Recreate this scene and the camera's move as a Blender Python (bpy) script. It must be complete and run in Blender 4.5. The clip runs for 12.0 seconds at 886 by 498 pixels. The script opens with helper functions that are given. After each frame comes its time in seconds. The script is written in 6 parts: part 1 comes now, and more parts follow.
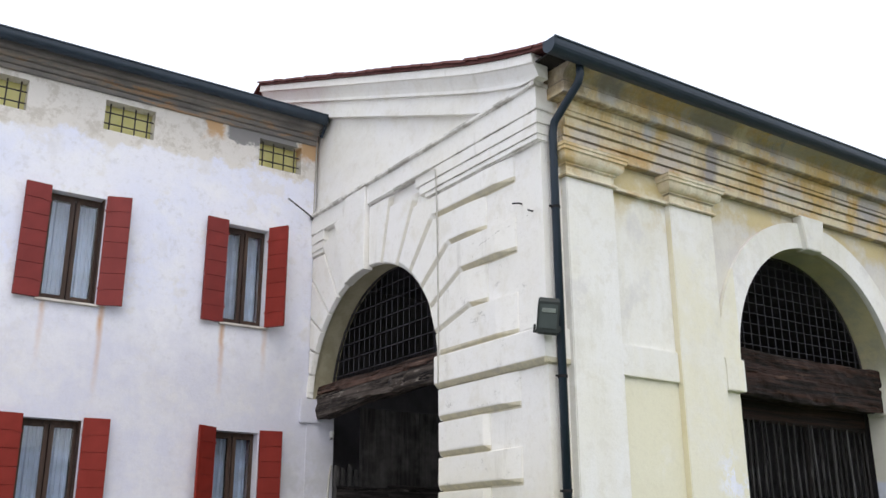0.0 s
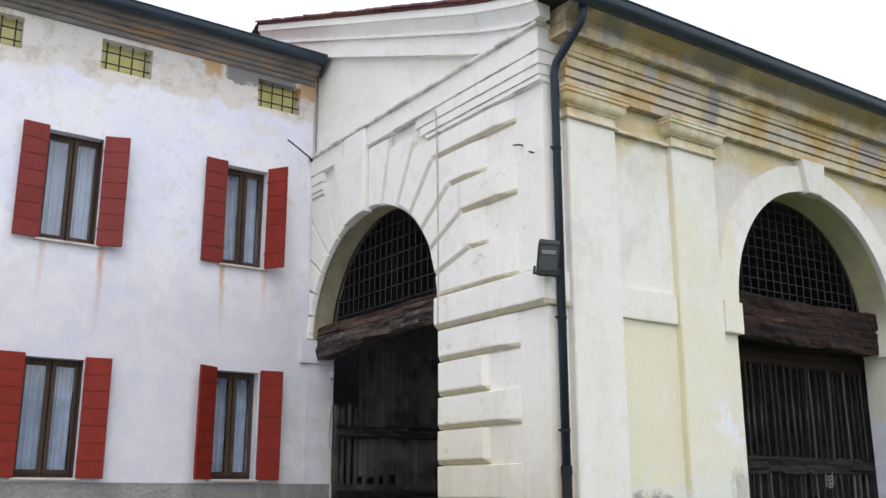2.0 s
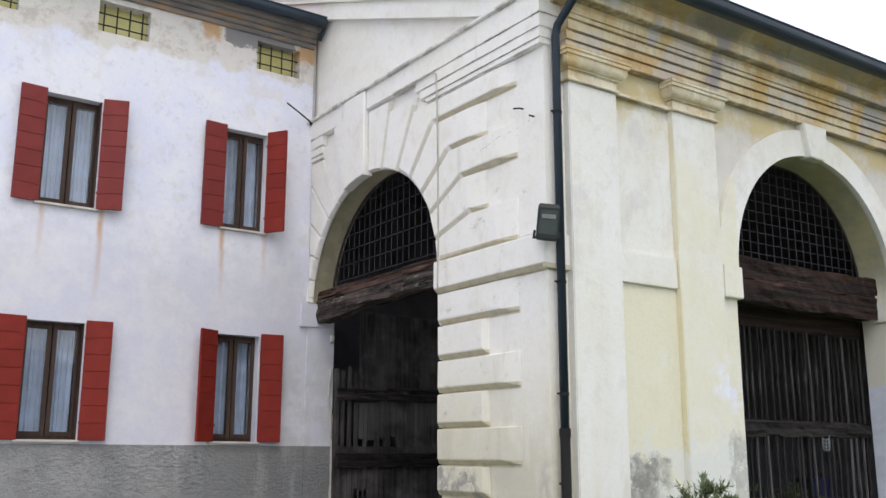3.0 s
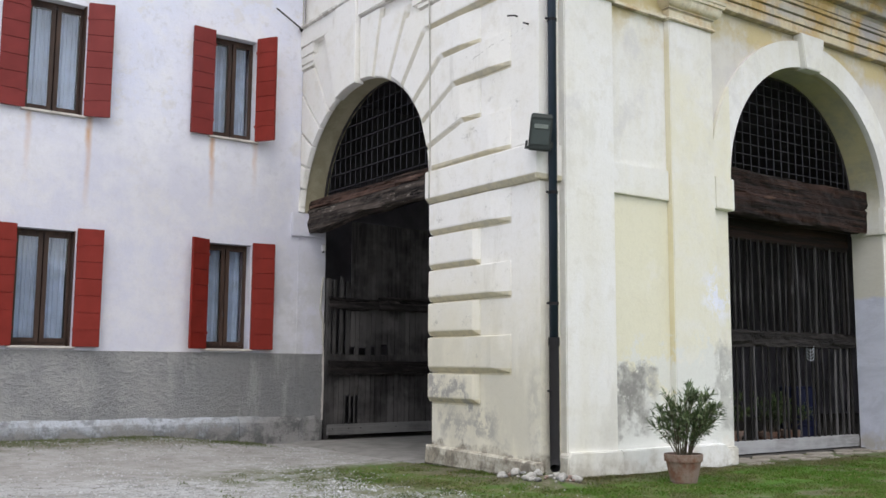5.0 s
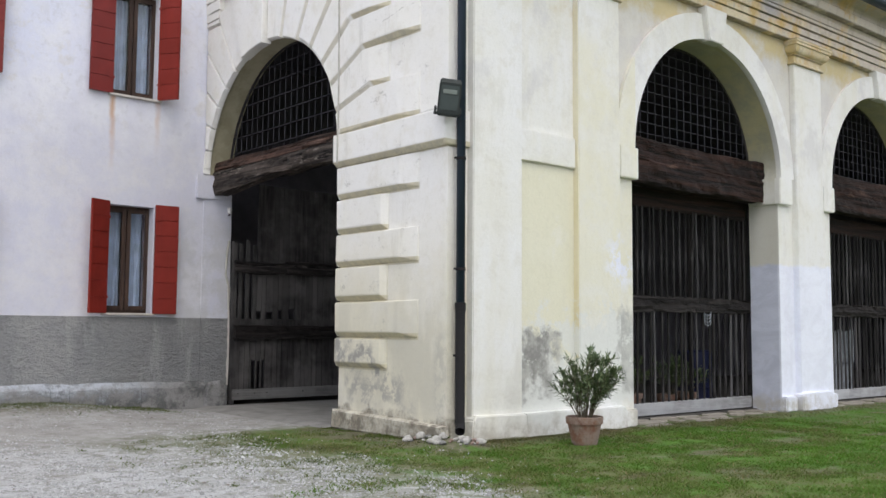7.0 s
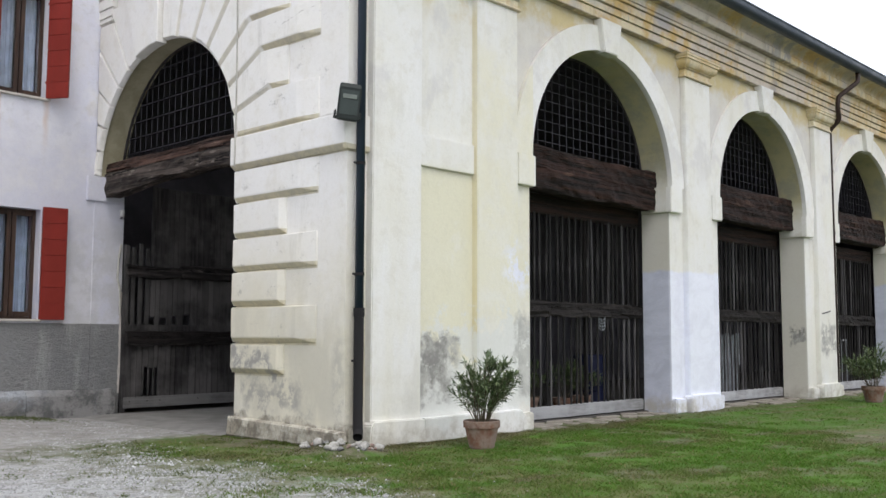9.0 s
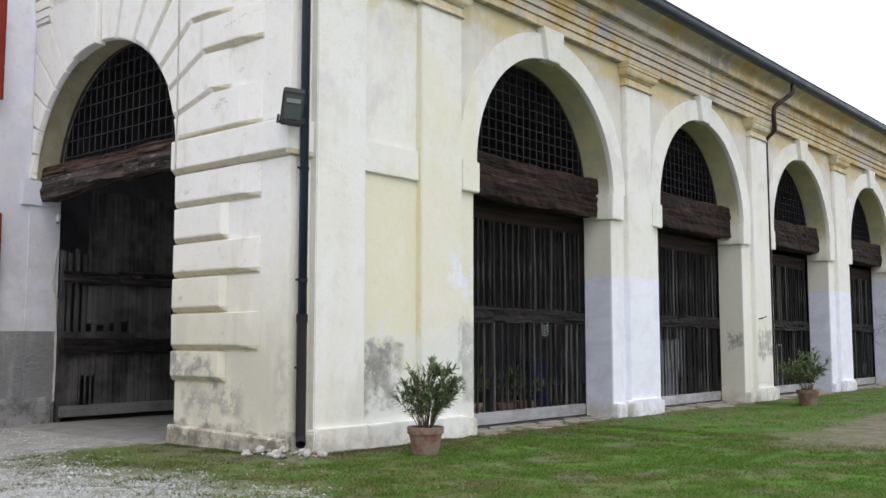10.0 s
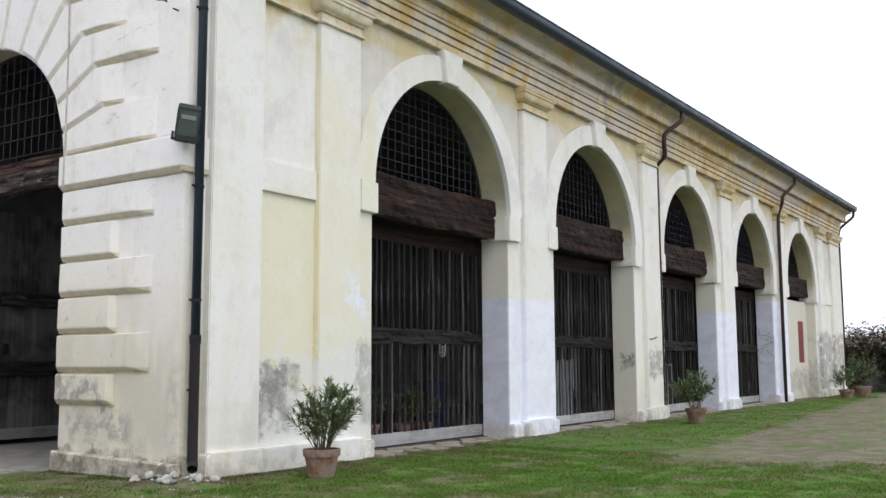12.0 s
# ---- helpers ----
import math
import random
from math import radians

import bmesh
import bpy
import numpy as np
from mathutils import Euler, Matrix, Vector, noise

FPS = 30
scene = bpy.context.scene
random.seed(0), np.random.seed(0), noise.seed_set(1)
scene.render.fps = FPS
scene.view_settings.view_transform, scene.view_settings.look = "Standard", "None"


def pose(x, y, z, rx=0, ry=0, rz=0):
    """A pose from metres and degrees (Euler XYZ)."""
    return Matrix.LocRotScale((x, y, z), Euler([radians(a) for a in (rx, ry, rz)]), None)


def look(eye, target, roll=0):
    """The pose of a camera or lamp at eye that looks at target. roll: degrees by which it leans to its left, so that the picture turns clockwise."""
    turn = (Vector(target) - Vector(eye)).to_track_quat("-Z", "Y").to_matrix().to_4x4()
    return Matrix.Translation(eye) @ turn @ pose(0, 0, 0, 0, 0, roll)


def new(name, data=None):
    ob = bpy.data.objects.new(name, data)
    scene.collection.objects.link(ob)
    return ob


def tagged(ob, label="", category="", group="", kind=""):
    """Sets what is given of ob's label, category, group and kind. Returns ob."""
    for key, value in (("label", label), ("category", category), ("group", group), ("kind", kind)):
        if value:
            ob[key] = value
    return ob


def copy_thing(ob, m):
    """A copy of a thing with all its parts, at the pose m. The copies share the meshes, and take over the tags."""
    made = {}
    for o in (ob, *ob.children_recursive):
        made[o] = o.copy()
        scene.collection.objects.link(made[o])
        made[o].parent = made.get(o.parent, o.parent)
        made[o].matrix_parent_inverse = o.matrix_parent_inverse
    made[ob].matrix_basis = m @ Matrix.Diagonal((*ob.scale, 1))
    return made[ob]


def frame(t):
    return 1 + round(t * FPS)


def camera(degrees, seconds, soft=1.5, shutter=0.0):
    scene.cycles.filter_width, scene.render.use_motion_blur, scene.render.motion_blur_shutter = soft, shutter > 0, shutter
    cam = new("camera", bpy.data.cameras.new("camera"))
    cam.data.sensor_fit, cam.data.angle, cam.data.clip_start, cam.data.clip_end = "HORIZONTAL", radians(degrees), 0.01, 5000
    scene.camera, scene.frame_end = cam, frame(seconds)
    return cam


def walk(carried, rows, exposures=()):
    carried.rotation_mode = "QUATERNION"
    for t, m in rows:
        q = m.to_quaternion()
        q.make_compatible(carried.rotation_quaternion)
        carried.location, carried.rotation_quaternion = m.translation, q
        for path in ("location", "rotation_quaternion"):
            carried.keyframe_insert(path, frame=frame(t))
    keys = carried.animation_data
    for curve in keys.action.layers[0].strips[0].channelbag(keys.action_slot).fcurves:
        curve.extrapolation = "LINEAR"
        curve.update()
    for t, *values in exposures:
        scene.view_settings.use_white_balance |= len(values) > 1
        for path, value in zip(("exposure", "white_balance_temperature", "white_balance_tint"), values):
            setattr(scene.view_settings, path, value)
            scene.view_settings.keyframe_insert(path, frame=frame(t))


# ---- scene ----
cam = camera(49.5, 12.0)
PATH = [
    (0, (-7.302, -8.338, 1.319), (-6.218, -6.771, 1.926), -0.2),
    (0.5, (-7.31, -8.328, 1.304), (-6.222, -6.756, 1.892), -0.1),
    (1, (-7.307, -8.31, 1.298), (-6.213, -6.732, 1.859), -0.1),
    (1.5, (-7.316, -8.318, 1.294), (-6.216, -6.734, 1.822), -0.0),
    (2, (-7.313, -8.315, 1.299), (-6.208, -6.723, 1.793), 0.0),
    (2.5, (-7.308, -8.309, 1.306), (-6.198, -6.71, 1.765), 0.1),
    (3, (-7.295, -8.315, 1.297), (-6.182, -6.708, 1.719), 0.1),
    (4.8, (-7.282, -8.312, 1.278), (-6.147, -6.686, 1.534), 0.6),
    (5, (-7.28, -8.313, 1.277), (-6.136, -6.691, 1.518), 0.4),
    (5.5, (-7.266, -8.312, 1.276), (-6.095, -6.704, 1.483), 0.5),
    (6, (-7.251, -8.305, 1.271), (-6.042, -6.723, 1.459), 0.5),
    (6.5, (-7.251, -8.306, 1.279), (-5.999, -6.757, 1.456), 0.4),
    (7, (-7.24, -8.325, 1.292), (-5.944, -6.81, 1.46), 0.4),
    (9, (-7.234, -8.345, 1.29), (-5.789, -6.973, 1.47), 0.2),
    (9.5, (-7.231, -8.335, 1.285), (-5.745, -7.008, 1.47), 0.1),
    (10, (-7.234, -8.334, 1.288), (-5.712, -7.051, 1.481), 0.0),
    (10.5, (-7.23, -8.335, 1.281), (-5.67, -7.099, 1.486), -0.1),
    (11, (-7.226, -8.334, 1.269), (-5.636, -7.14, 1.487), -0.2),
    (11.5, (-7.222, -8.337, 1.269), (-5.603, -7.186, 1.498), -0.3),
    (12, (-7.225, -8.341, 1.276), (-5.58, -7.228, 1.513), -0.3),
]
walk(cam, [(t, look(eye, target, roll)) for t, eye, target, roll in PATH])

# ---- world and sun: a bright overcast day ----
world = bpy.data.worlds.new("overcast_sky")
scene.world = world
world.use_nodes = True
wn, wl = world.node_tree.nodes, world.node_tree.links
wn.clear()
sky = wn.new("ShaderNodeTexSky")
sky.sky_type = "NISHITA"
sky.sun_disc = False
sky.sun_elevation, sky.sun_rotation = radians(48), radians(205)
sky.air_density, sky.dust_density, sky.ozone_density = 1.0, 4.0, 1.0
bg_sky = wn.new("ShaderNodeBackground")
bg_sky.inputs["Strength"].default_value = 0.05
wl.new(sky.outputs[0], bg_sky.inputs["Color"])
bg_cloud = wn.new("ShaderNodeBackground")
bg_cloud.inputs["Color"].default_value = (0.93, 0.965, 1.05, 1)
bg_cloud.inputs["Strength"].default_value = 1.18
both = wn.new("ShaderNodeAddShader")
wl.new(bg_sky.outputs[0], both.inputs[0])
wl.new(bg_cloud.outputs[0], both.inputs[1])
w_out = wn.new("ShaderNodeOutputWorld")
wl.new(both.outputs[0], w_out.inputs["Surface"])

sun_data = bpy.data.lights.new("sun", "SUN")
sun_data.energy, sun_data.angle, sun_data.color = 0.85, radians(40), (1.0, 0.985, 0.96)
sun = new("sun", sun_data)
sun.matrix_world = look((-9, -11, 34), (0, 0, 0))


# ---- materials ----
class Nodes:
    """A material with a Principled surface and short calls for its nodes."""

    def __init__(self, name, rough=0.8, metal=0.0, spec=0.3):
        self.mat = bpy.data.materials.new(name)
        self.mat.use_nodes = True
        self.tree = self.mat.node_tree
        self.n, self.l = self.tree.nodes, self.tree.links
        self.bsdf = self.n["Principled BSDF"]
        self.bsdf.inputs["Roughness"].default_value = rough
        self.bsdf.inputs["Metallic"].default_value = metal
        self.bsdf.inputs["Specular IOR Level"].default_value = spec
        self.where = self.n.new("ShaderNodeNewGeometry").outputs["Position"]

    def put(self, value, socket):
        if hasattr(value, "is_linked"):
            self.l.new(value, socket)
        elif isinstance(value, tuple) and len(value) == 3 and socket.type == "RGBA":
            socket.default_value = (*value, 1)
        else:
            socket.default_value = value

    def local(self):
        self.where = self.n.new("ShaderNodeTexCoord").outputs["Object"]
        return self

    def scaled(self, sx, sy, sz):
        m = self.n.new("ShaderNodeMapping")
        self.l.new(self.where, m.inputs["Vector"])
        m.inputs["Scale"].default_value = (sx, sy, sz)
        return m.outputs[0]

    def noise(self, scale, detail=5.0, rough=0.6, at=None, warp=0.0):
        t = self.n.new("ShaderNodeTexNoise")
        self.l.new(at or self.where, t.inputs["Vector"])
        t.inputs["Scale"].default_value, t.inputs["Detail"].default_value = scale, detail
        t.inputs["Roughness"].default_value, t.inputs["Distortion"].default_value = rough, warp
        return t.outputs["Fac"]

    def cells(self, scale, at=None):
        t = self.n.new("ShaderNodeTexVoronoi")
        self.l.new(at or self.where, t.inputs["Vector"])
        t.inputs["Scale"].default_value = scale
        return t

    def ramp(self, value, low, high, a=0.0, b=1.0):
        r = self.n.new("ShaderNodeMapRange")
        r.interpolation_type = "SMOOTHSTEP"
        self.put(value, r.inputs["Value"])
        for key, v in (("From Min", low), ("From Max", high), ("To Min", a), ("To Max", b)):
            r.inputs[key].default_value = v
        return r.outputs[0]

    def sums(self, op, a, b):
        m = self.n.new("ShaderNodeMath")
        m.operation = op
        self.put(a, m.inputs[0])
        self.put(b, m.inputs[1])
        return m.outputs[0]

    def times(self, *values):
        out = values[0]
        for v in values[1:]:
            out = self.sums("MULTIPLY", out, v)
        return out

    def mix(self, fac, a, b):
        m = self.n.new("ShaderNodeMix")
        m.data_type = "RGBA"
        self.put(fac, m.inputs[0])
        self.put(a, m.inputs[6])
        self.put(b, m.inputs[7])
        return m.outputs[2]

    def axis(self, which):
        s = self.n.new("ShaderNodeSeparateXYZ")
        self.l.new(self.where, s.inputs[0])
        return s.outputs["XYZ".index(which)]

    def span(self, which, low, high, soft=0.1, wobble=None):
        """1 where the coordinate lies between low and high, with soft, uneven ends."""
        v = self.axis(which)
        if wobble is not None:
            v = self.sums("ADD", v, wobble)
        return self.times(self.ramp(v, low - soft, low + soft), self.ramp(v, high - soft, high + soft, 1.0, 0.0))

    def random(self, low=0.0, high=1.0):
        r = self.n.new("ShaderNodeObjectInfo").outputs["Random"]
        return self.ramp(r, 0.0, 1.0, low, high)

    def bump(self, height, strength=0.4, depth=0.01):
        b = self.n.new("ShaderNodeBump")
        b.inputs["Strength"].default_value, b.inputs["Distance"].default_value = strength, depth
        self.l.new(height, b.inputs["Height"])
        self.l.new(b.outputs[0], self.bsdf.inputs["Normal"])

    def done(self, colour, rough=None):
        self.put(colour, self.bsdf.inputs["Base Color"])
        if rough is not None:
            self.put(rough, self.bsdf.inputs["Roughness"])
        return self.mat


def m_arcade():
    """Yellowish limewash with bleached areas, damp grey losses low down, and newer white lime on three piers."""
    k = Nodes("arcade_plaster", 0.9)
    big, mid, fine = k.noise(0.55, 4), k.noise(2.2, 6, 0.65), k.noise(18, 6, 0.7)
    streak = k.noise(1.0, 5, 0.6, k.scaled(2.6, 2.6, 0.28))
    c = k.mix(k.ramp(big, 0.38, 0.62), (0.79, 0.78, 0.72), (0.82, 0.82, 0.81))
    c = k.mix(k.times(k.ramp(streak, 0.45, 0.72), 0.45), c, (0.75, 0.725, 0.625))
    c = k.mix(k.times(k.ramp(k.noise(3.4, 8, 0.72), 0.5, 0.62), 0.35), c, (0.68, 0.655, 0.58))
    c = k.mix(k.times(k.ramp(k.noise(0.9, 7, 0.7, k.scaled(1.8, 1.8, 0.7)), 0.54, 0.64), 0.4), c, (0.66, 0.65, 0.60))
    c = k.mix(k.times(k.span("X", 1.172, 2.218, 0.003), k.span("Z", 0.9, 3.43, 0.12), k.span("Y", 0.05, 0.2, 0.01), 0.75), c, (0.76, 0.73, 0.545))
    c = k.mix(k.times(k.span("X", 2.200, 2.224, 0.003), k.span("Y", 0.012, 0.098, 0.002), k.sums("MAXIMUM", k.span("Z", 0.8, 3.42, 0.1), k.times(k.span("Z", 0.8, 5.7, 0.2), 0.75)), 0.8), c, (0.66, 0.57, 0.30))
    c = k.mix(k.times(k.span("Z", 4.1, 6.4, 0.3), k.ramp(k.noise(0.8, 6, 0.65), 0.5, 0.6), 0.7), c, (0.67, 0.66, 0.655))
    c = k.mix(k.times(k.ramp(mid, 0.56, 0.7), 0.5), c, (0.80, 0.785, 0.72))
    c = k.mix(k.times(k.ramp(fine, 0.6, 0.75), 0.25), c, (0.56, 0.53, 0.44))
    wob = k.sums("MULTIPLY", k.sums("SUBTRACT", mid, 0.5), 0.7)
    c = k.mix(k.times(k.span("X", 2.218, 3.45, 0.01), k.span("Z", 1.5, 5.2, 0.3, wob), k.ramp(k.noise(1.2, 6, 0.7), 0.36, 0.58, 0.3, 1.0), 0.7), c, (0.78, 0.75, 0.585))
    # ochre under the entablature
    c = k.mix(k.times(k.span("Z", 5.6, 6.4, 0.3, wob), k.span("Y", 0.085, 0.2, 0.004), k.ramp(mid, 0.42, 0.6), 0.65), c, (0.62, 0.52, 0.30))
    # soffits and jambs inside the arches, never repainted; their shade put into the colour
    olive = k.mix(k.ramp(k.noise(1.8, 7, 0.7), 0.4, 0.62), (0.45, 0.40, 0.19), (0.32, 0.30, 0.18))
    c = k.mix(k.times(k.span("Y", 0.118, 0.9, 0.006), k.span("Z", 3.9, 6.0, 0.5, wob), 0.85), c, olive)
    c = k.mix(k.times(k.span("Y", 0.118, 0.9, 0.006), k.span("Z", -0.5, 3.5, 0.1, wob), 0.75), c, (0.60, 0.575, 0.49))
    # greyer old coat on the wall between rings and pilasters
    c = k.mix(k.times(k.span("Y", 0.085, 0.125, 0.004), k.ramp(k.axis("X"), 3.06, 3.075), k.span("Z", 4.3, 6.3, 0.4, wob), 0.7), c, k.mix(k.ramp(k.noise(1.3, 7, 0.7), 0.42, 0.6), (0.66, 0.64, 0.60), (0.58, 0.56, 0.545)))
    c = k.mix(k.times(k.span("Y", 0.085, 0.125, 0.004), k.span("Z", 5.85, 6.3, 0.15, wob), k.ramp(k.noise(1.0, 7, 0.7), 0.36, 0.52, 0.2, 1.0), 0.8), c, (0.60, 0.49, 0.23))
    # newer white lime on the lower piers
    edge = k.sums("MULTIPLY", k.sums("SUBTRACT", mid, 0.5), 0.22)
    lime = 0.0
    for x0, x1, top in ((7.0, 9.2, 2.42), (18.1, 20.4, 2.62), (23.6, 25.9, 3.2)):
        lime = k.sums("MAXIMUM", lime, k.times(k.span("X", x0, x1, 0.02), k.span("Z", -1.0, top, 0.04, edge)))
    brush = k.ramp(k.noise(1.6, 6, 0.65, k.scaled(1.3, 1.3, 1.9), 0.8), 0.36, 0.64)
    patch = k.times(k.span("Z", 1.9, 2.5, 0.2, wob), k.span("X", 2.8, 3.4, 0.15, wob), k.ramp(k.noise(3.5, 8, 0.75), 0.46, 0.54))
    lime = k.sums("MAXIMUM", lime, patch)
    # jambs get a darker copy of the lime: side shade put into the colour
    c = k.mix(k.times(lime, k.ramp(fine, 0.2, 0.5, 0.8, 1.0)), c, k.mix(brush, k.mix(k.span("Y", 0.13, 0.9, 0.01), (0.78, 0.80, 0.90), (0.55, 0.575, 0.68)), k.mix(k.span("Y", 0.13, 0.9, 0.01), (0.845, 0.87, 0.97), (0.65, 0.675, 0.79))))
    # losses at the foot of the strip, a pier and the far end
    rag = k.sums("MULTIPLY", k.sums("SUBTRACT", k.noise(1.9, 7, 0.7), 0.5), 1.5)
    near = k.times(k.span("Z", 0.58, 1.25, 0.10, rag), k.span("X", 1.172, 1.90, 0.10, k.times(rag, 0.8)), k.ramp(k.axis("X"), 1.168, 1.173))
    near = k.sums("MAXIMUM", near, k.times(k.span("Z", 0.5, 1.6, 0.14, rag), k.span("X", 3.0, 3.6, 0.08, rag), 0.6))
    far_ = k.times(k.span("Z", 0.95, 1.55, 0.08, k.times(rag, 0.5)), k.span("X", 13.35, 14.25, 0.06, k.times(rag, 0.4)), 0.8)
    far_ = k.sums("MAXIMUM", far_, k.times(k.span("Z", 1.15, 1.42, 0.05, k.times(rag, 0.4)), k.span("X", 12.7, 12.9, 0.02), k.span("Y", 0.14, 0.42, 0.05), 0.8))
    far_ = k.sums("MAXIMUM", far_, k.times(k.span("Z", 0.3, 2.3, 0.2, rag), k.span("X", 29.6, 34.0, 0.2, rag), 0.8))
    far_ = k.sums("MAXIMUM", far_, k.times(k.span("Z", 0.2, 1.0, 0.1, rag), k.span("X", 26.5, 29.6, 0.2, rag), 0.7))
    loss = k.sums("MAXIMUM", near, far_)
    scrawl = k.times(k.span("Z", 1.12, 1.50, 0.05, k.times(rag, 0.5)), k.span("X", 12.6, 13.0, 0.02), k.span("Y", 0.14, 0.46, 0.05), k.ramp(k.noise(11, 6, 0.75), 0.46, 0.54))
    c = k.mix(k.times(scrawl, 0.85), c, (0.16, 0.155, 0.14))
    halo = k.times(k.span("Z", 0.2, 1.5, 0.08, k.times(rag, 1.7)), k.span("X", 1.172, 3.6, 0.01))
    c = k.mix(k.times(halo, k.ramp(k.noise(1.4, 6, 0.7), 0.41, 0.48), 0.85), c, (0.74, 0.75, 0.715))
    c = k.mix(k.times(loss, k.ramp(k.noise(2.6, 8, 0.7), 0.40, 0.47)), c, k.mix(k.ramp(k.noise(5, 7, 0.7), 0.38, 0.62), (0.27, 0.265, 0.25), (0.48, 0.475, 0.44)))
    c = k.mix(k.times(k.span("Z", -0.5, 0.2, 0.12, wob), 0.75, k.ramp(k.noise(2.4, 7, 0.72), 0.38, 0.6)), c, (0.45, 0.415, 0.345))
    c = k.mix(k.times(k.ramp(k.noise(42, 8, 0.8), 0.40, 0.62), 0.13), c, k.mix(0.35, c, (0.30, 0.28, 0.24)))
    c = k.mix(k.times(k.ramp(k.noise(13, 8, 0.78), 0.50, 0.64), 0.20), c, k.mix(0.35, c, (0.34, 0.32, 0.28)))
    k.bump(k.sums("ADD", k.times(mid, 1.6), k.times(fine, 0.5)), 0.5, 0.014)
    return k.done(c)


def m_end_plaster():
    """Cream-white plaster of the rusticated end: yellower low down, dirt and painted shade along its ledges, patchy at
    the foot.
    """
    k = Nodes("end_plaster", 0.9)
    big, mid, fine = k.noise(0.7, 4), k.noise(2.6, 7, 0.7), k.noise(20, 6, 0.7)
    c = k.mix(k.ramp(big, 0.35, 0.65), (0.83, 0.82, 0.80), (0.82, 0.805, 0.755))
    c = k.mix(k.times(k.ramp(mid, 0.5, 0.68), 0.5), c, (0.72, 0.69, 0.61))
    c = k.mix(k.times(k.ramp(k.noise(5.5, 8, 0.75), 0.54, 0.68), 0.35), c, (0.64, 0.61, 0.55))
    c = k.mix(k.times(k.ramp(k.noise(1.2, 7, 0.7, k.scaled(3.0, 3.0, 0.45)), 0.57, 0.74), 0.5), c, (0.57, 0.55, 0.50))
    wob = k.sums("MULTIPLY", k.sums("SUBTRACT", mid, 0.5), 0.6)
    c = k.mix(k.times(k.span("Z", -0.2, 2.3, 0.9, wob), k.ramp(k.noise(0.9, 5), 0.3, 0.55, 0.45, 1.0), 0.72), c, (0.71, 0.66, 0.50))
    c = k.mix(k.times(k.span("Z", -0.2, 1.7, 0.7, k.times(wob, 2.0)), k.ramp(k.noise(1.1, 7, 0.7, k.scaled(1.0, 1.6, 0.6)), 0.36, 0.6, 0.2, 0.9), 0.75), c, (0.54, 0.515, 0.435))
    # grime along the ledges, and shadow lines under the fascias put into the colour
    grime_shade = k.ramp(k.noise(1.6, 8, 0.75, k.scaled(1.0, 1.0, 2.2)), 0.44, 0.60)
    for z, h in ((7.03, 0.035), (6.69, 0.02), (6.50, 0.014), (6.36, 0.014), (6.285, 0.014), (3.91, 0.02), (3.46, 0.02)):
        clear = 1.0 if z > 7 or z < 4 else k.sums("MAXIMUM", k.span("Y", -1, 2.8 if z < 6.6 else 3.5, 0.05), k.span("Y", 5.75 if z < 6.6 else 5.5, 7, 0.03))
        c = k.mix(k.times(k.span("Z", z - h, z + h, 0.02, k.times(wob, 0.12)), grime_shade, clear, 0.75), c, (0.31, 0.29, 0.25))
    # old ochre and specks under each block, underside shade put into the colour
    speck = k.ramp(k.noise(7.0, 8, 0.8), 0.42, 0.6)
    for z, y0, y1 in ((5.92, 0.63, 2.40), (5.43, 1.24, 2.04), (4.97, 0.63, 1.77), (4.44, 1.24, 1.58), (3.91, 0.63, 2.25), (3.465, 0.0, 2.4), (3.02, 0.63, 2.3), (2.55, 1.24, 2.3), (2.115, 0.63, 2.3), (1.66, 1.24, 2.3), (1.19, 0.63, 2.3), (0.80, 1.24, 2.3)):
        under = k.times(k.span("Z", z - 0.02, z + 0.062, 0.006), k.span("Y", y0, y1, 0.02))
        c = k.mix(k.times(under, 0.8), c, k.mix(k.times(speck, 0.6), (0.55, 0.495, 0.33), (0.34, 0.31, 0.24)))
    # bevels along the arch joints darkened: groove shade put into the colour
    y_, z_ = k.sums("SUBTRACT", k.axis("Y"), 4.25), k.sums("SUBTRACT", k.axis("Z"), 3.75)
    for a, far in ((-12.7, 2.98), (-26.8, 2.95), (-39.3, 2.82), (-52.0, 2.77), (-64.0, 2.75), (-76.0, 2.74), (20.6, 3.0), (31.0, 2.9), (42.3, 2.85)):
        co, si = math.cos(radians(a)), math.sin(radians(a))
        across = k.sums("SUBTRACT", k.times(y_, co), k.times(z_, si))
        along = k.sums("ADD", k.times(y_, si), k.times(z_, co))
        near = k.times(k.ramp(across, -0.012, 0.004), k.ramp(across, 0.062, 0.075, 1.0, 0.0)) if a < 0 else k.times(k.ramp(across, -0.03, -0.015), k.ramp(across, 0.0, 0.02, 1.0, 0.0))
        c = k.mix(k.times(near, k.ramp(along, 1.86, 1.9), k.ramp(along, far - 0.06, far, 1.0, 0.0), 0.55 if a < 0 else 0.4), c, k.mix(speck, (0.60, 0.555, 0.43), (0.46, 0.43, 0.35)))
    # bare grey patches on the lowest block and below it
    rag = k.times(k.sums("SUBTRACT", k.noise(2.2, 7, 0.7), 0.5), 1.2)
    low = k.sums("MAXIMUM", k.times(k.span("Z", 0.86, 1.14, 0.08, rag), k.span("Y", 1.50, 2.3, 0.10, rag)),
                 k.times(k.span("Z", 0.36, 0.78, 0.12, rag), k.span("Y", 0.95, 2.1, 0.15, rag), 0.75))
    low = k.sums("MAXIMUM", low, k.times(k.span("Z", 0.2, 1.2, 0.3, rag), k.span("Y", 0.10, 0.30, 0.08, k.times(rag, 0.3)), 0.35))
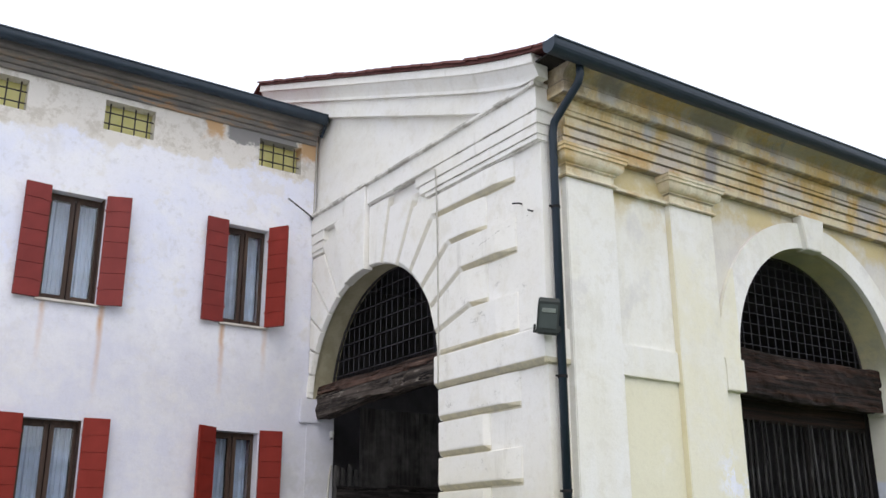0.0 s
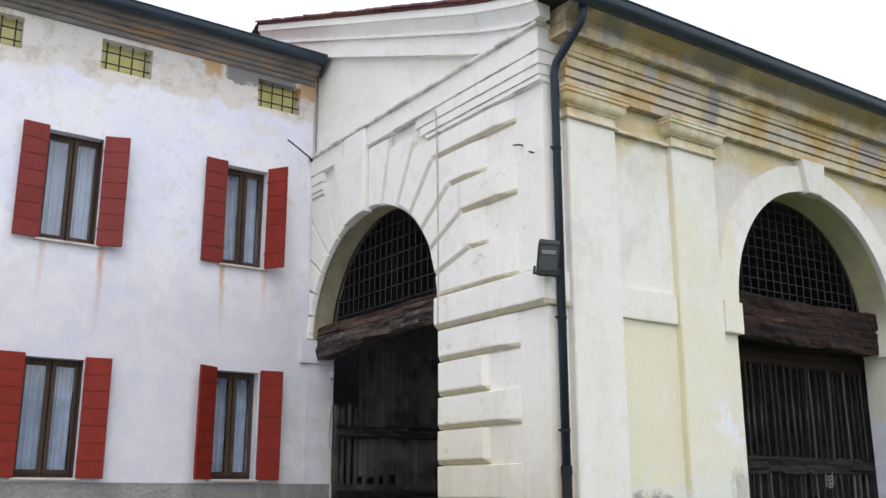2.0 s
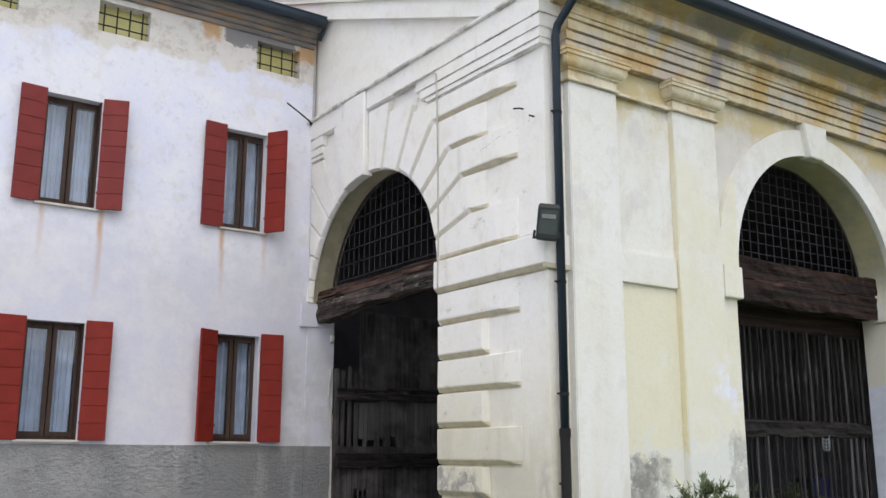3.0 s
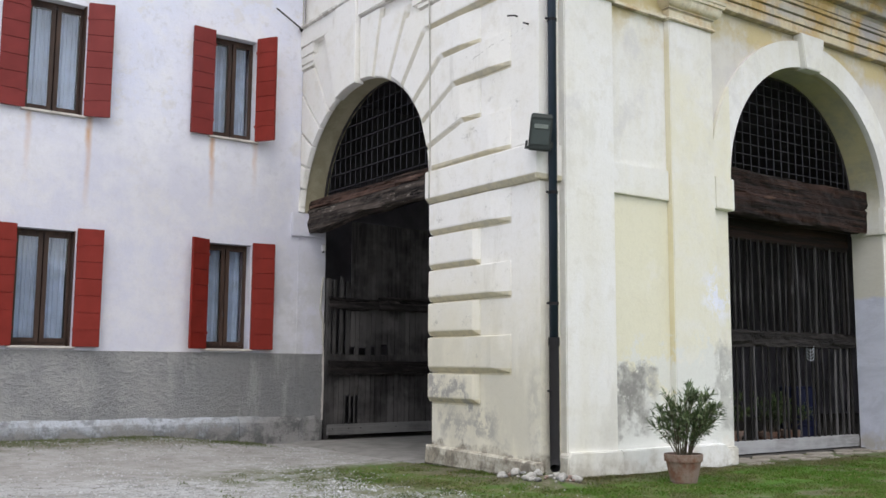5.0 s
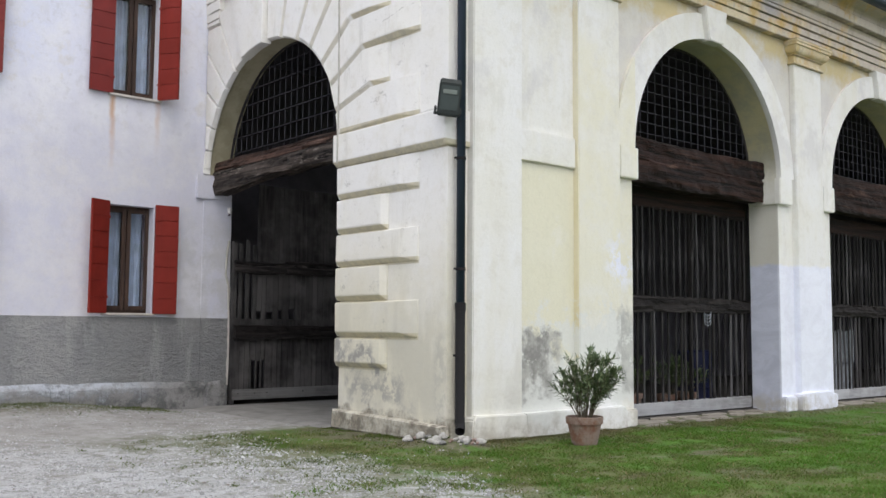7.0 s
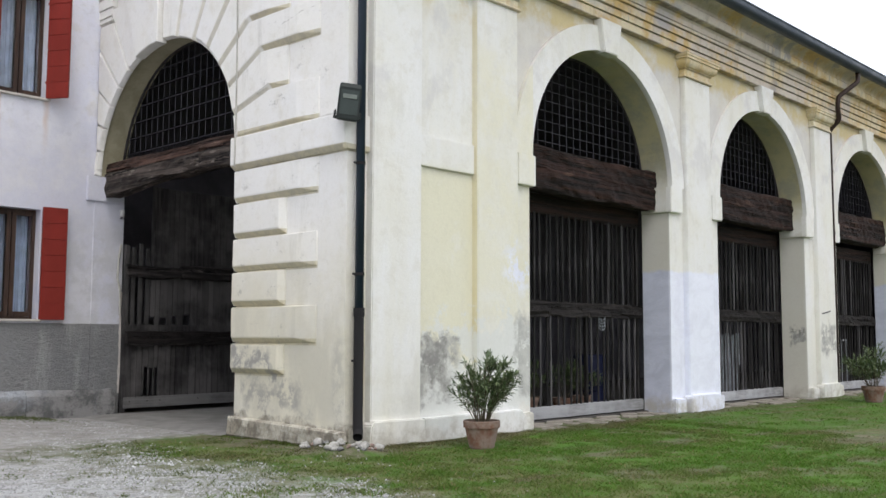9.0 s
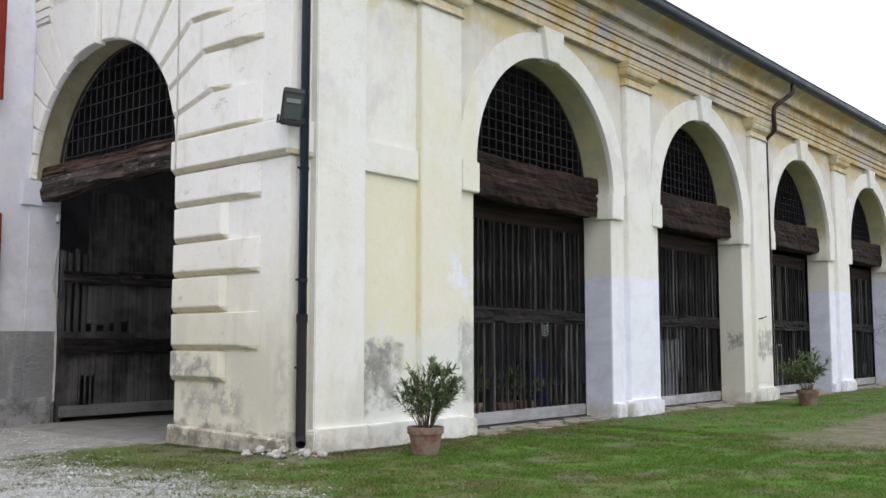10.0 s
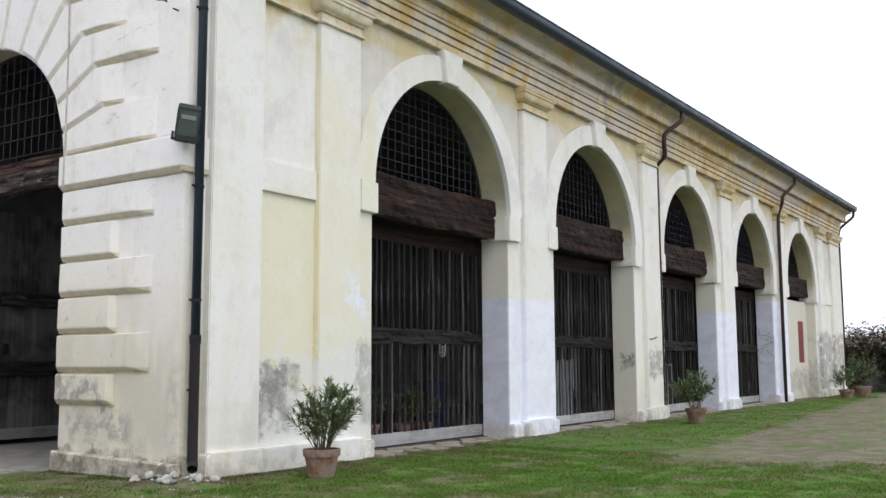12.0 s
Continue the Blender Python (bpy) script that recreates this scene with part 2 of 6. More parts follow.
    c = k.mix(k.times(low, k.ramp(k.noise(4.6, 8, 0.75), 0.44, 0.54), 0.9), c, (0.31, 0.30, 0.285))
    c = k.mix(k.times(k.ramp(k.noise(9, 8, 0.8), 0.66, 0.72), 0.6), c, (0.34, 0.32, 0.28))
    mould = k.times(k.ramp(k.noise(2.7, 8, 0.76, k.scaled(1.0, 1.0, 1.7)), 0.575, 0.66), k.span("Y", 0.45, 2.35, 0.1), k.span("Z", 1.2, 5.6, 0.2), 0.6)
    c = k.mix(k.times(mould, speck), c, (0.30, 0.285, 0.25))
    c = k.mix(k.times(k.span("Z", 7.2, 11.0, 0.1), k.ramp(k.noise(1.5, 8, 0.74, k.scaled(1.0, 0.6, 1.4)), 0.46, 0.66), 0.2), c, (0.62, 0.58, 0.50))
    # a hair crack from the iron pegs
    slant = k.sums("ADD", k.axis("Z"), k.sums("ADD", k.times(k.axis("Y"), 0.19), k.times(k.sums("SUBTRACT", k.noise(9, 3), 0.5), 0.06)))
    crack = k.times(k.ramp(k.sums("ABSOLUTE", k.sums("SUBTRACT", slant, 5.47), 0.0), 0.003, 0.011, 1.0, 0.0), k.span("Y", 0.28, 1.35, 0.03))
    c = k.mix(k.times(crack, k.ramp(k.noise(14, 3), 0.48, 0.56), 0.6), c, (0.36, 0.34, 0.30))
    # old olive plaster inside the great arch, its shade put into the colour
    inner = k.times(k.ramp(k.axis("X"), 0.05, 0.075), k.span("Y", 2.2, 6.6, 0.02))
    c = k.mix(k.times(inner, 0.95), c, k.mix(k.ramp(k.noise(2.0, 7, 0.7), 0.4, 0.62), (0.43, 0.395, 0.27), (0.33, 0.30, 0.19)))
    foot = k.times(k.span("Z", -0.3, 0.26, 0.05, wob), k.ramp(k.noise(2.8, 7, 0.72), 0.36, 0.56, 0.3, 0.95))
    c = k.mix(foot, c, k.mix(k.ramp(k.noise(6, 7, 0.75), 0.42, 0.58), (0.33, 0.295, 0.235), (0.17, 0.15, 0.12)))
    c = k.mix(k.times(k.ramp(k.noise(42, 8, 0.8), 0.40, 0.62), 0.13), c, k.mix(0.35, c, (0.30, 0.28, 0.24)))
    c = k.mix(k.times(k.ramp(k.noise(13, 8, 0.78), 0.50, 0.64), 0.20), c, k.mix(0.35, c, (0.34, 0.32, 0.28)))
    k.bump(k.sums("ADD", k.times(mid, 0.6), k.times(fine, 0.6)), 0.4, 0.012)
    return k.done(c)


def m_cornice(name, ochre, worn, grey, blue=True):
    """Old mouldings: ochre lime, worn pale, with grey-blue repairs, and shade painted under the steps."""
    k = Nodes(name, 0.92)
    a = k.noise(0.8, 7, 0.7, k.scaled(1.0, 1.0, 0.55))
    b = k.noise(1.0, 8, 0.72, k.scaled(1.0, 1.0, 2.0), 0.3)
    d = k.noise(0.55, 7, 0.68)
    fine, mid = k.noise(22, 6, 0.7), k.noise(4.5, 8, 0.75)
    c = k.mix(k.ramp(a, 0.42, 0.58), ochre, worn)
    c = k.mix(k.times(k.ramp(b, 0.48, 0.64), 0.7), c, tuple(v * w for v, w in zip(ochre, (0.95, 0.8, 0.6))))
    c = k.mix(k.times(k.ramp(d, 0.50, 0.58), 0.85), c, grey)
    c = k.mix(k.times(k.ramp(mid, 0.52, 0.66), 0.45), c, tuple(v * 0.6 for v in grey))
    if blue:
        rag = k.times(k.sums("SUBTRACT", k.noise(3.2, 8, 0.75), 0.5), 0.9)
        for x0, x1, z0, z1, f, tone in ((2.90, 3.18, 6.32, 7.10, 0.75, (0.27, 0.27, 0.33)), (2.45, 3.35, 7.03, 7.22, 0.7, (0.27, 0.265, 0.29)), (1.66, 1.86, 6.62, 6.95, 0.8, (0.46, 0.47, 0.52)),
                                        (0.65, 1.15, 7.0, 7.25, 0.85, (0.27, 0.26, 0.28)), (0.70, 1.05, 6.9, 7.03, 0.7, (0.52, 0.53, 0.57)), (4.55, 5.15, 6.44, 6.62, 0.6, (0.55, 0.55, 0.56)), (3.75, 4.4, 6.98, 7.12, 0.7, (0.33, 0.32, 0.34)), (6.6, 7.2, 6.5, 6.9, 0.6, (0.38, 0.38, 0.42))):
            c = k.mix(k.times(k.span("X", x0, x1, 0.09, k.times(rag, 0.5)), k.span("Z", z0, z1, 0.06, k.times(rag, 0.5)), f), c, tone)
        c = k.mix(k.times(k.span("X", -0.5, 0.42, 0.12, rag), k.span("Z", 6.9, 7.5, 0.05), k.ramp(k.noise(3.0, 7, 0.7), 0.36, 0.56, 0.3, 0.9)), c, (0.24, 0.185, 0.12))
        # uneven darker grey-brown high under the gutter
        c = k.mix(k.times(k.span("Z", 7.03, 7.5, 0.05, k.times(rag, 0.3)), k.ramp(k.noise(1.1, 7, 0.7), 0.36, 0.66, 0.1, 0.6)), c, (0.40, 0.355, 0.28))
        c = k.mix(k.times(k.ramp(k.noise(0.75, 7, 0.7, k.scaled(1.0, 1.0, 0.3)), 0.58, 0.64), 0.7), c, (0.30, 0.30, 0.34))
    c = k.mix(k.times(k.ramp(k.noise(1.3, 7, 0.72, k.scaled(3.2, 3.2, 0.4)), 0.50, 0.66), 0.35), c, tuple(v * w for v, w in zip(worn, (0.48, 0.44, 0.40))))
    # thin dark lines at the moulding steps: undercut shade put into the colour
    step_shade = k.ramp(k.noise(2.2, 8, 0.75), 0.36, 0.56)
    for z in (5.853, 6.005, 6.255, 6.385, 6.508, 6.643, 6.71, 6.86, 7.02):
        c = k.mix(k.times(k.span("Z", z - 0.010, z + 0.010, 0.008), step_shade, 0.65), c, (0.11, 0.09, 0.07))
    c = k.mix(k.times(k.ramp(fine, 0.55, 0.75), 0.4), c, tuple(v * 0.55 for v in worn))
    k.bump(k.sums("ADD", k.times(mid, 1.2), k.times(fine, 0.5)), 0.6, 0.014)
    return k.done(c)


def m_house():
    """Bluish-white house plaster: bare and ochre under the eaves, rust runs below the sills."""
    k = Nodes("house_plaster", 0.9)
    big, mid, fine = k.noise(0.5, 5), k.noise(2.0, 6, 0.65), k.noise(16, 6, 0.7)
    c = k.mix(k.ramp(big, 0.36, 0.62), (0.725, 0.755, 0.895), (0.79, 0.80, 0.875))
    c = k.mix(k.times(k.ramp(mid, 0.46, 0.70), 0.5), c, (0.82, 0.83, 0.86))
    c = k.mix(k.times(k.ramp(k.noise(5.0, 8, 0.75), 0.52, 0.64), 0.35), c, (0.55, 0.55, 0.58))
    c = k.mix(k.times(k.ramp(k.noise(1.4, 7, 0.7), 0.55, 0.62), 0.4), c, (0.70, 0.675, 0.64))
    c = k.mix(k.times(k.ramp(k.noise(1.0, 6, 0.65, k.scaled(1.6, 1.6, 0.6)), 0.55, 0.75), 0.35), c, (0.60, 0.58, 0.56))
    wob = k.sums("MULTIPLY", k.sums("SUBTRACT", mid, 0.5), 0.9)
    c = k.mix(k.times(k.span("Z", 0, 4.6, 0.8, k.times(wob, 2.0)), 0.75), c, k.mix(k.ramp(k.noise(1.2, 7, 0.7), 0.40, 0.62), (0.585, 0.585, 0.675), (0.68, 0.67, 0.70)))
    damp = k.times(k.ramp(k.sums("ADD", k.axis("X"), k.times(wob, 1.2)), -0.9, -0.1), k.span("Z", 0, 3.0, 0.6, k.times(wob, 1.5)), k.ramp(k.noise(2.2, 8, 0.75), 0.38, 0.58, 0.15, 0.7))
    c = k.mix(damp, c, (0.50, 0.50, 0.51))
    for x, lo, hi, f in ((-4.37, 4.1, 4.95, 0.6), (-3.52, 3.6, 4.95, 1.0), (-1.58, 3.8, 4.95, 0.85), (-0.84, 4.3, 4.95, 0.45)):
        run = k.times(k.span("X", x - 0.035, x + 0.035, 0.035, k.times(wob, 0.12)), k.ramp(k.sums("ADD", k.axis("Z"), k.times(wob, 0.6)), lo - 0.3, hi - 0.1), k.ramp(k.axis("Z"), hi - 0.02, hi, 1.0, 0.0), f)
        c = k.mix(k.times(run, k.ramp(mid, 0.3, 0.6, 0.5, 1.0)), c, (0.58, 0.36, 0.22))
    c = k.mix(k.times(k.span("Z", 7.66, 8.6, 0.05, k.times(wob, 0.9)), k.ramp(k.noise(1.1, 7, 0.7), 0.28, 0.42), 0.9), c, (0.69, 0.66, 0.615))
    c = k.mix(k.times(k.span("Z", 7.7, 8.6, 0.1, wob), k.ramp(k.noise(2.6, 8, 0.78), 0.48, 0.60), 0.75), c, (0.50, 0.465, 0.415))
    rag = k.times(k.sums("SUBTRACT", k.noise(3.0, 6, 0.7), 0.5), 0.5)
    c = k.mix(k.times(k.span("X", -1.72, -0.42, 0.04, rag), k.span("Z", 8.14, 8.6, 0.03, rag)), c, (0.25, 0.245, 0.25))
    c = k.mix(k.times(k.span("Z", 8.1, 8.6, 0.08, rag), k.sums("MAXIMUM", k.span("X", -2.1, -1.8, 0.06, rag), k.span("X", -0.36, 0.1, 0.05, rag))), c, (0.55, 0.36, 0.20))
    c = k.mix(k.times(k.ramp(fine, 0.62, 0.75), 0.25), c, (0.45, 0.45, 0.45))
    c = k.mix(k.times(k.ramp(k.noise(42, 8, 0.8), 0.40, 0.62), 0.13), c, k.mix(0.35, c, (0.30, 0.28, 0.24)))
    c = k.mix(k.times(k.ramp(k.noise(13, 8, 0.78), 0.50, 0.64), 0.20), c, k.mix(0.35, c, (0.34, 0.32, 0.28)))
    k.bump(k.sums("ADD", k.times(mid, 1.2), k.times(fine, 0.5)), 0.45, 0.012)
    return k.done(c)


def m_eaves():
    """Lime mouldings under the house eaves, their shade put into the dark grey, ochre showing through."""
    k = Nodes("eaves_plaster", 0.95)
    at = k.scaled(0.5, 1.0, 2.0)
    a, b, fine = k.noise(1.3, 6, 0.65, at), k.noise(2.6, 6, 0.7, at), k.noise(20, 6, 0.7)
    c = k.mix(k.ramp(a, 0.4, 0.6), (0.17, 0.16, 0.155), (0.27, 0.25, 0.23))
    c = k.mix(k.times(k.ramp(b, 0.50, 0.60), k.span("Z", 8.3, 8.62, 0.05), k.ramp(k.noise(0.7, 5), 0.42, 0.55, 0.2, 1.0), 0.85), c, (0.39, 0.235, 0.12))
    c = k.mix(k.times(k.ramp(fine, 0.55, 0.75), 0.4), c, (0.12, 0.11, 0.10))
    k.bump(fine, 0.5, 0.01)
    return k.done(c)


def m_socle():
    """Rough-cast grey cement thrown on in small lumps."""
    k = Nodes("rough_cement", 0.95)
    a, b, c2 = k.noise(1.2, 6, 0.65), k.noise(17, 5, 0.65, k.scaled(0.8, 0.8, 1.3)), k.noise(48, 4, 0.7)
    c = k.mix(k.ramp(a, 0.36, 0.62), (0.29, 0.295, 0.30), (0.40, 0.40, 0.395))
    c = k.mix(k.times(k.ramp(b, 0.50, 0.66), 0.4), c, (0.19, 0.19, 0.195))
    c = k.mix(k.times(k.ramp(c2, 0.52, 0.66), 0.3), c, (0.44, 0.445, 0.45))
    damp = k.times(k.ramp(k.sums("ADD", k.axis("X"), k.times(k.sums("SUBTRACT", a, 0.5), 3.0)), -2.6, -0.6), k.ramp(k.noise(2.4, 7, 0.7), 0.3, 0.6, 0.4, 1.0), 0.6)
    c = k.mix(damp, c, (0.18, 0.18, 0.185))
    c = k.mix(k.times(k.ramp(k.noise(0.8, 6, 0.7, k.scaled(2.5, 2.5, 0.4)), 0.55, 0.66), 0.4), c, (0.47, 0.47, 0.46))
    k.bump(k.sums("ADD", b, k.times(c2, 0.35)), 1.0, 0.055)
    return k.done(c)


def m_foot():
    """Footing washed with bluish lime that has flaked off in patches down to dark damp mortar."""
    k = Nodes("damp_footing", 0.95)
    a, b, d = k.noise(1.6, 6, 0.7), k.noise(14, 7, 0.7), k.noise(3.2, 8, 0.75)
    z = k.sums("ADD", k.axis("Z"), k.times(k.sums("SUBTRACT", d, 0.5), 0.9))
    c = k.mix(k.ramp(d, 0.42, 0.6), (0.29, 0.285, 0.28), (0.13, 0.13, 0.13))
    lime = k.times(k.ramp(z, 0.18, 0.42), k.ramp(k.noise(0.5, 4), 0.30, 0.5, 0.2, 1.0), k.ramp(k.axis("X"), -1.6, -0.3, 1.0, 0.0))
    c = k.mix(k.times(lime, k.ramp(k.noise(6, 7, 0.7), 0.38, 0.56, 0.35, 1.0)), c, (0.50, 0.53, 0.58))
    k.bump(k.sums("ADD", b, k.times(d, 1.5)), 0.9, 0.04)
    return k.done(c)


def m_wood(name, dark, light, grey=None, along="Z", scale=1.0, rough=0.8):
    k = Nodes(name, rough).local()
    s = {"X": (0.6, 9, 9), "Y": (9, 0.6, 9), "Z": (9, 9, 0.6)}[along]
    at = k.scaled(*(v * scale for v in s))
    grain, fine, big = k.noise(1.6, 6, 0.65, at, 0.6), k.noise(7, 5, 0.7, at), k.noise(1.3, 4)
    c = k.mix(k.ramp(grain, 0.35, 0.68), dark, light)
    if grey:
        c = k.mix(k.times(k.ramp(big, 0.4, 0.62), 0.75), c, grey)
    c = k.mix(k.times(k.random(), 0.4), c, dark)
    c = k.mix(k.times(k.ramp(fine, 0.6, 0.75), 0.6), c, tuple(v * 0.4 for v in dark))
    k.bump(k.sums("ADD", grain, k.times(fine, 0.6)), 0.7, 0.012)
    return k.done(c)


def m_beam(name, along, dark, light, splinter, amount):
    """Hewn old timber: long dark checks, a reddish heart and a few pale splinters."""
    k = Nodes(name, 0.85).local()
    s = {"X": (0.32, 9, 9), "Y": (9, 0.32, 9)}[along]
    grain, checks = k.noise(1.4, 7, 0.7, k.scaled(*s), 0.5), k.noise(1.0, 5, 0.65, k.scaled(*(v * 1.7 for v in s)), 0.8)
    patches = k.noise(2.4, 7, 0.72)
    c = k.mix(k.ramp(grain, 0.38, 0.66), dark, light)
    c = k.mix(k.times(k.ramp(grain, 0.52, 0.62), k.ramp(patches, 0.53, 0.62), amount), c, splinter)
    c = k.mix(k.ramp(checks, 0.37, 0.43, 1.0, 0.0), c, (0.004, 0.003, 0.003))
    k.bump(k.sums("ADD", k.times(grain, 0.7), k.ramp(checks, 0.36, 0.5)), 0.8, 0.025)
    return k.done(c)


def m_slat():
    """Old slat wood: most of it near black, single slats and stretches bleached grey."""
    k = Nodes("weathered_slat_wood", 0.85).local()
    grain, big = k.noise(1.6, 6, 0.65, k.scaled(9, 9, 0.6), 0.6), k.noise(1.1, 5, 0.65)
    c = k.mix(k.ramp(grain, 0.35, 0.68), (0.009, 0.008, 0.008), (0.034, 0.031, 0.030))
    pale = k.sums("MAXIMUM", k.ramp(k.n.new("ShaderNodeObjectInfo").outputs["Random"], 0.6, 1.0), k.times(k.ramp(big, 0.54, 0.64), 0.5))
    c = k.mix(k.times(pale, k.ramp(grain, 0.30, 0.60, 0.3, 0.9)), c, (0.132, 0.126, 0.130))
    k.bump(grain, 0.7, 0.012)
    return k.done(c)


def m_paint(name, a, b, rough=0.5, bump=0.2):
    k = Nodes(name, rough).local()
    n, f = k.noise(3.0, 5), k.noise(40, 4)
    c = k.mix(k.ramp(n, 0.3, 0.7), a, b)
    c = k.mix(k.random(0.0, 0.35), c, tuple(v * 0.72 for v in a))
    k.bump(f, bump, 0.003)
    return k.done(c, k.ramp(n, 0.3, 0.7, rough - 0.08, rough + 0.12))


def m_plain(name, colour, rough=0.7, metal=0.0, vary=0.25, scale=8.0):
    k = Nodes(name, rough, metal).local()
    n = k.noise(scale, 5)
    c = k.mix(k.ramp(n, 0.3, 0.7), colour, tuple(v * (1 - vary) for v in colour))
    k.bump(n, 0.25, 0.004)
    return k.done(c)


def bare(k):
    """1 on the dry track past the first arch and in worn streaks of the lawn, 0 on good turf."""
    wob = k.sums("SUBTRACT", k.noise(0.8, 6, 0.68), 0.5)
    y = k.sums("ADD", k.axis("Y"), k.times(wob, 0.9))
    x = k.sums("ADD", k.sums("ADD", k.axis("X"), k.times(wob, 2.0)), k.times(y, 0.5))
    line = k.sums("SUBTRACT", y, k.times(k.axis("X"), 0.08))
    track = k.times(k.ramp(x, 2.3, 3.1), k.ramp(line, -4.05, -3.75, 1.0, 0.0), k.ramp(k.noise(1.1, 8, 0.75, k.scaled(0.5, 1.2, 1.0)), 0.40, 0.50, 0.25, 1.0))
    streaks = k.times(k.ramp(k.noise(0.9, 6, 0.65, k.scaled(0.7, 1.3, 1.0)), 0.53, 0.62), 0.65)
    return k.sums("MAXIMUM", track, streaks)


def muddy(k):
    """1 on the trodden, leaf-littered earth round the corner and along the wall feet."""
    wob = k.times(k.sums("SUBTRACT", k.noise(1.7, 6, 0.68), 0.5), 1.1)
    x, y = k.sums("ADD", k.axis("X"), wob), k.sums("ADD", k.axis("Y"), wob)
    west = k.times(k.ramp(x, -0.95, -0.35), k.ramp(x, 0.3, 0.5, 1.0, 0.0), k.ramp(y, -0.9, -0.4), k.ramp(y, 2.2, 2.6, 1.0, 0.0))
    south = k.times(k.ramp(y, -0.50, -0.25), k.ramp(x, 0.2, 0.5), 0.8)
    return k.times(k.sums("MAXIMUM", west, south), k.ramp(k.noise(2.6, 7, 0.72), 0.34, 0.54))


def m_ground():
    """Gravel court, worn turf and a dry track, all one sheet."""
    k = Nodes("court_ground", 0.95)
    wob = k.noise(0.9, 6, 0.65)
    wide = k.noise(0.28, 4)
    fine = k.noise(30, 6, 0.75)
    spot = k.cells(60).outputs["Color"]
    tone = k.n.new("ShaderNodeRGBToBW")
    k.l.new(spot, tone.inputs[0])
    gravel = k.mix(tone.outputs[0], (0.36, 0.36, 0.36), (0.54, 0.54, 0.545))
    gravel = k.mix(k.ramp(wide, 0.4, 0.6, 0.1, 0.7), gravel, (0.46, 0.455, 0.45))
    gravel = k.mix(k.times(k.ramp(k.noise(1.1, 7, 0.7), 0.5, 0.62), 0.4), gravel, (0.215, 0.20, 0.175))
    gravel = k.mix(k.times(k.ramp(k.noise(5.0, 8, 0.78), 0.48, 0.60), 0.75), gravel, (0.185, 0.18, 0.145))
    gravel = k.mix(k.times(k.ramp(k.noise(0.7, 7, 0.7, k.scaled(0.6, 1.6, 1.0)), 0.46, 0.60), 0.55), gravel, (0.25, 0.24, 0.215))
    gravel = k.mix(k.times(k.ramp(k.noise(2.2, 8, 0.75, k.scaled(0.7, 1.3, 1.0)), 0.52, 0.62), 0.5), gravel, (0.50, 0.495, 0.485))
    dirt = k.mix(k.ramp(k.noise(3.0, 7, 0.7), 0.35, 0.65), (0.13, 0.11, 0.08), (0.235, 0.20, 0.155))
    dirt = k.mix(k.times(k.ramp(k.noise(1.4, 8, 0.75, k.scaled(0.45, 1.2, 1.0)), 0.50, 0.58), 0.6), dirt, (0.115, 0.11, 0.055))
    turf = lawn(k, k.ramp(fine, 0.35, 0.65))
    x, y = k.axis("X"), k.axis("Y")
    shift = k.times(k.sums("SUBTRACT", wob, 0.5), 2.2)
    # grass lies right of the line x = -1.7, short of the paving before the arch
    edge = k.sums("ADD", k.sums("ADD", x, shift), k.times(k.sums("SUBTRACT", k.noise(5, 6, 0.75), 0.5), 1.6))
    is_turf = k.times(k.ramp(edge, -2.7, -1.1), k.ramp(k.sums("ADD", y, k.times(shift, 0.35)), 2.3, 2.8, 1.0, 0.0))
    strip = k.times(k.ramp(k.sums("ADD", y, k.times(shift, 0.2)), 4.7, 5.5), k.ramp(x, -1.8, -0.4, 1.0, 0.0), k.ramp(k.noise(1.6, 8, 0.75), 0.36, 0.54))
    base = k.mix(k.ramp(k.sums("ADD", y, k.times(shift, 0.4)), 1.0, 4.0, 0.0, 0.7), gravel, k.mix(k.ramp(k.noise(1.7, 7, 0.7), 0.4, 0.6), (0.36, 0.345, 0.325), (0.27, 0.255, 0.23)))
    fringe = k.times(k.ramp(edge, -4.0, -2.2), k.ramp(y, 2.6, 3.2, 1.0, 0.0), k.ramp(k.noise(2.8, 7, 0.72), 0.42, 0.56), 0.8)
    base = k.mix(fringe, base, k.mix(k.ramp(fine, 0.4, 0.6), (0.115, 0.125, 0.065), (0.20, 0.20, 0.14)))
    c = k.mix(is_turf, base, turf)
    c = k.mix(k.times(strip, 0.9), c, k.mix(k.ramp(k.noise(6, 7, 0.75), 0.42, 0.58), (0.085, 0.10, 0.04), (0.16, 0.145, 0.095)))
    c = k.mix(k.times(bare(k), is_turf, 0.9), c, dirt)
    c = k.mix(k.times(muddy(k), 0.85), c, k.mix(k.ramp(k.noise(9, 7, 0.75), 0.4, 0.6), (0.10, 0.085, 0.055), (0.18, 0.16, 0.12)))
    k.bump(k.sums("ADD", fine, tone.outputs[0]), 0.7, 0.02)
    return k.done(c)


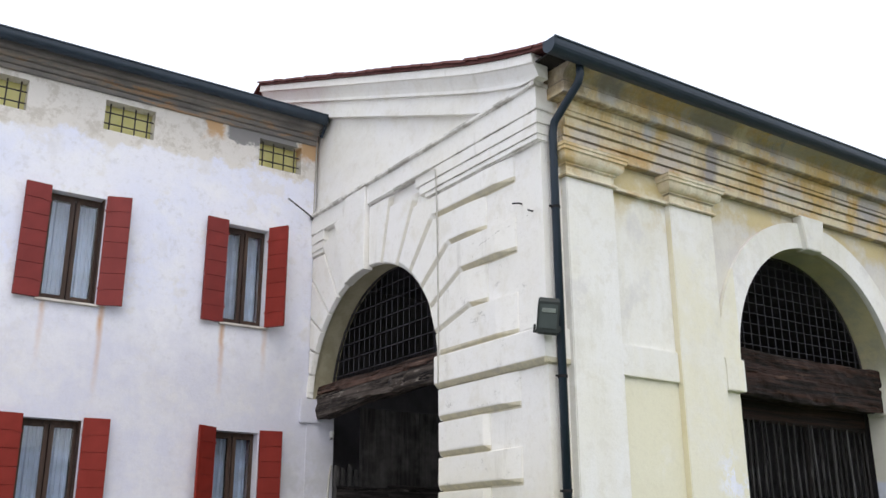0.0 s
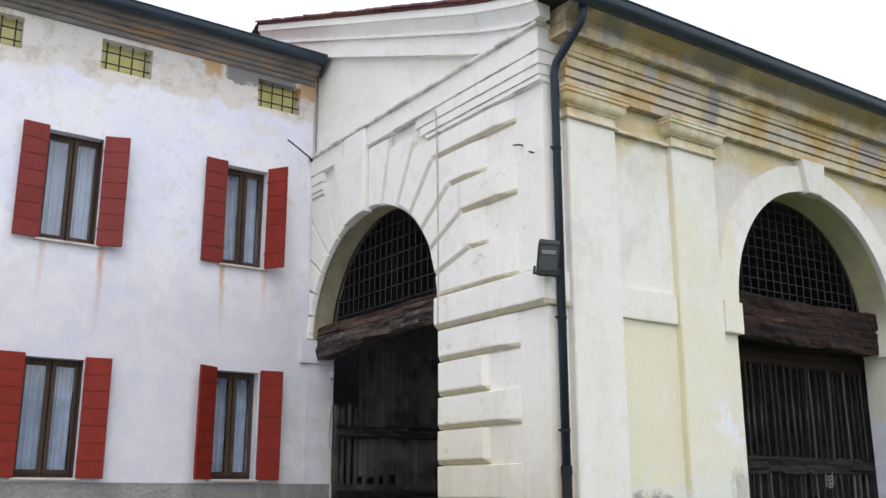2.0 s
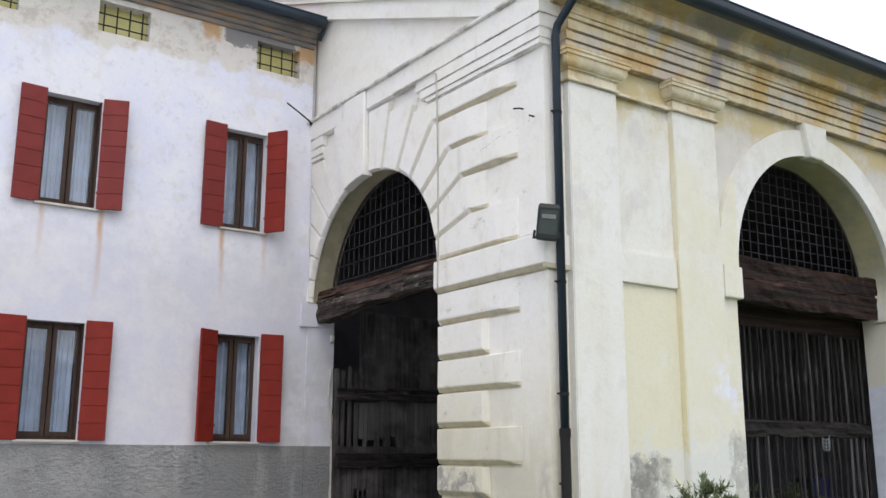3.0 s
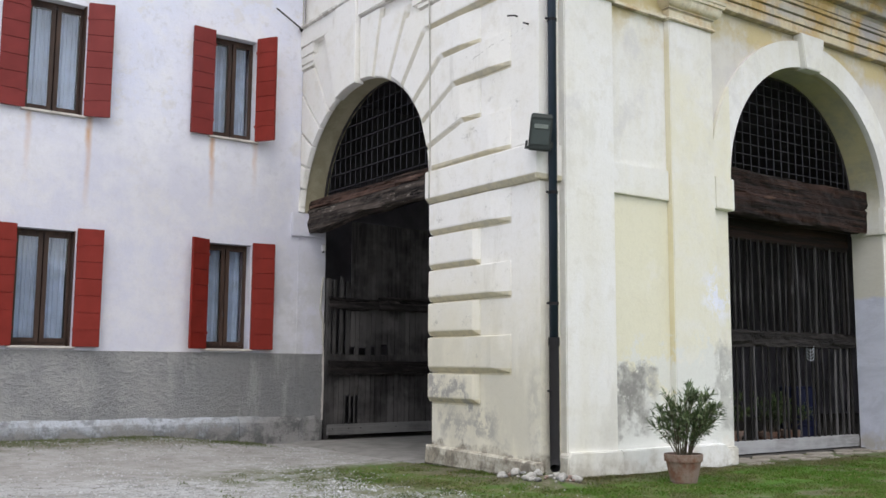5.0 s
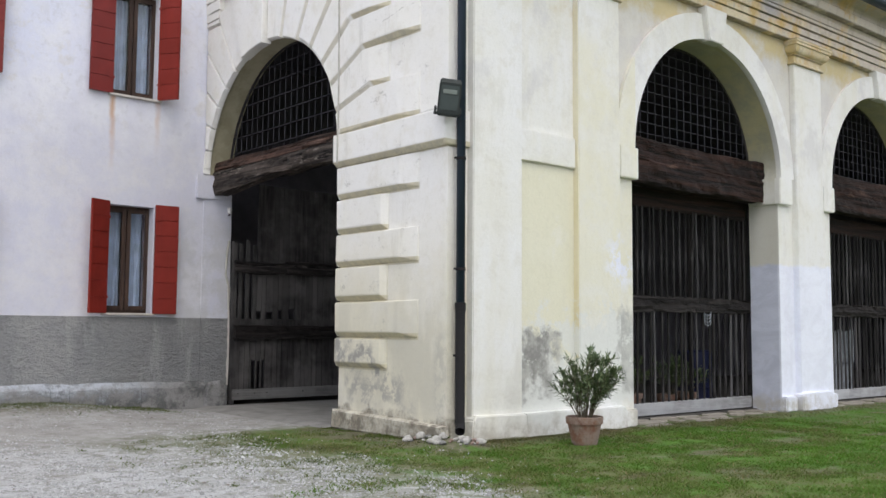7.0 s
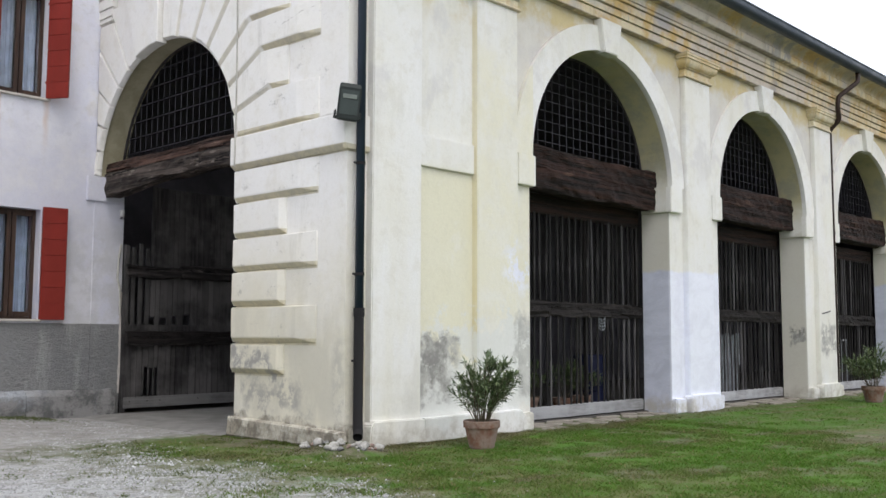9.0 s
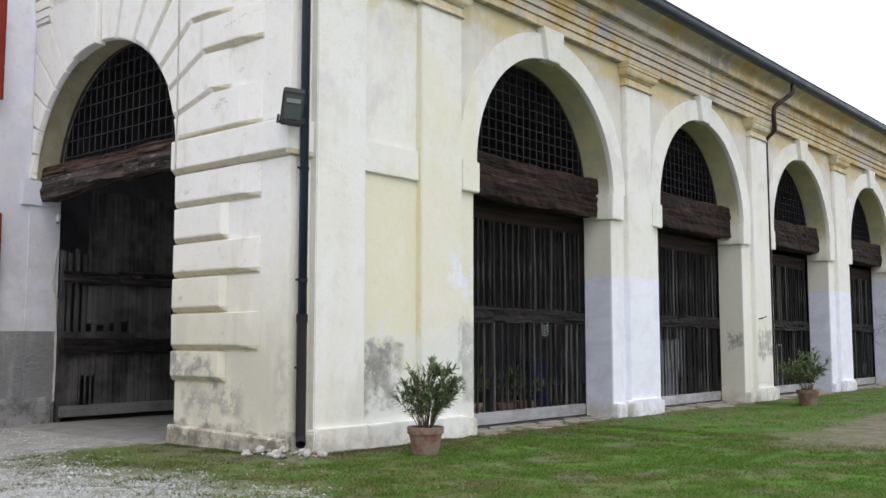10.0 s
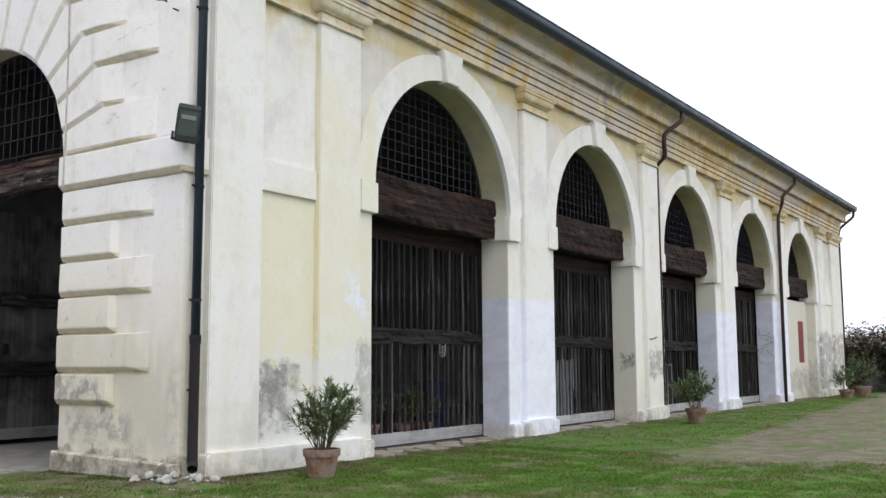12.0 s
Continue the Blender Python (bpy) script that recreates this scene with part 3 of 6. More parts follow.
def lawn(k, r):
    """Colour of the turf: fresh green, lush in places, olive and thin near the court and in patches."""
    c = k.mix(r, (0.052, 0.122, 0.013), (0.082, 0.168, 0.022))
    lush = k.ramp(k.noise(0.75, 6, 0.65, k.scaled(0.7, 1.2, 1.0)), 0.48, 0.62)
    c = k.mix(k.times(lush, 0.6), c, k.mix(r, (0.070, 0.168, 0.014), (0.102, 0.222, 0.024)))
    worn = k.ramp(k.noise(0.95, 7, 0.7, k.scaled(0.6, 1.1, 1.0)), 0.50, 0.64)
    court = k.times(k.ramp(k.noise(2.1, 7, 0.7), 0.38, 0.60), k.ramp(k.sums("ADD", k.axis("X"), k.times(k.noise(0.8, 5), 3.0)), 1.0, 3.6, 1.0, 0.0))
    c = k.mix(k.times(k.sums("MAXIMUM", worn, court), 0.85), c, k.mix(r, (0.120, 0.122, 0.046), (0.160, 0.152, 0.070)))
    return k.mix(k.times(k.ramp(k.noise(2.4, 8, 0.75, k.scaled(0.8, 1.2, 1.0)), 0.48, 0.60), 0.7), c, k.mix(0.65, c, (0.125, 0.105, 0.05)))


def thin(k, colour):
    """Finishes a leaf or blade: half of the light that it scatters passes through it."""
    k.done(colour)
    through_, both_, out = k.n.new("ShaderNodeBsdfTranslucent"), k.n.new("ShaderNodeMixShader"), k.n["Material Output"]
    k.put(colour, through_.inputs["Color"])
    both_.inputs[0].default_value = 0.5
    k.l.new(k.bsdf.outputs[0], both_.inputs[1])
    k.l.new(through_.outputs[0], both_.inputs[2])
    k.l.new(both_.outputs[0], out.inputs["Surface"])
    return k.mat


def m_turf(name, dry_a, dry_b):
    """Blades in the colours of the lawn, straw-coloured on the bare track."""
    k = Nodes(name, 0.6, 0.0, 0.2)
    r = k.n.new("ShaderNodeNewGeometry").outputs["Random Per Island"]
    c, dry = lawn(k, r), k.mix(r, dry_a, dry_b)
    # upright blades catch less light, so brightness is put into their colour
    c = k.mix(0.25, c, (0.19, 0.33, 0.05))
    # trodden out along the foot of the wall
    c = k.mix(k.times(k.ramp(k.sums("ADD", k.axis("Y"), k.times(k.sums("SUBTRACT", k.noise(1.6, 6), 0.5), 1.0)), -0.75, -0.2), k.ramp(k.axis("X"), 0.2, 0.6), 0.6), c, dry)
    c = k.mix(k.times(muddy(k), 0.7), c, k.mix(0.55, k.mix(0.5, c, dry), (0.07, 0.06, 0.03)))
    return thin(k, k.mix(k.times(bare(k), 0.85), c, dry))


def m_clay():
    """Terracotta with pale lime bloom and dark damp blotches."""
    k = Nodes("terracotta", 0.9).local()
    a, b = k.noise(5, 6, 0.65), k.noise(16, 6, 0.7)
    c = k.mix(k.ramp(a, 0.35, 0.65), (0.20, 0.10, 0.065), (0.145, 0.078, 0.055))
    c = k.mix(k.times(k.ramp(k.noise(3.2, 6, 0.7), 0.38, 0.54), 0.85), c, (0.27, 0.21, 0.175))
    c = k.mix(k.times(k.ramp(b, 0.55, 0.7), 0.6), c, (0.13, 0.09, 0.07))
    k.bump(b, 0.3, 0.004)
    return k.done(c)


def m_leaf(name, a, b, blade=False):
    k = Nodes(name, 0.5, 0.0, 0.4)
    r = k.n.new("ShaderNodeNewGeometry").outputs["Random Per Island"]
    return thin(k, k.mix(r, a, b)) if blade else k.done(k.mix(r, a, b))


def m_glass():
    k = Nodes("window_glass", 0.03, 0.0, 0.6)
    k.bsdf.inputs["Transmission Weight"].default_value = 1.0
    k.bsdf.inputs["IOR"].default_value = 1.5
    return k.done((0.95, 0.97, 0.97))


def m_yellow_glass():
    k = Nodes("yellow_pane", 0.35).local()
    n = k.noise(3, 4)
    return k.done(k.mix(n, (0.56, 0.52, 0.16), (0.80, 0.76, 0.42)))


ARCADE, ENDWALL, HOUSE = m_arcade(), m_end_plaster(), m_house()
CORNICE = m_cornice("cornice_plaster", (0.58, 0.415, 0.18), (0.71, 0.625, 0.45), (0.60, 0.555, 0.51))
CAPITAL_LIME = m_cornice("capital_plaster", (0.62, 0.485, 0.245), (0.76, 0.71, 0.57), (0.66, 0.575, 0.42), False)
EAVES, SOCLE, FOOT, GROUND = m_eaves(), m_socle(), m_foot(), m_ground()
GATEWOOD = m_slat()
RAILOLD = m_beam("old_rail_wood", "X", (0.009, 0.007, 0.007), (0.031, 0.026, 0.024), (0.12, 0.105, 0.10), 0.5)
DOORRAIL = m_beam("grey_split_rail_wood", "X", (0.014, 0.012, 0.012), (0.065, 0.056, 0.053), (0.17, 0.15, 0.145), 0.6)
RAILWOOD = m_wood("weathered_rail_wood", (0.008, 0.007, 0.007), (0.022, 0.018, 0.017), (0.028, 0.025, 0.023), "X")
GREYWOOD = m_wood("bleached_board_wood", (0.22, 0.22, 0.22), (0.44, 0.44, 0.45), (0.50, 0.51, 0.53), "X")
BEAMWOOD = m_beam("old_beam_wood", "X", (0.008, 0.005, 0.0045), (0.040, 0.017, 0.011), (0.22, 0.14, 0.105), 0.35)
BEAMGREY = m_beam("old_grey_beam_wood", "Y", (0.018, 0.014, 0.012), (0.10, 0.08, 0.068), (0.34, 0.30, 0.26), 0.9)
BEAMRED = m_beam("old_red_beam_wood", "Y", (0.022, 0.013, 0.010), (0.11, 0.062, 0.046), (0.26, 0.19, 0.15), 0.7)
DOORWOOD = m_wood("old_door_wood", (0.018, 0.017, 0.017), (0.066, 0.061, 0.061), (0.135, 0.127, 0.124))
DOORBOARD = m_wood("greyed_board_wood", (0.10, 0.098, 0.095), (0.22, 0.215, 0.21), (0.26, 0.255, 0.25), "X")
FRAMEWOOD = m_wood("window_frame_wood", (0.035, 0.02, 0.015), (0.085, 0.05, 0.035), None, "Z", 1.0, 0.5)
REDPAINT = m_paint("dull_red_paint", (0.212, 0.025, 0.022), (0.166, 0.021, 0.019))
REDBRIGHT = m_paint("bright_red_paint", (0.235, 0.020, 0.012), (0.19, 0.018, 0.011), 0.6)
PIPE = m_paint("dark_blue_grey_sheet", (0.020, 0.032, 0.048), (0.028, 0.043, 0.064), 0.38, 0.1)
PIPEFOOT = m_paint("black_iron_pipe", (0.014, 0.014, 0.016), (0.022, 0.02, 0.02), 0.85, 0.2)
BROWNPIPE = m_paint("brown_sheet_pipe", (0.045, 0.026, 0.022), (0.035, 0.02, 0.018), 0.45, 0.1)
IRON = m_plain("dark_iron", (0.055, 0.05, 0.05), 0.6, 0.3)
GRILLE_IRON = m_plain("grille_iron", (0.056, 0.054, 0.068), 0.7, 0.2)
TILE = m_paint("roof_tile_clay", (0.13, 0.042, 0.036), (0.075, 0.032, 0.03), 0.85, 0.5)
CLAY = m_clay()
SOIL = m_plain("potting_soil", (0.04, 0.03, 0.022), 0.95)
STONE = m_plain("pale_stone", (0.46, 0.445, 0.41), 0.85, 0.0, 0.4, 14.0)
BRICKSTONE = m_plain("reddish_stone", (0.34, 0.25, 0.21), 0.9, 0.0, 0.4, 12.0)
GREYSTONE = m_plain("grey_stone", (0.24, 0.235, 0.23), 0.9, 0.0, 0.4, 12.0)
STEP = m_paint("worn_threshold_stone", (0.34, 0.31, 0.265), (0.21, 0.185, 0.155), 0.9, 0.6)
PAVING = m_plain("worn_cement_paving", (0.275, 0.265, 0.25), 0.9, 0.0, 0.3, 3.0)
SILL = m_plain("sill_stone", (0.62, 0.58, 0.54), 0.8, 0.0, 0.25, 6.0)
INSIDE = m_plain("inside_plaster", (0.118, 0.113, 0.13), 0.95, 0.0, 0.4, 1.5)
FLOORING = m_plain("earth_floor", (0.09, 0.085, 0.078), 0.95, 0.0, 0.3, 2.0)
CURTAIN = m_plain("white_net_curtain", (0.52, 0.61, 0.79), 0.9, 0.0, 0.25, 4.0)
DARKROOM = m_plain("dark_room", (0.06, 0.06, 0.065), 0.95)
GLASS, YELLOW = m_glass(), m_yellow_glass()
OLEANDER = m_leaf("oleander_leaf", (0.04, 0.075, 0.028), (0.17, 0.215, 0.10))
STEMS = m_plain("stem_bark", (0.13, 0.11, 0.075), 0.85)
GRASS = m_turf("grass_blade", (0.14, 0.125, 0.06), (0.22, 0.19, 0.115))
LITTER = m_leaf("dry_leaf", (0.05, 0.035, 0.022), (0.13, 0.095, 0.06))
WEED = m_leaf("weed_blade", (0.07, 0.11, 0.03), (0.16, 0.17, 0.07), True)
DRYGRASS = m_leaf("dry_grass_blade", (0.20, 0.17, 0.075), (0.32, 0.27, 0.14), True)
PEBBLE = m_leaf("gravel_pebble", (0.19, 0.19, 0.185), (0.47, 0.47, 0.465))
WHITEPEBBLE = m_leaf("white_pebble", (0.42, 0.42, 0.415), (0.56, 0.56, 0.555))
BUSHLEAF = m_leaf("shrub_leaf", (0.04, 0.055, 0.028), (0.17, 0.115, 0.085))
LAMPBODY = m_paint("dark_green_lamp_paint", (0.020, 0.027, 0.025), (0.030, 0.038, 0.036), 0.5, 0.1)
LAMPGLASS = m_plain("lamp_glass", (0.06, 0.075, 0.072), 0.12, 0.0, 0.1)
LAMPPALE = m_plain("lamp_reflector", (0.20, 0.23, 0.21), 0.3, 0.0, 0.2)
PALEBOARD = m_plain("pale_painted_board", (0.38, 0.41, 0.45), 0.7, 0.0, 0.35, 5.0)
WHITE = m_plain("white_enamel", (0.75, 0.75, 0.74), 0.5)
CABLE = m_plain("pale_cable", (0.52, 0.50, 0.45), 0.7)
BLUE = m_plain("blue_plastic", (0.008, 0.012, 0.05), 0.6)


# ---- mesh building ----
class Shape:
    """Vertices and faces gathered piece by piece into one mesh."""

    def __init__(self):
        self.v, self.f = [], []

    def add(self, verts, faces):
        n = len(self.v)
        self.v += [tuple(p) for p in verts]
        self.f += [tuple(i + n for i in f) for f in faces]
        return self

    def box(self, x0, x1, y0, y1, z0, z1):
        p = [(x, y, z) for x in (x0, x1) for y in (y0, y1) for z in (z0, z1)]
        return self.add(p, [(0, 1, 3, 2), (4, 6, 7, 5), (0, 4, 5, 1), (2, 3, 7, 6), (0, 2, 6, 4), (1, 5, 7, 3)])

    def prism(self, pts, axis, a, b, chamfer=0.0):
        """A polygon in the plane across axis, drawn out from a to b; chamfer bevels its face at a."""
        def place(p, t):
            return {"X": (t, p[0], p[1]), "Y": (p[0], t, p[1]), "Z": (p[0], p[1], t)}[axis]
        area = sum(p[0] * q[1] - q[0] * p[1] for p, q in zip(pts, pts[1:] + pts[:1]))
        if area < 0:
            pts = pts[::-1]
        n = len(pts)
        rings = [([*pts], b), ([*pts], a)]
        if chamfer:
            rings = [([*pts], b), ([*pts], a + (chamfer if b > a else -chamfer)), (inset(pts, chamfer), a)]
        base = len(self.v)
        for ring, t in rings:
            self.v += [place(p, t) for p in ring]
        for r in range(len(rings) - 1):
            for i in range(n):
                j = (i + 1) % n
                self.f.append((base + r * n + i, base + r * n + j, base + (r + 1) * n + j, base + (r + 1) * n + i))
        self.f.append(tuple(base + i for i in range(n))[::-1])
        self.f.append(tuple(base + (len(rings) - 1) * n + i for i in range(n)))
        return self

    def tube(self, path, r, sides=10, caps=True):
        """A round bar along a path; r is one radius or one for each point."""
        path = [Vector(p) for p in path]
        rs = r if isinstance(r, (list, tuple)) else [r] * len(path)
        base, prev = len(self.v), None
        for i, p in enumerate(path):
            d = (path[min(i + 1, len(path) - 1)] - path[max(i - 1, 0)]).normalized()
            u = d.orthogonal().normalized() if prev is None else (prev - d * prev.dot(d)).normalized()
            prev, w = u, d.cross(u)
            for s in range(sides):
                a = 2 * math.pi * s / sides
                self.v.append(tuple(p + (u * math.cos(a) + w * math.sin(a)) * rs[i]))
        for i in range(len(path) - 1):
            for s in range(sides):
                t = (s + 1) % sides
                a = base + i * sides
                self.f.append((a + s, a + t, a + sides + t, a + sides + s))
        if caps:
            self.f.append(tuple(base + s for s in range(sides))[::-1])
            self.f.append(tuple(base + (len(path) - 1) * sides + s for s in range(sides)))
        return self

    def lathe(self, profile, cx=0.0, cy=0.0, sides=24):
        base = len(self.v)
        for r, z in profile:
            for s in range(sides):
                a = 2 * math.pi * s / sides
                self.v.append((cx + r * math.cos(a), cy + r * math.sin(a), z))
        for i in range(len(profile) - 1):
            for s in range(sides):
                t = (s + 1) % sides
                self.f.append((base + i * sides + s, base + i * sides + t, base + (i + 1) * sides + t, base + (i + 1) * sides + s))
        return self

    def mesh(self, name, material, bevel=0.0, smooth=False, wear=0.0):
        me = bpy.data.meshes.new(name)
        me.from_pydata(self.v, [], self.f)
        bm = bmesh.new()
        bm.from_mesh(me)
        bmesh.ops.recalc_face_normals(bm, faces=bm.faces)
        if bevel:
            sharp = [e for e in bm.edges if len(e.link_faces) == 2 and e.calc_face_angle(0) > 0.5]
            bmesh.ops.bevel(bm, geom=sharp, offset=bevel, segments=2, affect="EDGES", clamp_overlap=True)
        if wear:
            for v in bm.verts:
                v.co += wear * noise.noise_vector(v.co * 2.3)
        if smooth:
            for f in bm.faces:
                f.smooth = True
        bm.to_mesh(me)
        bm.free()
        me.materials.append(material)
        return me

    def part(self, name, material, parent=None, label="", bevel=0.0, smooth=False, wear=0.0):
        ob = new(name, self.mesh(name, material, bevel, smooth, wear))
        ob.parent = parent
        return tagged(ob, label)


def inset(pts, d):
    """The polygon, which runs counter-clockwise, moved inwards by d."""
    out, n = [], len(pts)
    for i in range(n):
        p, q, r = (Vector(pts[i - 1]), Vector(pts[i]), Vector(pts[(i + 1) % n]))
        a, b = (q - p).normalized(), (r - q).normalized()
        na, nb = Vector((-a.y, a.x)), Vector((-b.y, b.x))
        m = na + nb
        out.append(tuple(q + m * (d / max(0.35, m.dot(na)))))
    return out


def base_of(name, x=0.0, y=0.0, z=0.0, rz=0.0):
    ob = new(name)
    ob.matrix_basis = pose(x, y, z, 0, 0, rz)
    return ob


def arc(cx, cz, r, a0, a1, n):
    """Points on a circle; angles in degrees from straight up, growing to the larger first coordinate."""
    return [(cx + r * math.sin(radians(a0 + (a1 - a0) * i / n)), cz + r * math.cos(radians(a0 + (a1 - a0) * i / n))) for i in range(n + 1)]


def share(name, mesh, parent, m):
    ob = new(name, mesh)
    ob.parent = parent
    ob.matrix_basis = m
    return ob


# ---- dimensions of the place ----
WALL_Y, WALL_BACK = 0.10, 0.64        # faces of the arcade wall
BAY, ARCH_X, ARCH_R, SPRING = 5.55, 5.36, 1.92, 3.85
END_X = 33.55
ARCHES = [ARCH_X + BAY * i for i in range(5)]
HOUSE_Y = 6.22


def verge(y):
    """Height of the tile edge on the gable: a straight rake that flattens towards the eaves."""
    d = y - 1.614
    return 8.0 + 0.384 * d + (0.035 * d * d if d < 0 else 0.0)


# ---- ground ----
def smooth(v):
    v = min(1.0, max(0.0, v))
    return v * v * (3 - 2 * v)


def ground_z(x, y):
    """The court climbs gently towards the foot of the house."""
    heap = 0.09 * math.exp(-((x + 0.10) ** 2 / 0.10 + (y + 0.02) ** 2 / 0.16))
    return 0.20 * smooth((y - 2.6) / 3.3) * smooth((-0.1 - x) / 2.6) + (heap if heap > 0.002 else 0.0)


g = Shape()
gxs = [-900, -60, -20, -14] + [-9 + 0.3 * i for i in range(26)] + [-1.3 + 0.13 * i for i in range(17)] + [1, 5, 40, 900]
gys = [-900, -60, -10] + [-1.4 + 0.15 * i for i in range(20)] + [2.0] + [2.4 + 0.3 * i for i in range(14)] + [8, 40, 900]
g.v = [(x, y, ground_z(x, y)) for y in gys for x in gxs]
g.f = [(j * len(gxs) + i, j * len(gxs) + i + 1, (j + 1) * len(gxs) + i + 1, (j + 1) * len(gxs) + i) for j in range(len(gys) - 1) for i in range(len(gxs) - 1)]
tagged(g.part("ground", GROUND, smooth=True), "pale gravel court merging into patchy green turf and dry earth", "ground", kind="structure")

# a far row of trees closes the court on the other side, mirrored in the window panes
trees = Shape()
n_t = 160
for i in range(n_t + 1):
    x = -260 + 520 * i / n_t
    h = 15 + 5 * noise.noise((x * 0.02, 1.0, 4.0)) + 3 * noise.noise((x * 0.11, 2.0, 4.0)) + 1.5 * noise.noise((x * 0.4, 3.0, 4.0))
    trees.v += [(x, -150, 0.0), (x, -150 - 2 * noise.noise((x * 0.2, 0, 7.0)), h * 0.6), (x, -154, h), (x, -160, 0.0)]
for i in range(n_t):
    trees.f += [(i * 4 + j, i * 4 + j + 1, i * 4 + j + 5, i * 4 + j + 4) for j in range(3)]
tagged(trees.part("backdrop_trees", BUSHLEAF), "distant dark row of trees across the court", "backdrop", kind="structure")

# ---- arcade wall with its five arches ----
outline = [(0.40, 0.0)]
for cx in ARCHES:
    outline += [(cx - ARCH_R, 0.0)] + arc(cx, SPRING, ARCH_R, -90, 90, 40) + [(cx + ARCH_R, 0.0)]
outline += [(END_X, 0.0), (END_X, 7.1), (0.40, 7.1)]
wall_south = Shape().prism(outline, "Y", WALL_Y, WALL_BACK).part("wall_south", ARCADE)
tagged(wall_south, "long arcade wall in faded yellow limewash with five round arches", "wall", kind="structure")


def moulding(x0, x1, back, profile):
    """A moulding that turns round three sides of a pilaster; profile as rows of (projection, height)."""
    s = Shape()
    for out, z in profile:
        s.v += [(x0 - out, back, z), (x0 - out, -out, z), (x1 + out, -out, z), (x1 + out, back, z)]
    n = len(profile)
    for i in range(n - 1):
        for k in range(3):
            s.f.append((i * 4 + k, i * 4 + k + 1, i * 4 + k + 5, i * 4 + k + 4))
    s.f += [(0, 1, 2, 3), ((n - 1) * 4 + 3, (n - 1) * 4 + 2, (n - 1) * 4 + 1, (n - 1) * 4)]
    return s


CAPITAL = [(0.0, 5.755), (0.035, 5.76), (0.04, 5.785), (0.03, 5.80), (0.018, 5.805), (0.018, 5.825), (0.003, 5.83), (0.003, 5.93), (0.03, 5.955), (0.03, 5.975)]
CAPITAL += [(0.035 + 0.075 * math.sin(i * math.pi / 14), 5.98 + 0.13 * (1 - math.cos(i * math.pi / 14))) for i in range(8)]
CAPITAL += [(0.112, 6.135), (0.135, 6.14), (0.135, 6.19), (0.15, 6.20), (0.15, 6.252)]
CAPITAL = [(out, 6.252 - 0.82 * (6.252 - z)) for out, z in CAPITAL]


def pilaster(x0, x1, end=False):
    back = 0.125 if end else WALL_Y + 0.01
    p = Shape().box(x0, x1, 0.0, back, 0.27, 5.89).part("pilaster", ARCADE, wall_south, "flat limewashed pilaster", bevel=0.012)
    Shape().prism([(x0 - 0.05, 0.0), (x1 + 0.05, 0.0), (x1 + 0.04, 0.25), (x1, 0.30), (x0, 0.30), (x0 - 0.04, 0.25)], "Y", -0.06, back - 0.004).part("pilaster_base", ARCADE, p, "damp plastered pilaster base", bevel=0.015, wear=0.012)
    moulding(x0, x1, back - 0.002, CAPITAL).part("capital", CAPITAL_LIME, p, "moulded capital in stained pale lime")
    return p


PILASTERS = [(0.35, 1.17), (2.22, 3.07)] + [(2.17 + BAY * i, 3.07 + BAY * i) for i in range(1, 6)] + [(32.0, END_X)]
for i, (a, b) in enumerate(PILASTERS):
    pilaster(a, b, end=i == 0)

# strips between the corner pilasters and the first: impost band, string and plinth
for x0, x1 in ((1.17, 2.22), (PILASTERS[6][1], PILASTERS[7][0])):
    Shape().box(x0, x1, 0.05, WALL_Y, 3.42, 3.82).part("impost_band", ARCADE, wall_south, bevel=0.01)
    Shape().box(x0, x1, 0.02, WALL_Y, 5.855, 5.90).part("string_moulding", CAPITAL_LIME, wall_south)
    Shape().box(x0 + 0.05, x1 - 0.05, -0.03, WALL_Y, 0.0, 0.29).part("plinth", ARCADE, wall_south, bevel=0.012, wear=0.012)

for i, cx in enumerate(ARCHES):
    # flat ring round the arch
    ring = arc(cx, SPRING, ARCH_R, -90, 90, 40) + arc(cx, SPRING, ARCH_R + 0.40, 90, -90, 40)
    Shape().prism(ring, "Y", 0.03, WALL_Y).part("archivolt", ARCADE, wall_south, "plain raised ring of cream lime")
    key = [(cx - 0.19, SPRING + ARCH_R - 0.04), (cx + 0.19, SPRING + ARCH_R - 0.04), (cx + 0.29, 6.26), (cx - 0.29, 6.26)]
    Shape().prism(key, "Y", -0.06, WALL_Y + 0.06).part("keystone", ARCADE, wall_south, "cream tapered keystone", bevel=0.012)
    for s in (-1, 1):
        inner, outer = cx + s * (ARCH_R - 0.06), cx + s * (ARCH_R + 0.34)
        a, b = sorted((inner, outer))
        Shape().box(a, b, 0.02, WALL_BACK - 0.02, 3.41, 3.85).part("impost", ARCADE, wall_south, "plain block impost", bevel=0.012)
        a, b = sorted((cx + s * (ARCH_R + 0.003), cx + s * (ARCH_R + 0.34)))
        Shape().box(a, b, 0.01, WALL_Y + 0.1, 0.0, 0.24).part("pier_base", ARCADE, wall_south, bevel=0.02, wear=0.02)

# entablature: an architrave of fascias, ovolo, corona and cavetto
prof = [(WALL_Y + 0.3, 6.25), (-0.02, 6.25), (-0.02, 6.375), (-0.008, 6.38), (-0.008, 6.392), (-0.045, 6.396), (-0.045, 6.495), (-0.03, 6.50), (-0.03, 6.515), (-0.075, 6.52), (-0.075, 6.63), (-0.06, 6.635), (-0.06, 6.65)]
prof += [(-0.10, 6.655), (-0.105, 6.70), (-0.088, 6.705), (-0.088, 6.717), (-0.105, 6.72), (-0.115, 6.80), (-0.135, 6.84), (-0.135, 6.864), (WALL_Y + 0.3, 6.864)]
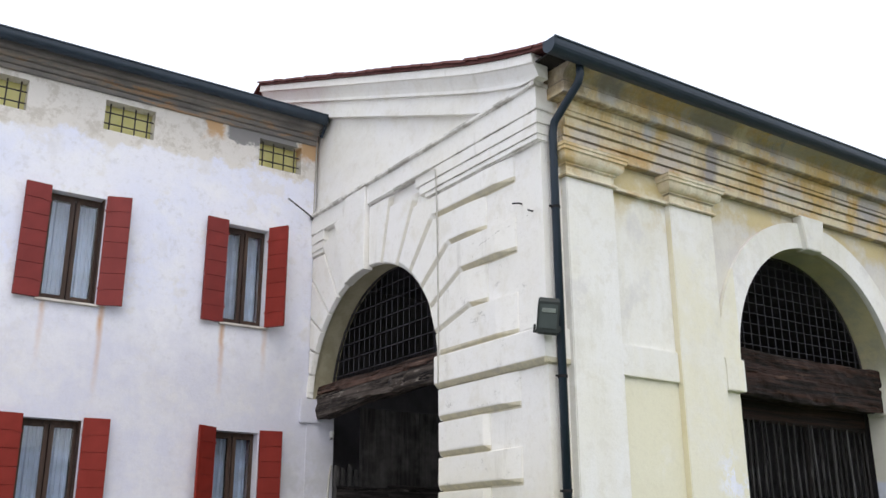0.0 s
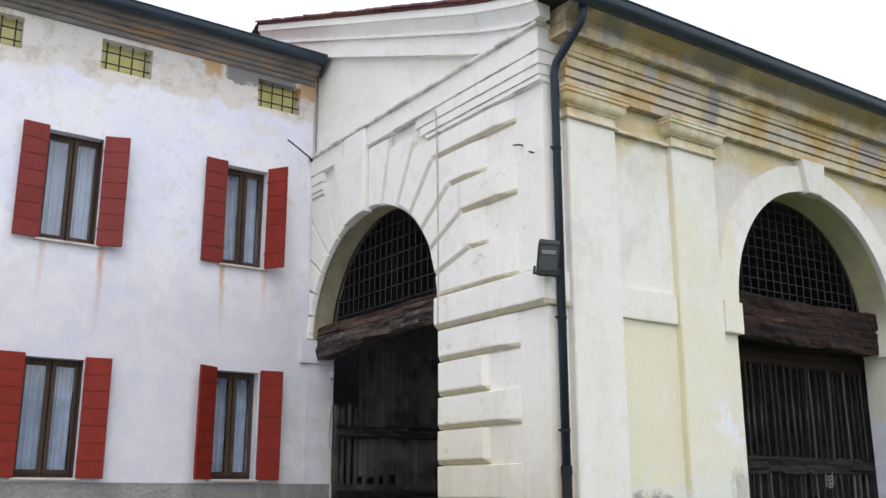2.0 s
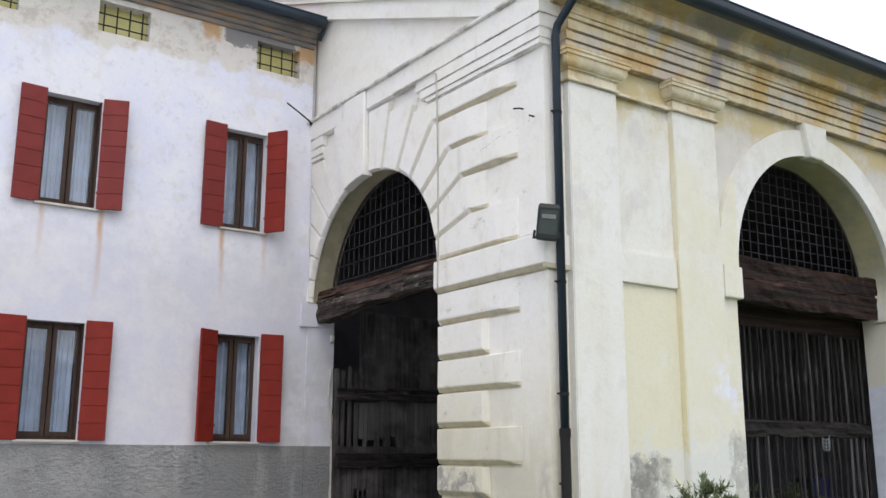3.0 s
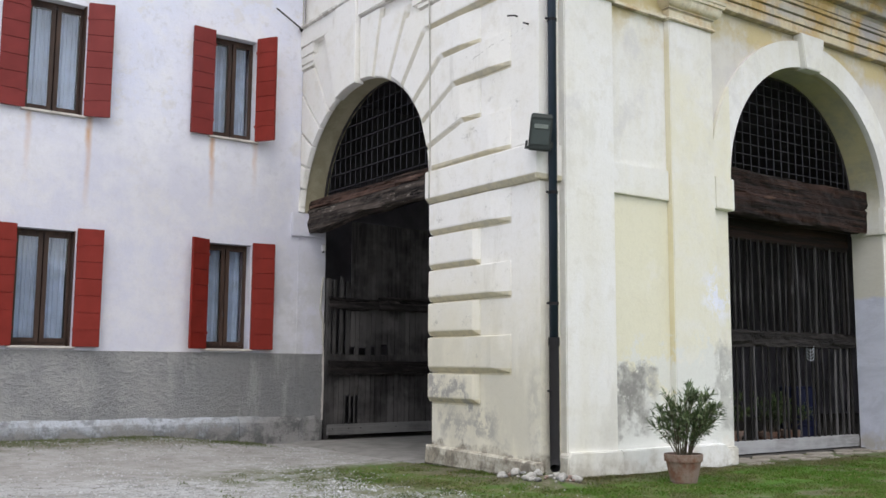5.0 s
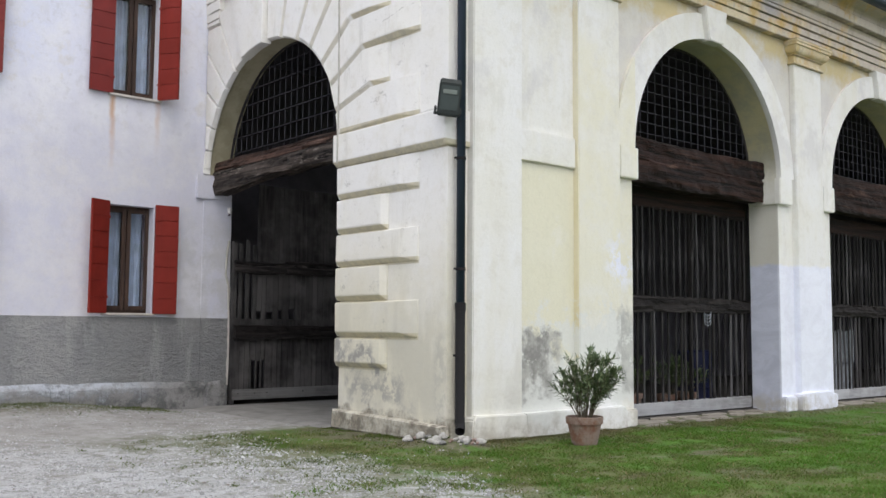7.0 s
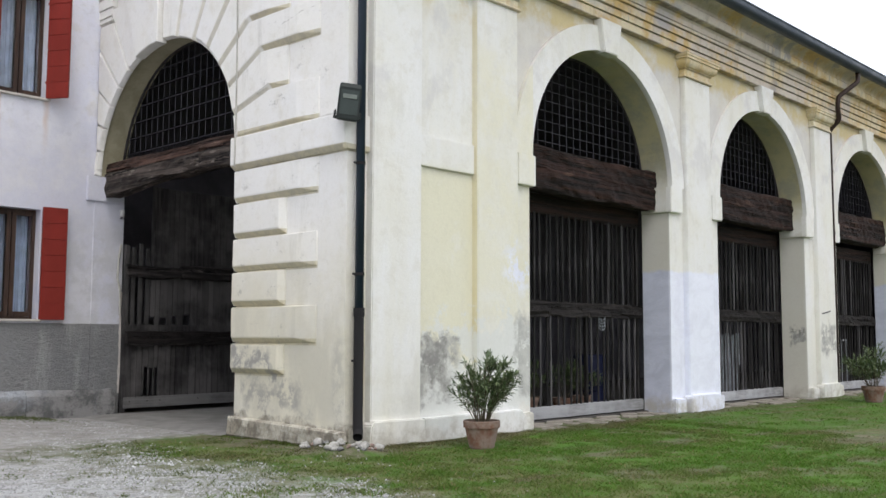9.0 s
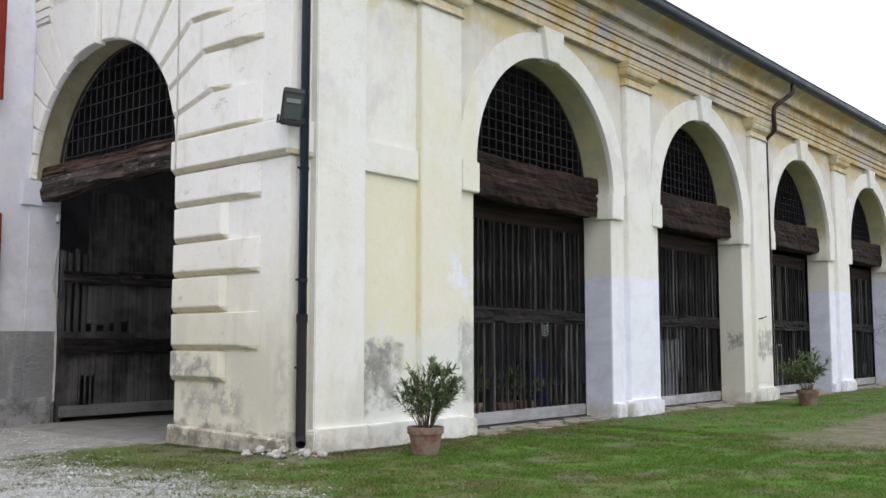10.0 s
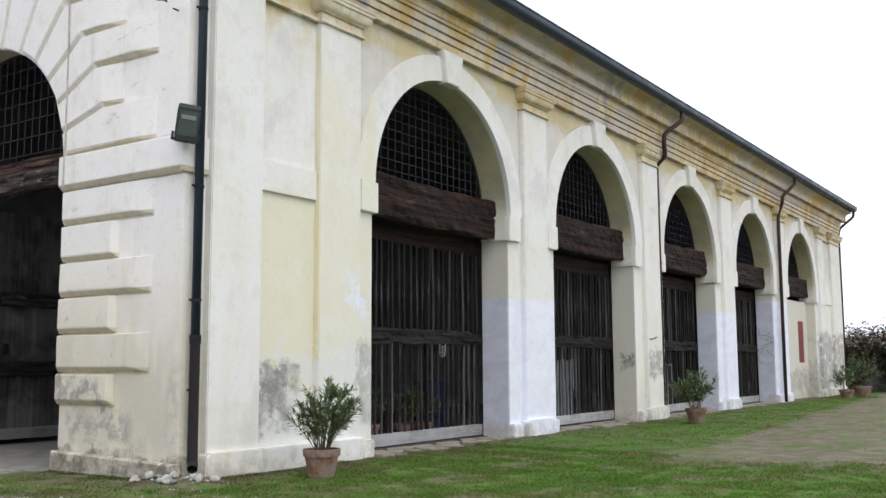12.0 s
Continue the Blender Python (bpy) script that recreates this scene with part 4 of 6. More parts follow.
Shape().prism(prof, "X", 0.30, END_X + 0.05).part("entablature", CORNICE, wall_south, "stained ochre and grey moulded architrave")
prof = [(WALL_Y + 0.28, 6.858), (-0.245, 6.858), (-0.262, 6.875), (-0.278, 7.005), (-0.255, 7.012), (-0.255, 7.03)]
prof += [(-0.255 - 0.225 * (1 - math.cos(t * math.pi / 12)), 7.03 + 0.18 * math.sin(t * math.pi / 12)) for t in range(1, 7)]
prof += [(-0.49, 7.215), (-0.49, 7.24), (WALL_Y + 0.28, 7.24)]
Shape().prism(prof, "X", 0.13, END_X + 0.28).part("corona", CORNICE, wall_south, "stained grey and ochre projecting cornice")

Shape().box(-0.16, 0.60, -0.47, 0.10, 7.246, 7.268).part("eaves_board", RAILWOOD, wall_south, "dark plank under the eaves corner")

# ---- rusticated end wall ----
BACK_X, BASE_X = 0.50, 0.04
CY, CZ, CR = 4.25, 3.75, 1.96
END_Y0 = 0.11
west = [(END_Y0, 0.0), (CY - CR, 0.0)] + arc(CY, CZ, CR, -90, 90, 40) + [(CY + CR, 0.0), (17.0, 0.0), (17.0, verge(0.0) - 0.1), (8.5, verge(8.5) - 0.09), (1.6, verge(1.6) - 0.09), (0.8, verge(0.8) - 0.09), (END_Y0, verge(END_Y0) - 0.09)]
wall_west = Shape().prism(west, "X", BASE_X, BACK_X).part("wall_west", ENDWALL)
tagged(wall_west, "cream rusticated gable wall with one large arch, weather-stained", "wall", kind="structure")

FACE = -0.03
J = CY - CR


def inset_by(pts, dist):
    """Like inset, with a width for each edge: dist(outward normal)."""
    n, lines, out = len(pts), [], []
    for i in range(n):
        p, q = Vector(pts[i]), Vector(pts[(i + 1) % n])
        d = (q - p).normalized()
        inward = Vector((-d.y, d.x))
        lines.append((p + inward * dist(-inward), d))
    for i in range(n):
        (p, d), (q, e) = lines[i - 1], lines[i]
        cross = d.x * e.y - d.y * e.x
        if abs(cross) < 0.05:
            out.append(tuple(q))
        else:
            w = q - p
            out.append(tuple(p + d * ((w.x * e.y - w.y * e.x) / cross)))
    return out


def block_edge(normal):
    """Blocks are cut back widely below, hardly above, and fade out towards the corner."""
    if normal.y < -0.35:
        return 0.065
    if normal.y > 0.35:
        return 0.016
    return 0.08 if normal.x < 0 else 0.035


def long_edge(normal):
    return 0.32 if abs(normal.y) <= 0.35 and normal.x < 0 else block_edge(normal)


def bend_edge(normal):
    return 0.38 if abs(normal.y) <= 0.35 and normal.x < 0 else block_edge(normal)


def block(pts, name="rusticated_block", face=FACE, edges=block_edge, gap=0.004):
    area = sum(p[0] * q[1] - q[0] * p[1] for p, q in zip(pts, pts[1:] + pts[:1]))
    pts = inset(pts if area > 0 else pts[::-1], gap)
    n = len(pts)
    s = Shape()
    s.v = [(BASE_X + 0.02, *p) for p in pts] + [(BASE_X - 0.012, *p) for p in pts] + [(face, *p) for p in inset_by(pts, edges)]
    s.f = [(r * n + i, r * n + (i + 1) % n, (r + 1) * n + (i + 1) % n, (r + 1) * n + i) for r in (0, 1) for i in range(n)]
    s.f += [tuple(range(n))[::-1], tuple(range(2 * n, 3 * n))]
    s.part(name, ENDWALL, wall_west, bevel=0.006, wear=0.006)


LONG, SHORT = 0.63, 1.24
courses = [(0.80, 1.19, SHORT), (1.19, 1.66, LONG), (1.66, 2.115, SHORT), (2.115, 2.55, LONG), (2.55, 3.02, SHORT), (3.02, 3.46, LONG)]
for z0, z1, y0 in courses:
    block([(y0, z0 + 0.004), (J + 0.05, z0 + 0.004), (J + 0.05, z1 - 0.004), (y0, z1 - 0.004)], edges=long_edge if y0 == LONG else block_edge)
# impost course, carried round the corner
Shape().prism([(BASE_X, 3.46), (0.015, 3.46), (FACE - 0.02, 3.525), (FACE - 0.02, 3.885), (FACE - 0.005, 3.90), (BASE_X, 3.90)], "Y", END_Y0 - 0.05, J + 0.09).box(FACE - 0.01, 0.36, END_Y0 - 0.045, END_Y0 - 0.001, 3.463, 3.897).part("impost_course", ENDWALL, wall_west, bevel=0.008)
Shape().prism([(END_Y0 - 0.05, 0.0), (J + 0.04, 0.0), (J + 0.02, 0.25), (END_Y0 - 0.03, 0.20)], "X", FACE - 0.025, BASE_X, 0.02).part("plinth", ENDWALL, wall_west, "damp stained plaster plinth", wear=0.014)


def ray(a, r):
    return (CY + r * math.sin(radians(a)), CZ + r * math.cos(radians(a)))


# courses that bend into the arch, on the side of the corner
bends = [(-39.3, (2.44, 5.92)), (-52.0, (2.04, 5.43)), (-64.0, (1.77, 4.97)), (-76.0, (1.58, 4.44)), (-87.0, (1.40, 3.905))]
ends = [LONG, SHORT, LONG, SHORT, LONG]
tops = [(-26.8, None)] + bends[:-1]
for k in range(5):
    a1, lower = bends[k]
    a0 = tops[k][0]
    inner = arc(CY, CZ, CR - 0.065, a0, a1, 4)
    if k == 0:
        up = [(2.96, 6.27), (LONG, 6.27)]
        pts = [(ends[k], lower[1])] + [lower] + inner[::-1] + up
    else:
        upper = tops[k][1]
        pts = [(ends[k], lower[1])] + [lower] + inner[::-1] + [upper, (ends[k], upper[1])]
    if k == 4:
        pts = [(ends[k], 3.905)] + inner[::-1] + [tops[k][1], (ends[k], tops[k][1][1])]
    block(pts, edges=bend_edge)
# voussoirs over the crown and down to the house
for a0, a1, top in ((-26.8, -12.7, 6.49), (-12.7, 0.5, 6.67), (20.6, 31.0, 6.49), (31.0, 42.3, 6.27), (42.3, 53.2, 6.27), (53.2, 64.8, 6.27), (64.8, 76.0, 6.27), (76.0, 88.0, 6.27)):
    def reach(a):
        s, c = math.sin(radians(a)), math.cos(radians(a))
        r = (top - CZ) / c if c > 0.05 else 99
        if s > 0.05:
            r = min(r, (HOUSE_Y - 0.01 - CY) / s)
        return ray(a, max(r, CR + 0.06))
    p0, p1 = reach(a0), reach(a1)
    outer = [p1]
    if p0[1] > top - 0.02 and p1[1] < top - 0.02:
        outer = [p1, (HOUSE_Y - 0.01, top)]
    block(arc(CY, CZ, CR - 0.075, a0, a1, 4) + outer + [p0], "voussoir", FACE, lambda normal, right=a0 < 0: 0.07 if right and normal.x < -0.3 else 0.018, 0.012 if a0 < 0 else 0.006)
Shape().prism(arc(CY, CZ, CR - 0.10, 0.6, 20.4, 3) + [(5.30, 6.66), (4.96, 6.68), (4.96, 7.0), (4.28, 7.0)], "X", -0.105, BASE_X + 0.02, 0.012).part("keystone", ENDWALL, wall_west, "cream tapered keystone")

# level fascias under the pediment, and the raking cornice
FASCIAS = ((6.28, 6.36, -0.034, ((0.085, 2.62), (5.8, HOUSE_Y))), (6.36, 6.50, -0.043, ((0.075, 2.76), (5.78, HOUSE_Y))), (6.50, 6.68, -0.052, ((0.065, 2.86), (5.76, HOUSE_Y))), (6.68, 7.01, -0.061, ((0.055, 4.27), (4.95, HOUSE_Y))))
for z0, z1, face, spans in FASCIAS:
    # a thin sunk line parts each fascia from the next
    for a, b in ((END_Y0, spans[0][1]), spans[1]):
        Shape().prism([(face, z0 + 0.016), (face, z1), (BASE_X - 0.001, z1), (BASE_X - 0.001, z0), (face + 0.028, z0), (face + 0.028, z0 + 0.012)], "Y", a, b).part("fascia", ENDWALL, wall_west, wear=0.004)
    Shape().box(face, 0.36, spans[0][0], END_Y0, z0 + 0.016, z1).box(face + 0.02, 0.36, spans[0][0] + 0.015, END_Y0, z0, z0 + 0.016).part("fascia", ENDWALL, wall_west)
Shape().box(-0.11, BASE_X - 0.001, END_Y0, HOUSE_Y, 7.01, 7.065).part("cornice_ledge", ENDWALL, wall_west, bevel=0.012, wear=0.008)
Shape().box(-0.11, 0.30, 0.03, END_Y0, 7.01, 7.065).part("cornice_ledge", ENDWALL, wall_west)
rake = [(BASE_X, -0.085), (-0.22, -0.085), (-0.225, -0.215), (-0.195, -0.225), (-0.165, -0.28), (-0.13, -0.35), (-0.105, -0.415), (-0.125, -0.42), (-0.125, -0.47), (-0.07, -0.475), (-0.07, -0.776), (BASE_X, -0.776)]
steps = [-0.08, 0.1, 0.3, 0.5, 0.7, 0.9, 1.1, 1.3, 1.6, 2.2, 3.0, 4.0, 5.0, 6.0, 7.0, 8.5]
rk, n = Shape(), len(rake)
for y in steps:
    rk.v += [(x, y, max(verge(y) + dz, 7.066 + 0.0005 * (n - i))) for i, (x, dz) in enumerate(rake)]
for s in range(len(steps) - 1):
    rk.f += [(s * n + i, s * n + (i + 1) % n, (s + 1) * n + (i + 1) % n, (s + 1) * n + i) for i in range(n)]
rk.f += [tuple(range(n)), tuple((len(steps) - 1) * n + i for i in range(n))]
rk.part("raking_cornice", ENDWALL, wall_west, "weathered raking cornice of the gable")

# iron pegs and the surface cable
for y, z in ((0.50, 5.56), (0.29, 5.40)):
    Shape().tube([(0.03, y, z), (-0.02, y, z), (-0.06, y + 0.08, z + 0.01) if z > 5.5 else (-0.05, y, z)], 0.011, 6).part("iron_peg", IRON, wall_west, "rusty iron peg")
Shape().tube([(-0.06, 3.45, 6.66), (-0.075, 2.40, 6.66), (-0.075, 2.30, 6.62), (-0.06, 2.29, 6.2), (-0.04, 2.29, 5.2), (-0.04, 2.28, 4.2), (-0.06, 2.26, 3.9), (-0.06, 2.26, 3.5)], 0.011, 6).part("wall_cable", CABLE, wall_west, "thin pale cable")

# ---- roofs ----
def roof_sheet(s, x0, x1, ys, top, thick):
    base = len(s.v)
    for y in ys:
        s.v += [(x, y, verge(y if y < 8.5 else 17.0 - y) + dz) for x, dz in ((x0, top - thick), (x1, top - thick), (x1, top), (x0, top))]
    for k in range(len(ys) - 1):
        a = base + 4 * k
        s.f += [(a + i, a + (i + 1) % 4, a + 4 + (i + 1) % 4, a + 4 + i) for i in range(4)]
    a = base + 4 * (len(ys) - 1)
    s.f += [(base, base + 1, base + 2, base + 3), (a + 3, a + 2, a + 1, a)]
    return s


half_ys = [-0.5, -0.2, 0.1, 0.4, 0.7, 1.0, 1.3, 1.6, 4.0, 8.5]
roof_ys = half_ys + [17.0 - y for y in half_ys[:-1][::-1]]
roof = roof_sheet(Shape(), -0.25, END_X + 0.30, roof_ys, -0.03, 0.05).part("roof", TILE)
tagged(roof, "shallow clay-tiled roof over the arcade building", "roof", kind="structure")
verge_tile = Shape()
for s in range(6):
    a0, a1 = math.pi * s / 6, math.pi * (s + 1) / 6
    for r in (0.06,):
        verge_tile.add([(r * math.cos(a0), 0, r * math.sin(a0)), (r * math.cos(a1), 0, r * math.sin(a1)), (r * 0.85 * math.cos(a1), 0.36, r * 0.85 * math.sin(a1)), (r * 0.85 * math.cos(a0), 0.36, r * 0.85 * math.sin(a0))], [(0, 1, 2, 3)])
        verge_tile.add([(r * math.cos(a0), 0, r * math.sin(a0)), (r * math.cos(a1), 0, r * math.sin(a1)), (0.82 * r * math.cos(a1), 0, 0.82 * r * math.sin(a1)), (0.82 * r * math.cos(a0), 0, 0.82 * r * math.sin(a0))], [(0, 1, 2, 3)])
tile_mesh = verge_tile.mesh("tile", TILE)
for i in range(32):
    y = -0.42 + 0.28 * i
    slope = math.degrees(math.atan((verge(y + 0.28) - verge(y)) / 0.28))
    share("tile", tile_mesh, roof, pose(-0.22 + random.uniform(-0.012, 0.012), y, verge(y) - 0.045 + random.uniform(-0.006, 0.010), slope + random.uniform(0.0, 3.5), 0, random.uniform(-3, 3)))


def gutter(x0, x1, y, z, r, name_label, lip=0.0, fall=0.0):
    """A half-round channel with its rim at the height z; lip: straight sides above the round; fall: degrees of its slope."""
    ob = new("gutter")
    ob.matrix_basis = pose(0, 0, 0, 0, -fall, 0)
    low = z - lip
    half = [(y + r * math.cos(a), low + r * math.sin(a)) for a in [math.pi + math.pi * i / 10 for i in range(11)]]
    inner = [(y + (r - 0.012) * math.cos(a), low + (r - 0.012) * math.sin(a)) for a in [2 * math.pi - math.pi * i / 10 for i in range(11)]]
    prof = [(y - r, z)] + half + [(y + r, z), (y + r - 0.012, z)] + inner + [(y - r + 0.012, z)]
    Shape().prism(prof, "X", x0, x1).part("channel", PIPE, ob)
    for x in (x0, x1):
        Shape().prism([(y - r, z)] + half + [(y + r, z)], "X", x - 0.006, x + 0.006).part("end_cap", PIPE, ob)
    Shape().tube([(x0, y - r, z), (x1, y - r, z)], 0.016, 8).part("rolled_edge", PIPE, ob)
    return tagged(ob, name_label, "gutter")


gutter(-0.33, END_X + 0.45, -0.58, 7.275, 0.11, "dark blue-grey half-round gutter along the arcade eaves", 0.07, 0.29)


def downpipe(x, y, top_x, top_y, top_z, knee_z, foot, r, mat, label, cast=0.0):
    ob = base_of("downpipe", 0, 0, 0)
    path = [(top_x, top_y, top_z), (top_x, top_y, top_z - 0.14)]
    n = 6
    a, b = Vector((top_x, top_y, top_z - 0.20)), Vector((x, y, knee_z))
    path += [tuple(a.lerp(b, 0.08 + 0.84 * i / n)) for i in range(n + 1)]
    path += [(x, y, knee_z - 0.10), (x, y, foot + cast)]
    Shape().tube(path, r, 16).part("pipe", mat, ob, smooth=True)
    if cast:
        Shape().tube([(x, y, foot + cast), (x, y, foot + 0.1), (x - 0.01, y - 0.02, foot + 0.05), (x - 0.06, y - 0.07, foot + 0.0)], r * 1.1, 16, False).part("cast_foot", PIPEFOOT, ob, "black cast-iron pipe foot", smooth=True)
        Shape().tube([(x, y, foot + cast - 0.05), (x, y, foot + cast + 0.05)], r * 1.25, 16).part("socket", PIPEFOOT, ob)
    for z in (1.0, 2.0, 3.3, 5.4):
        if z < knee_z:
            Shape().tube([(x, y, z - 0.018), (x, y, z + 0.018)], r * 1.12, 16).box(x - r - 0.05, x + 0.0, y - 0.008, y + 0.008, z - 0.012, z + 0.012).part("bracket", PIPEFOOT if cast else mat, ob)
    return tagged(ob, label, "downpipe")


downpipe(0.17, 0.02, 0.20, -0.50, 7.14, 6.50, 0.14, 0.052, PIPE, "dark blue-grey round downpipe with black iron foot at the corner", 1.42)


def swan_pipe(path, r, label):
    """A thin pipe that swings round the entablature and a capital on its way down."""
    ob = base_of("downpipe")
    soft = [path[0]]
    for p, q, t in zip(path, path[1:], path[2:]):
        p, q, t = Vector(p), Vector(q), Vector(t)
        a, b = q + (p - q).normalized() * 0.07, q + (t - q).normalized() * 0.07
        soft += [tuple(a), tuple((a + q * 2 + b) / 4), tuple(b)]
    soft.append(path[-1])
    Shape().tube(soft, r, 12).part("pipe", BROWNPIPE, ob, smooth=True)
    x, y, _ = path[-1]
    for z in (0.9, 2.2, 3.6, 5.0):
        Shape().tube([(x, y, z - 0.02), (x, y, z + 0.02)], r * 1.2, 12).part("bracket", BROWNPIPE, ob)
    return tagged(ob, label, "downpipe")


swan_pipe([(14.43, -0.56, 7.24), (14.43, -0.56, 6.98), (14.06, -0.25, 6.62), (14.04, -0.24, 6.36), (14.25, -0.19, 6.14), (14.25, 0.045, 5.93), (14.25, 0.045, 0.02)], 0.052, "thin dark brown downpipe beside a pilaster")
swan_pipe([(24.74, -0.56, 7.28), (24.74, -0.56, 7.02), (24.32, -0.26, 6.60), (24.34, -0.24, 6.36), (24.42, -0.10, 6.12), (24.40, -0.07, 5.9), (24.36, -0.07, 0.02)], 0.052, "thin dark brown downpipe in front of a pilaster")
swan_pipe([(END_X + 0.32, -0.56, 7.30), (END_X + 0.32, -0.56, 7.08), (END_X + 0.10, -0.06, 6.62), (END_X + 0.10, 0.0, 6.4), (END_X + 0.10, 0.02, 0.02)], 0.05, "thin dark downpipe at the far corner")

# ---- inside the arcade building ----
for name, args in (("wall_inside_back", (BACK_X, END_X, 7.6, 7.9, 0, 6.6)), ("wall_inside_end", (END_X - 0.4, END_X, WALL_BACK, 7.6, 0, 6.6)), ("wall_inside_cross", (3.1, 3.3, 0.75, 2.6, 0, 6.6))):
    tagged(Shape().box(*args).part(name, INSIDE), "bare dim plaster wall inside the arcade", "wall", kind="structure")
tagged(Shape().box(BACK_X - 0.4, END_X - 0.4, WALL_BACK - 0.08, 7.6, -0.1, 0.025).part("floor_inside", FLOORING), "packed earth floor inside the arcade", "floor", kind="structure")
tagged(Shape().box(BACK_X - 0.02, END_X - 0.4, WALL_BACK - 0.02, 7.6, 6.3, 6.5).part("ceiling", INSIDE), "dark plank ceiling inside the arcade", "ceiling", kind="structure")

# ---- the house with red shutters ----
HX0, HX1 = -13.0, 0.0
COLS = [-1.235, -4.03, -6.83, -9.63]
HALF = [0.37, 0.405, 0.405, 0.405]
ATTIC = [-0.72, -3.385, -5.36, -8.00]


holes = [(c - W, c + W, z0, z1) for c, W in zip(COLS, HALF) for z0, z1 in ((1.52, 3.20), (4.93, 6.63))]
holes += [(c - 0.405, c + 0.405, 7.80, 8.31) for c in ATTIC]


def quad_wall(x0, x1, z0, z1, y, back, holes):
    """A wall with clean openings: front and back sheets on one grid, and the reveals."""
    s = Shape()
    xs = sorted({x0, x1, *(h[0] for h in holes), *(h[1] for h in holes)})
    zs = sorted({z0, z1, *(h[2] for h in holes), *(h[3] for h in holes)})
    for a, b in zip(xs, xs[1:]):
        for c, d in zip(zs, zs[1:]):
            if any(h[0] < (a + b) / 2 < h[1] and h[2] < (c + d) / 2 < h[3] for h in holes):
                continue
            for yy in (y, back):
                s.add([(a, yy, c), (b, yy, c), (b, yy, d), (a, yy, d)], [(0, 1, 2, 3) if yy == y else (3, 2, 1, 0)])
    for a, b, c, d in [*holes, (x0, x1, z0, z1)]:
        s.add([(a, y, c), (b, y, c), (b, y, d), (a, y, d), (a, back, c), (b, back, c), (b, back, d), (a, back, d)], [(0, 1, 5, 4), (1, 2, 6, 5), (2, 3, 7, 6), (3, 0, 4, 7)])
    return s


def sheet(s, name, material):
    """Like Shape.part, with the faces as wound and doubled vertices merged."""
    me = bpy.data.meshes.new(name)
    me.from_pydata(s.v, [], s.f)
    bm = bmesh.new()
    bm.from_mesh(me)
    bmesh.ops.remove_doubles(bm, verts=bm.verts, dist=0.0005)
    bm.to_mesh(me)
    bm.free()
    me.materials.append(material)
    return new(name, me)


house_wall = sheet(quad_wall(HX0, HX1, 1.46, 8.84, HOUSE_Y, HOUSE_Y + 0.42, [h for h in holes]), "wall_house", HOUSE)
tagged(house_wall, "bluish-white rough plaster house wall with rust runs", "wall", kind="structure")
Shape().box(-0.01, 0.50, HOUSE_Y - 0.016, HOUSE_Y + 0.0, 1.46, 3.42).part("jamb_plaster", HOUSE, house_wall)
tagged(Shape().box(HX0, 0.0, HOUSE_Y - 0.005, HOUSE_Y + 0.42, 0.0, 1.46).box(-0.01, 0.5, HOUSE_Y - 0.020, HOUSE_Y, 0.0, 1.46).part("house_socle", SOCLE), "rough grey cement socle along the house", "socle", kind="structure")
edge_ = Shape()
for i in range(26):
    z = 0.36 + 0.062 * i
    w = 0.022 + 0.03 * abs(noise.noise((i * 0.7, 2.0, 5.0)))
    edge_.box(0.502 - w, 0.507, HOUSE_Y - 0.026, HOUSE_Y + 0.3, z, z + 0.064)
edge_.part("jamb_edge", SILL, house_wall, "flaking pale plaster edge of the jamb", wear=0.012)
foot = Shape()
for i in range(48):
    x0 = HX0 + i * (0.08 - HX0) / 48
    x1 = HX0 + (i + 1) * (0.08 - HX0) / 48
    d = 0.075 + 0.05 * noise.noise((x0 * 1.7, 3.1, 0))
    h = 0.40 + 0.05 * noise.noise((x0 * 0.8, 9.1, 0))
    foot.prism([(HOUSE_Y - d - 0.03, -0.05), (HOUSE_Y, -0.05), (HOUSE_Y, h + 0.06), (HOUSE_Y - d * 0.5, h + 0.02), (HOUSE_Y - d, h - 0.04)], "X", x0, x1 + 0.002)
tagged(foot.part("house_footing", FOOT, wear=0.025), "projecting damp footing with pale bluish lime", "footing", kind="structure")
cs = Shape().prism([(0.06, 0.0), (0.44, 0.0), (0.43, 0.34), (0.34, 0.44), (0.14, 0.42), (0.06, 0.30)], "Y", HOUSE_Y - 0.13, HOUSE_Y - 0.02, 0.04)
tagged(cs.part("corner_stone", FOOT, wear=0.02), "rounded worn stone guarding the arch jamb", "stone")
Shape().box(-0.16, 0.48, HOUSE_Y - 0.06, HOUSE_Y + 0.0, 3.42, 3.82).part("impost", HOUSE, house_wall, "plain plaster impost block", bevel=0.012)

# eaves: stepped mouldings and soffit
for z0, z1, out in ((8.40, 8.49, 0.045), (8.49, 8.57, 0.09), (8.57, 8.66, 0.16), (8.66, 8.80, 0.27)):
    Shape().box(HX0, -0.04, HOUSE_Y - out, HOUSE_Y, z0, z1).part("eaves_moulding", EAVES, house_wall, "dark grey and ochre eaves moulding", bevel=0.012)
gutter(HX0, -0.06, HOUSE_Y - 0.42, 8.83, 0.09, "dark half-round gutter along the house eaves", 0.07)
Shape().tube([(-0.04, HOUSE_Y - 0.40, 8.78), (-0.04, HOUSE_Y - 0.33, 8.66), (-0.04, HOUSE_Y - 0.2, 8.52)], 0.03, 8).part("gutter_outlet", PIPE, house_wall)
tagged(Shape().prism([(HOUSE_Y - 0.38, 8.80), (15.0, 8.80 + 0.33 * 9.2), (15.0, 8.85 + 0.33 * 9.2), (HOUSE_Y - 0.38, 8.85)], "X", HX0, -0.05).part("house_roof", TILE), "clay-tiled roof of the house", "roof", kind="structure")
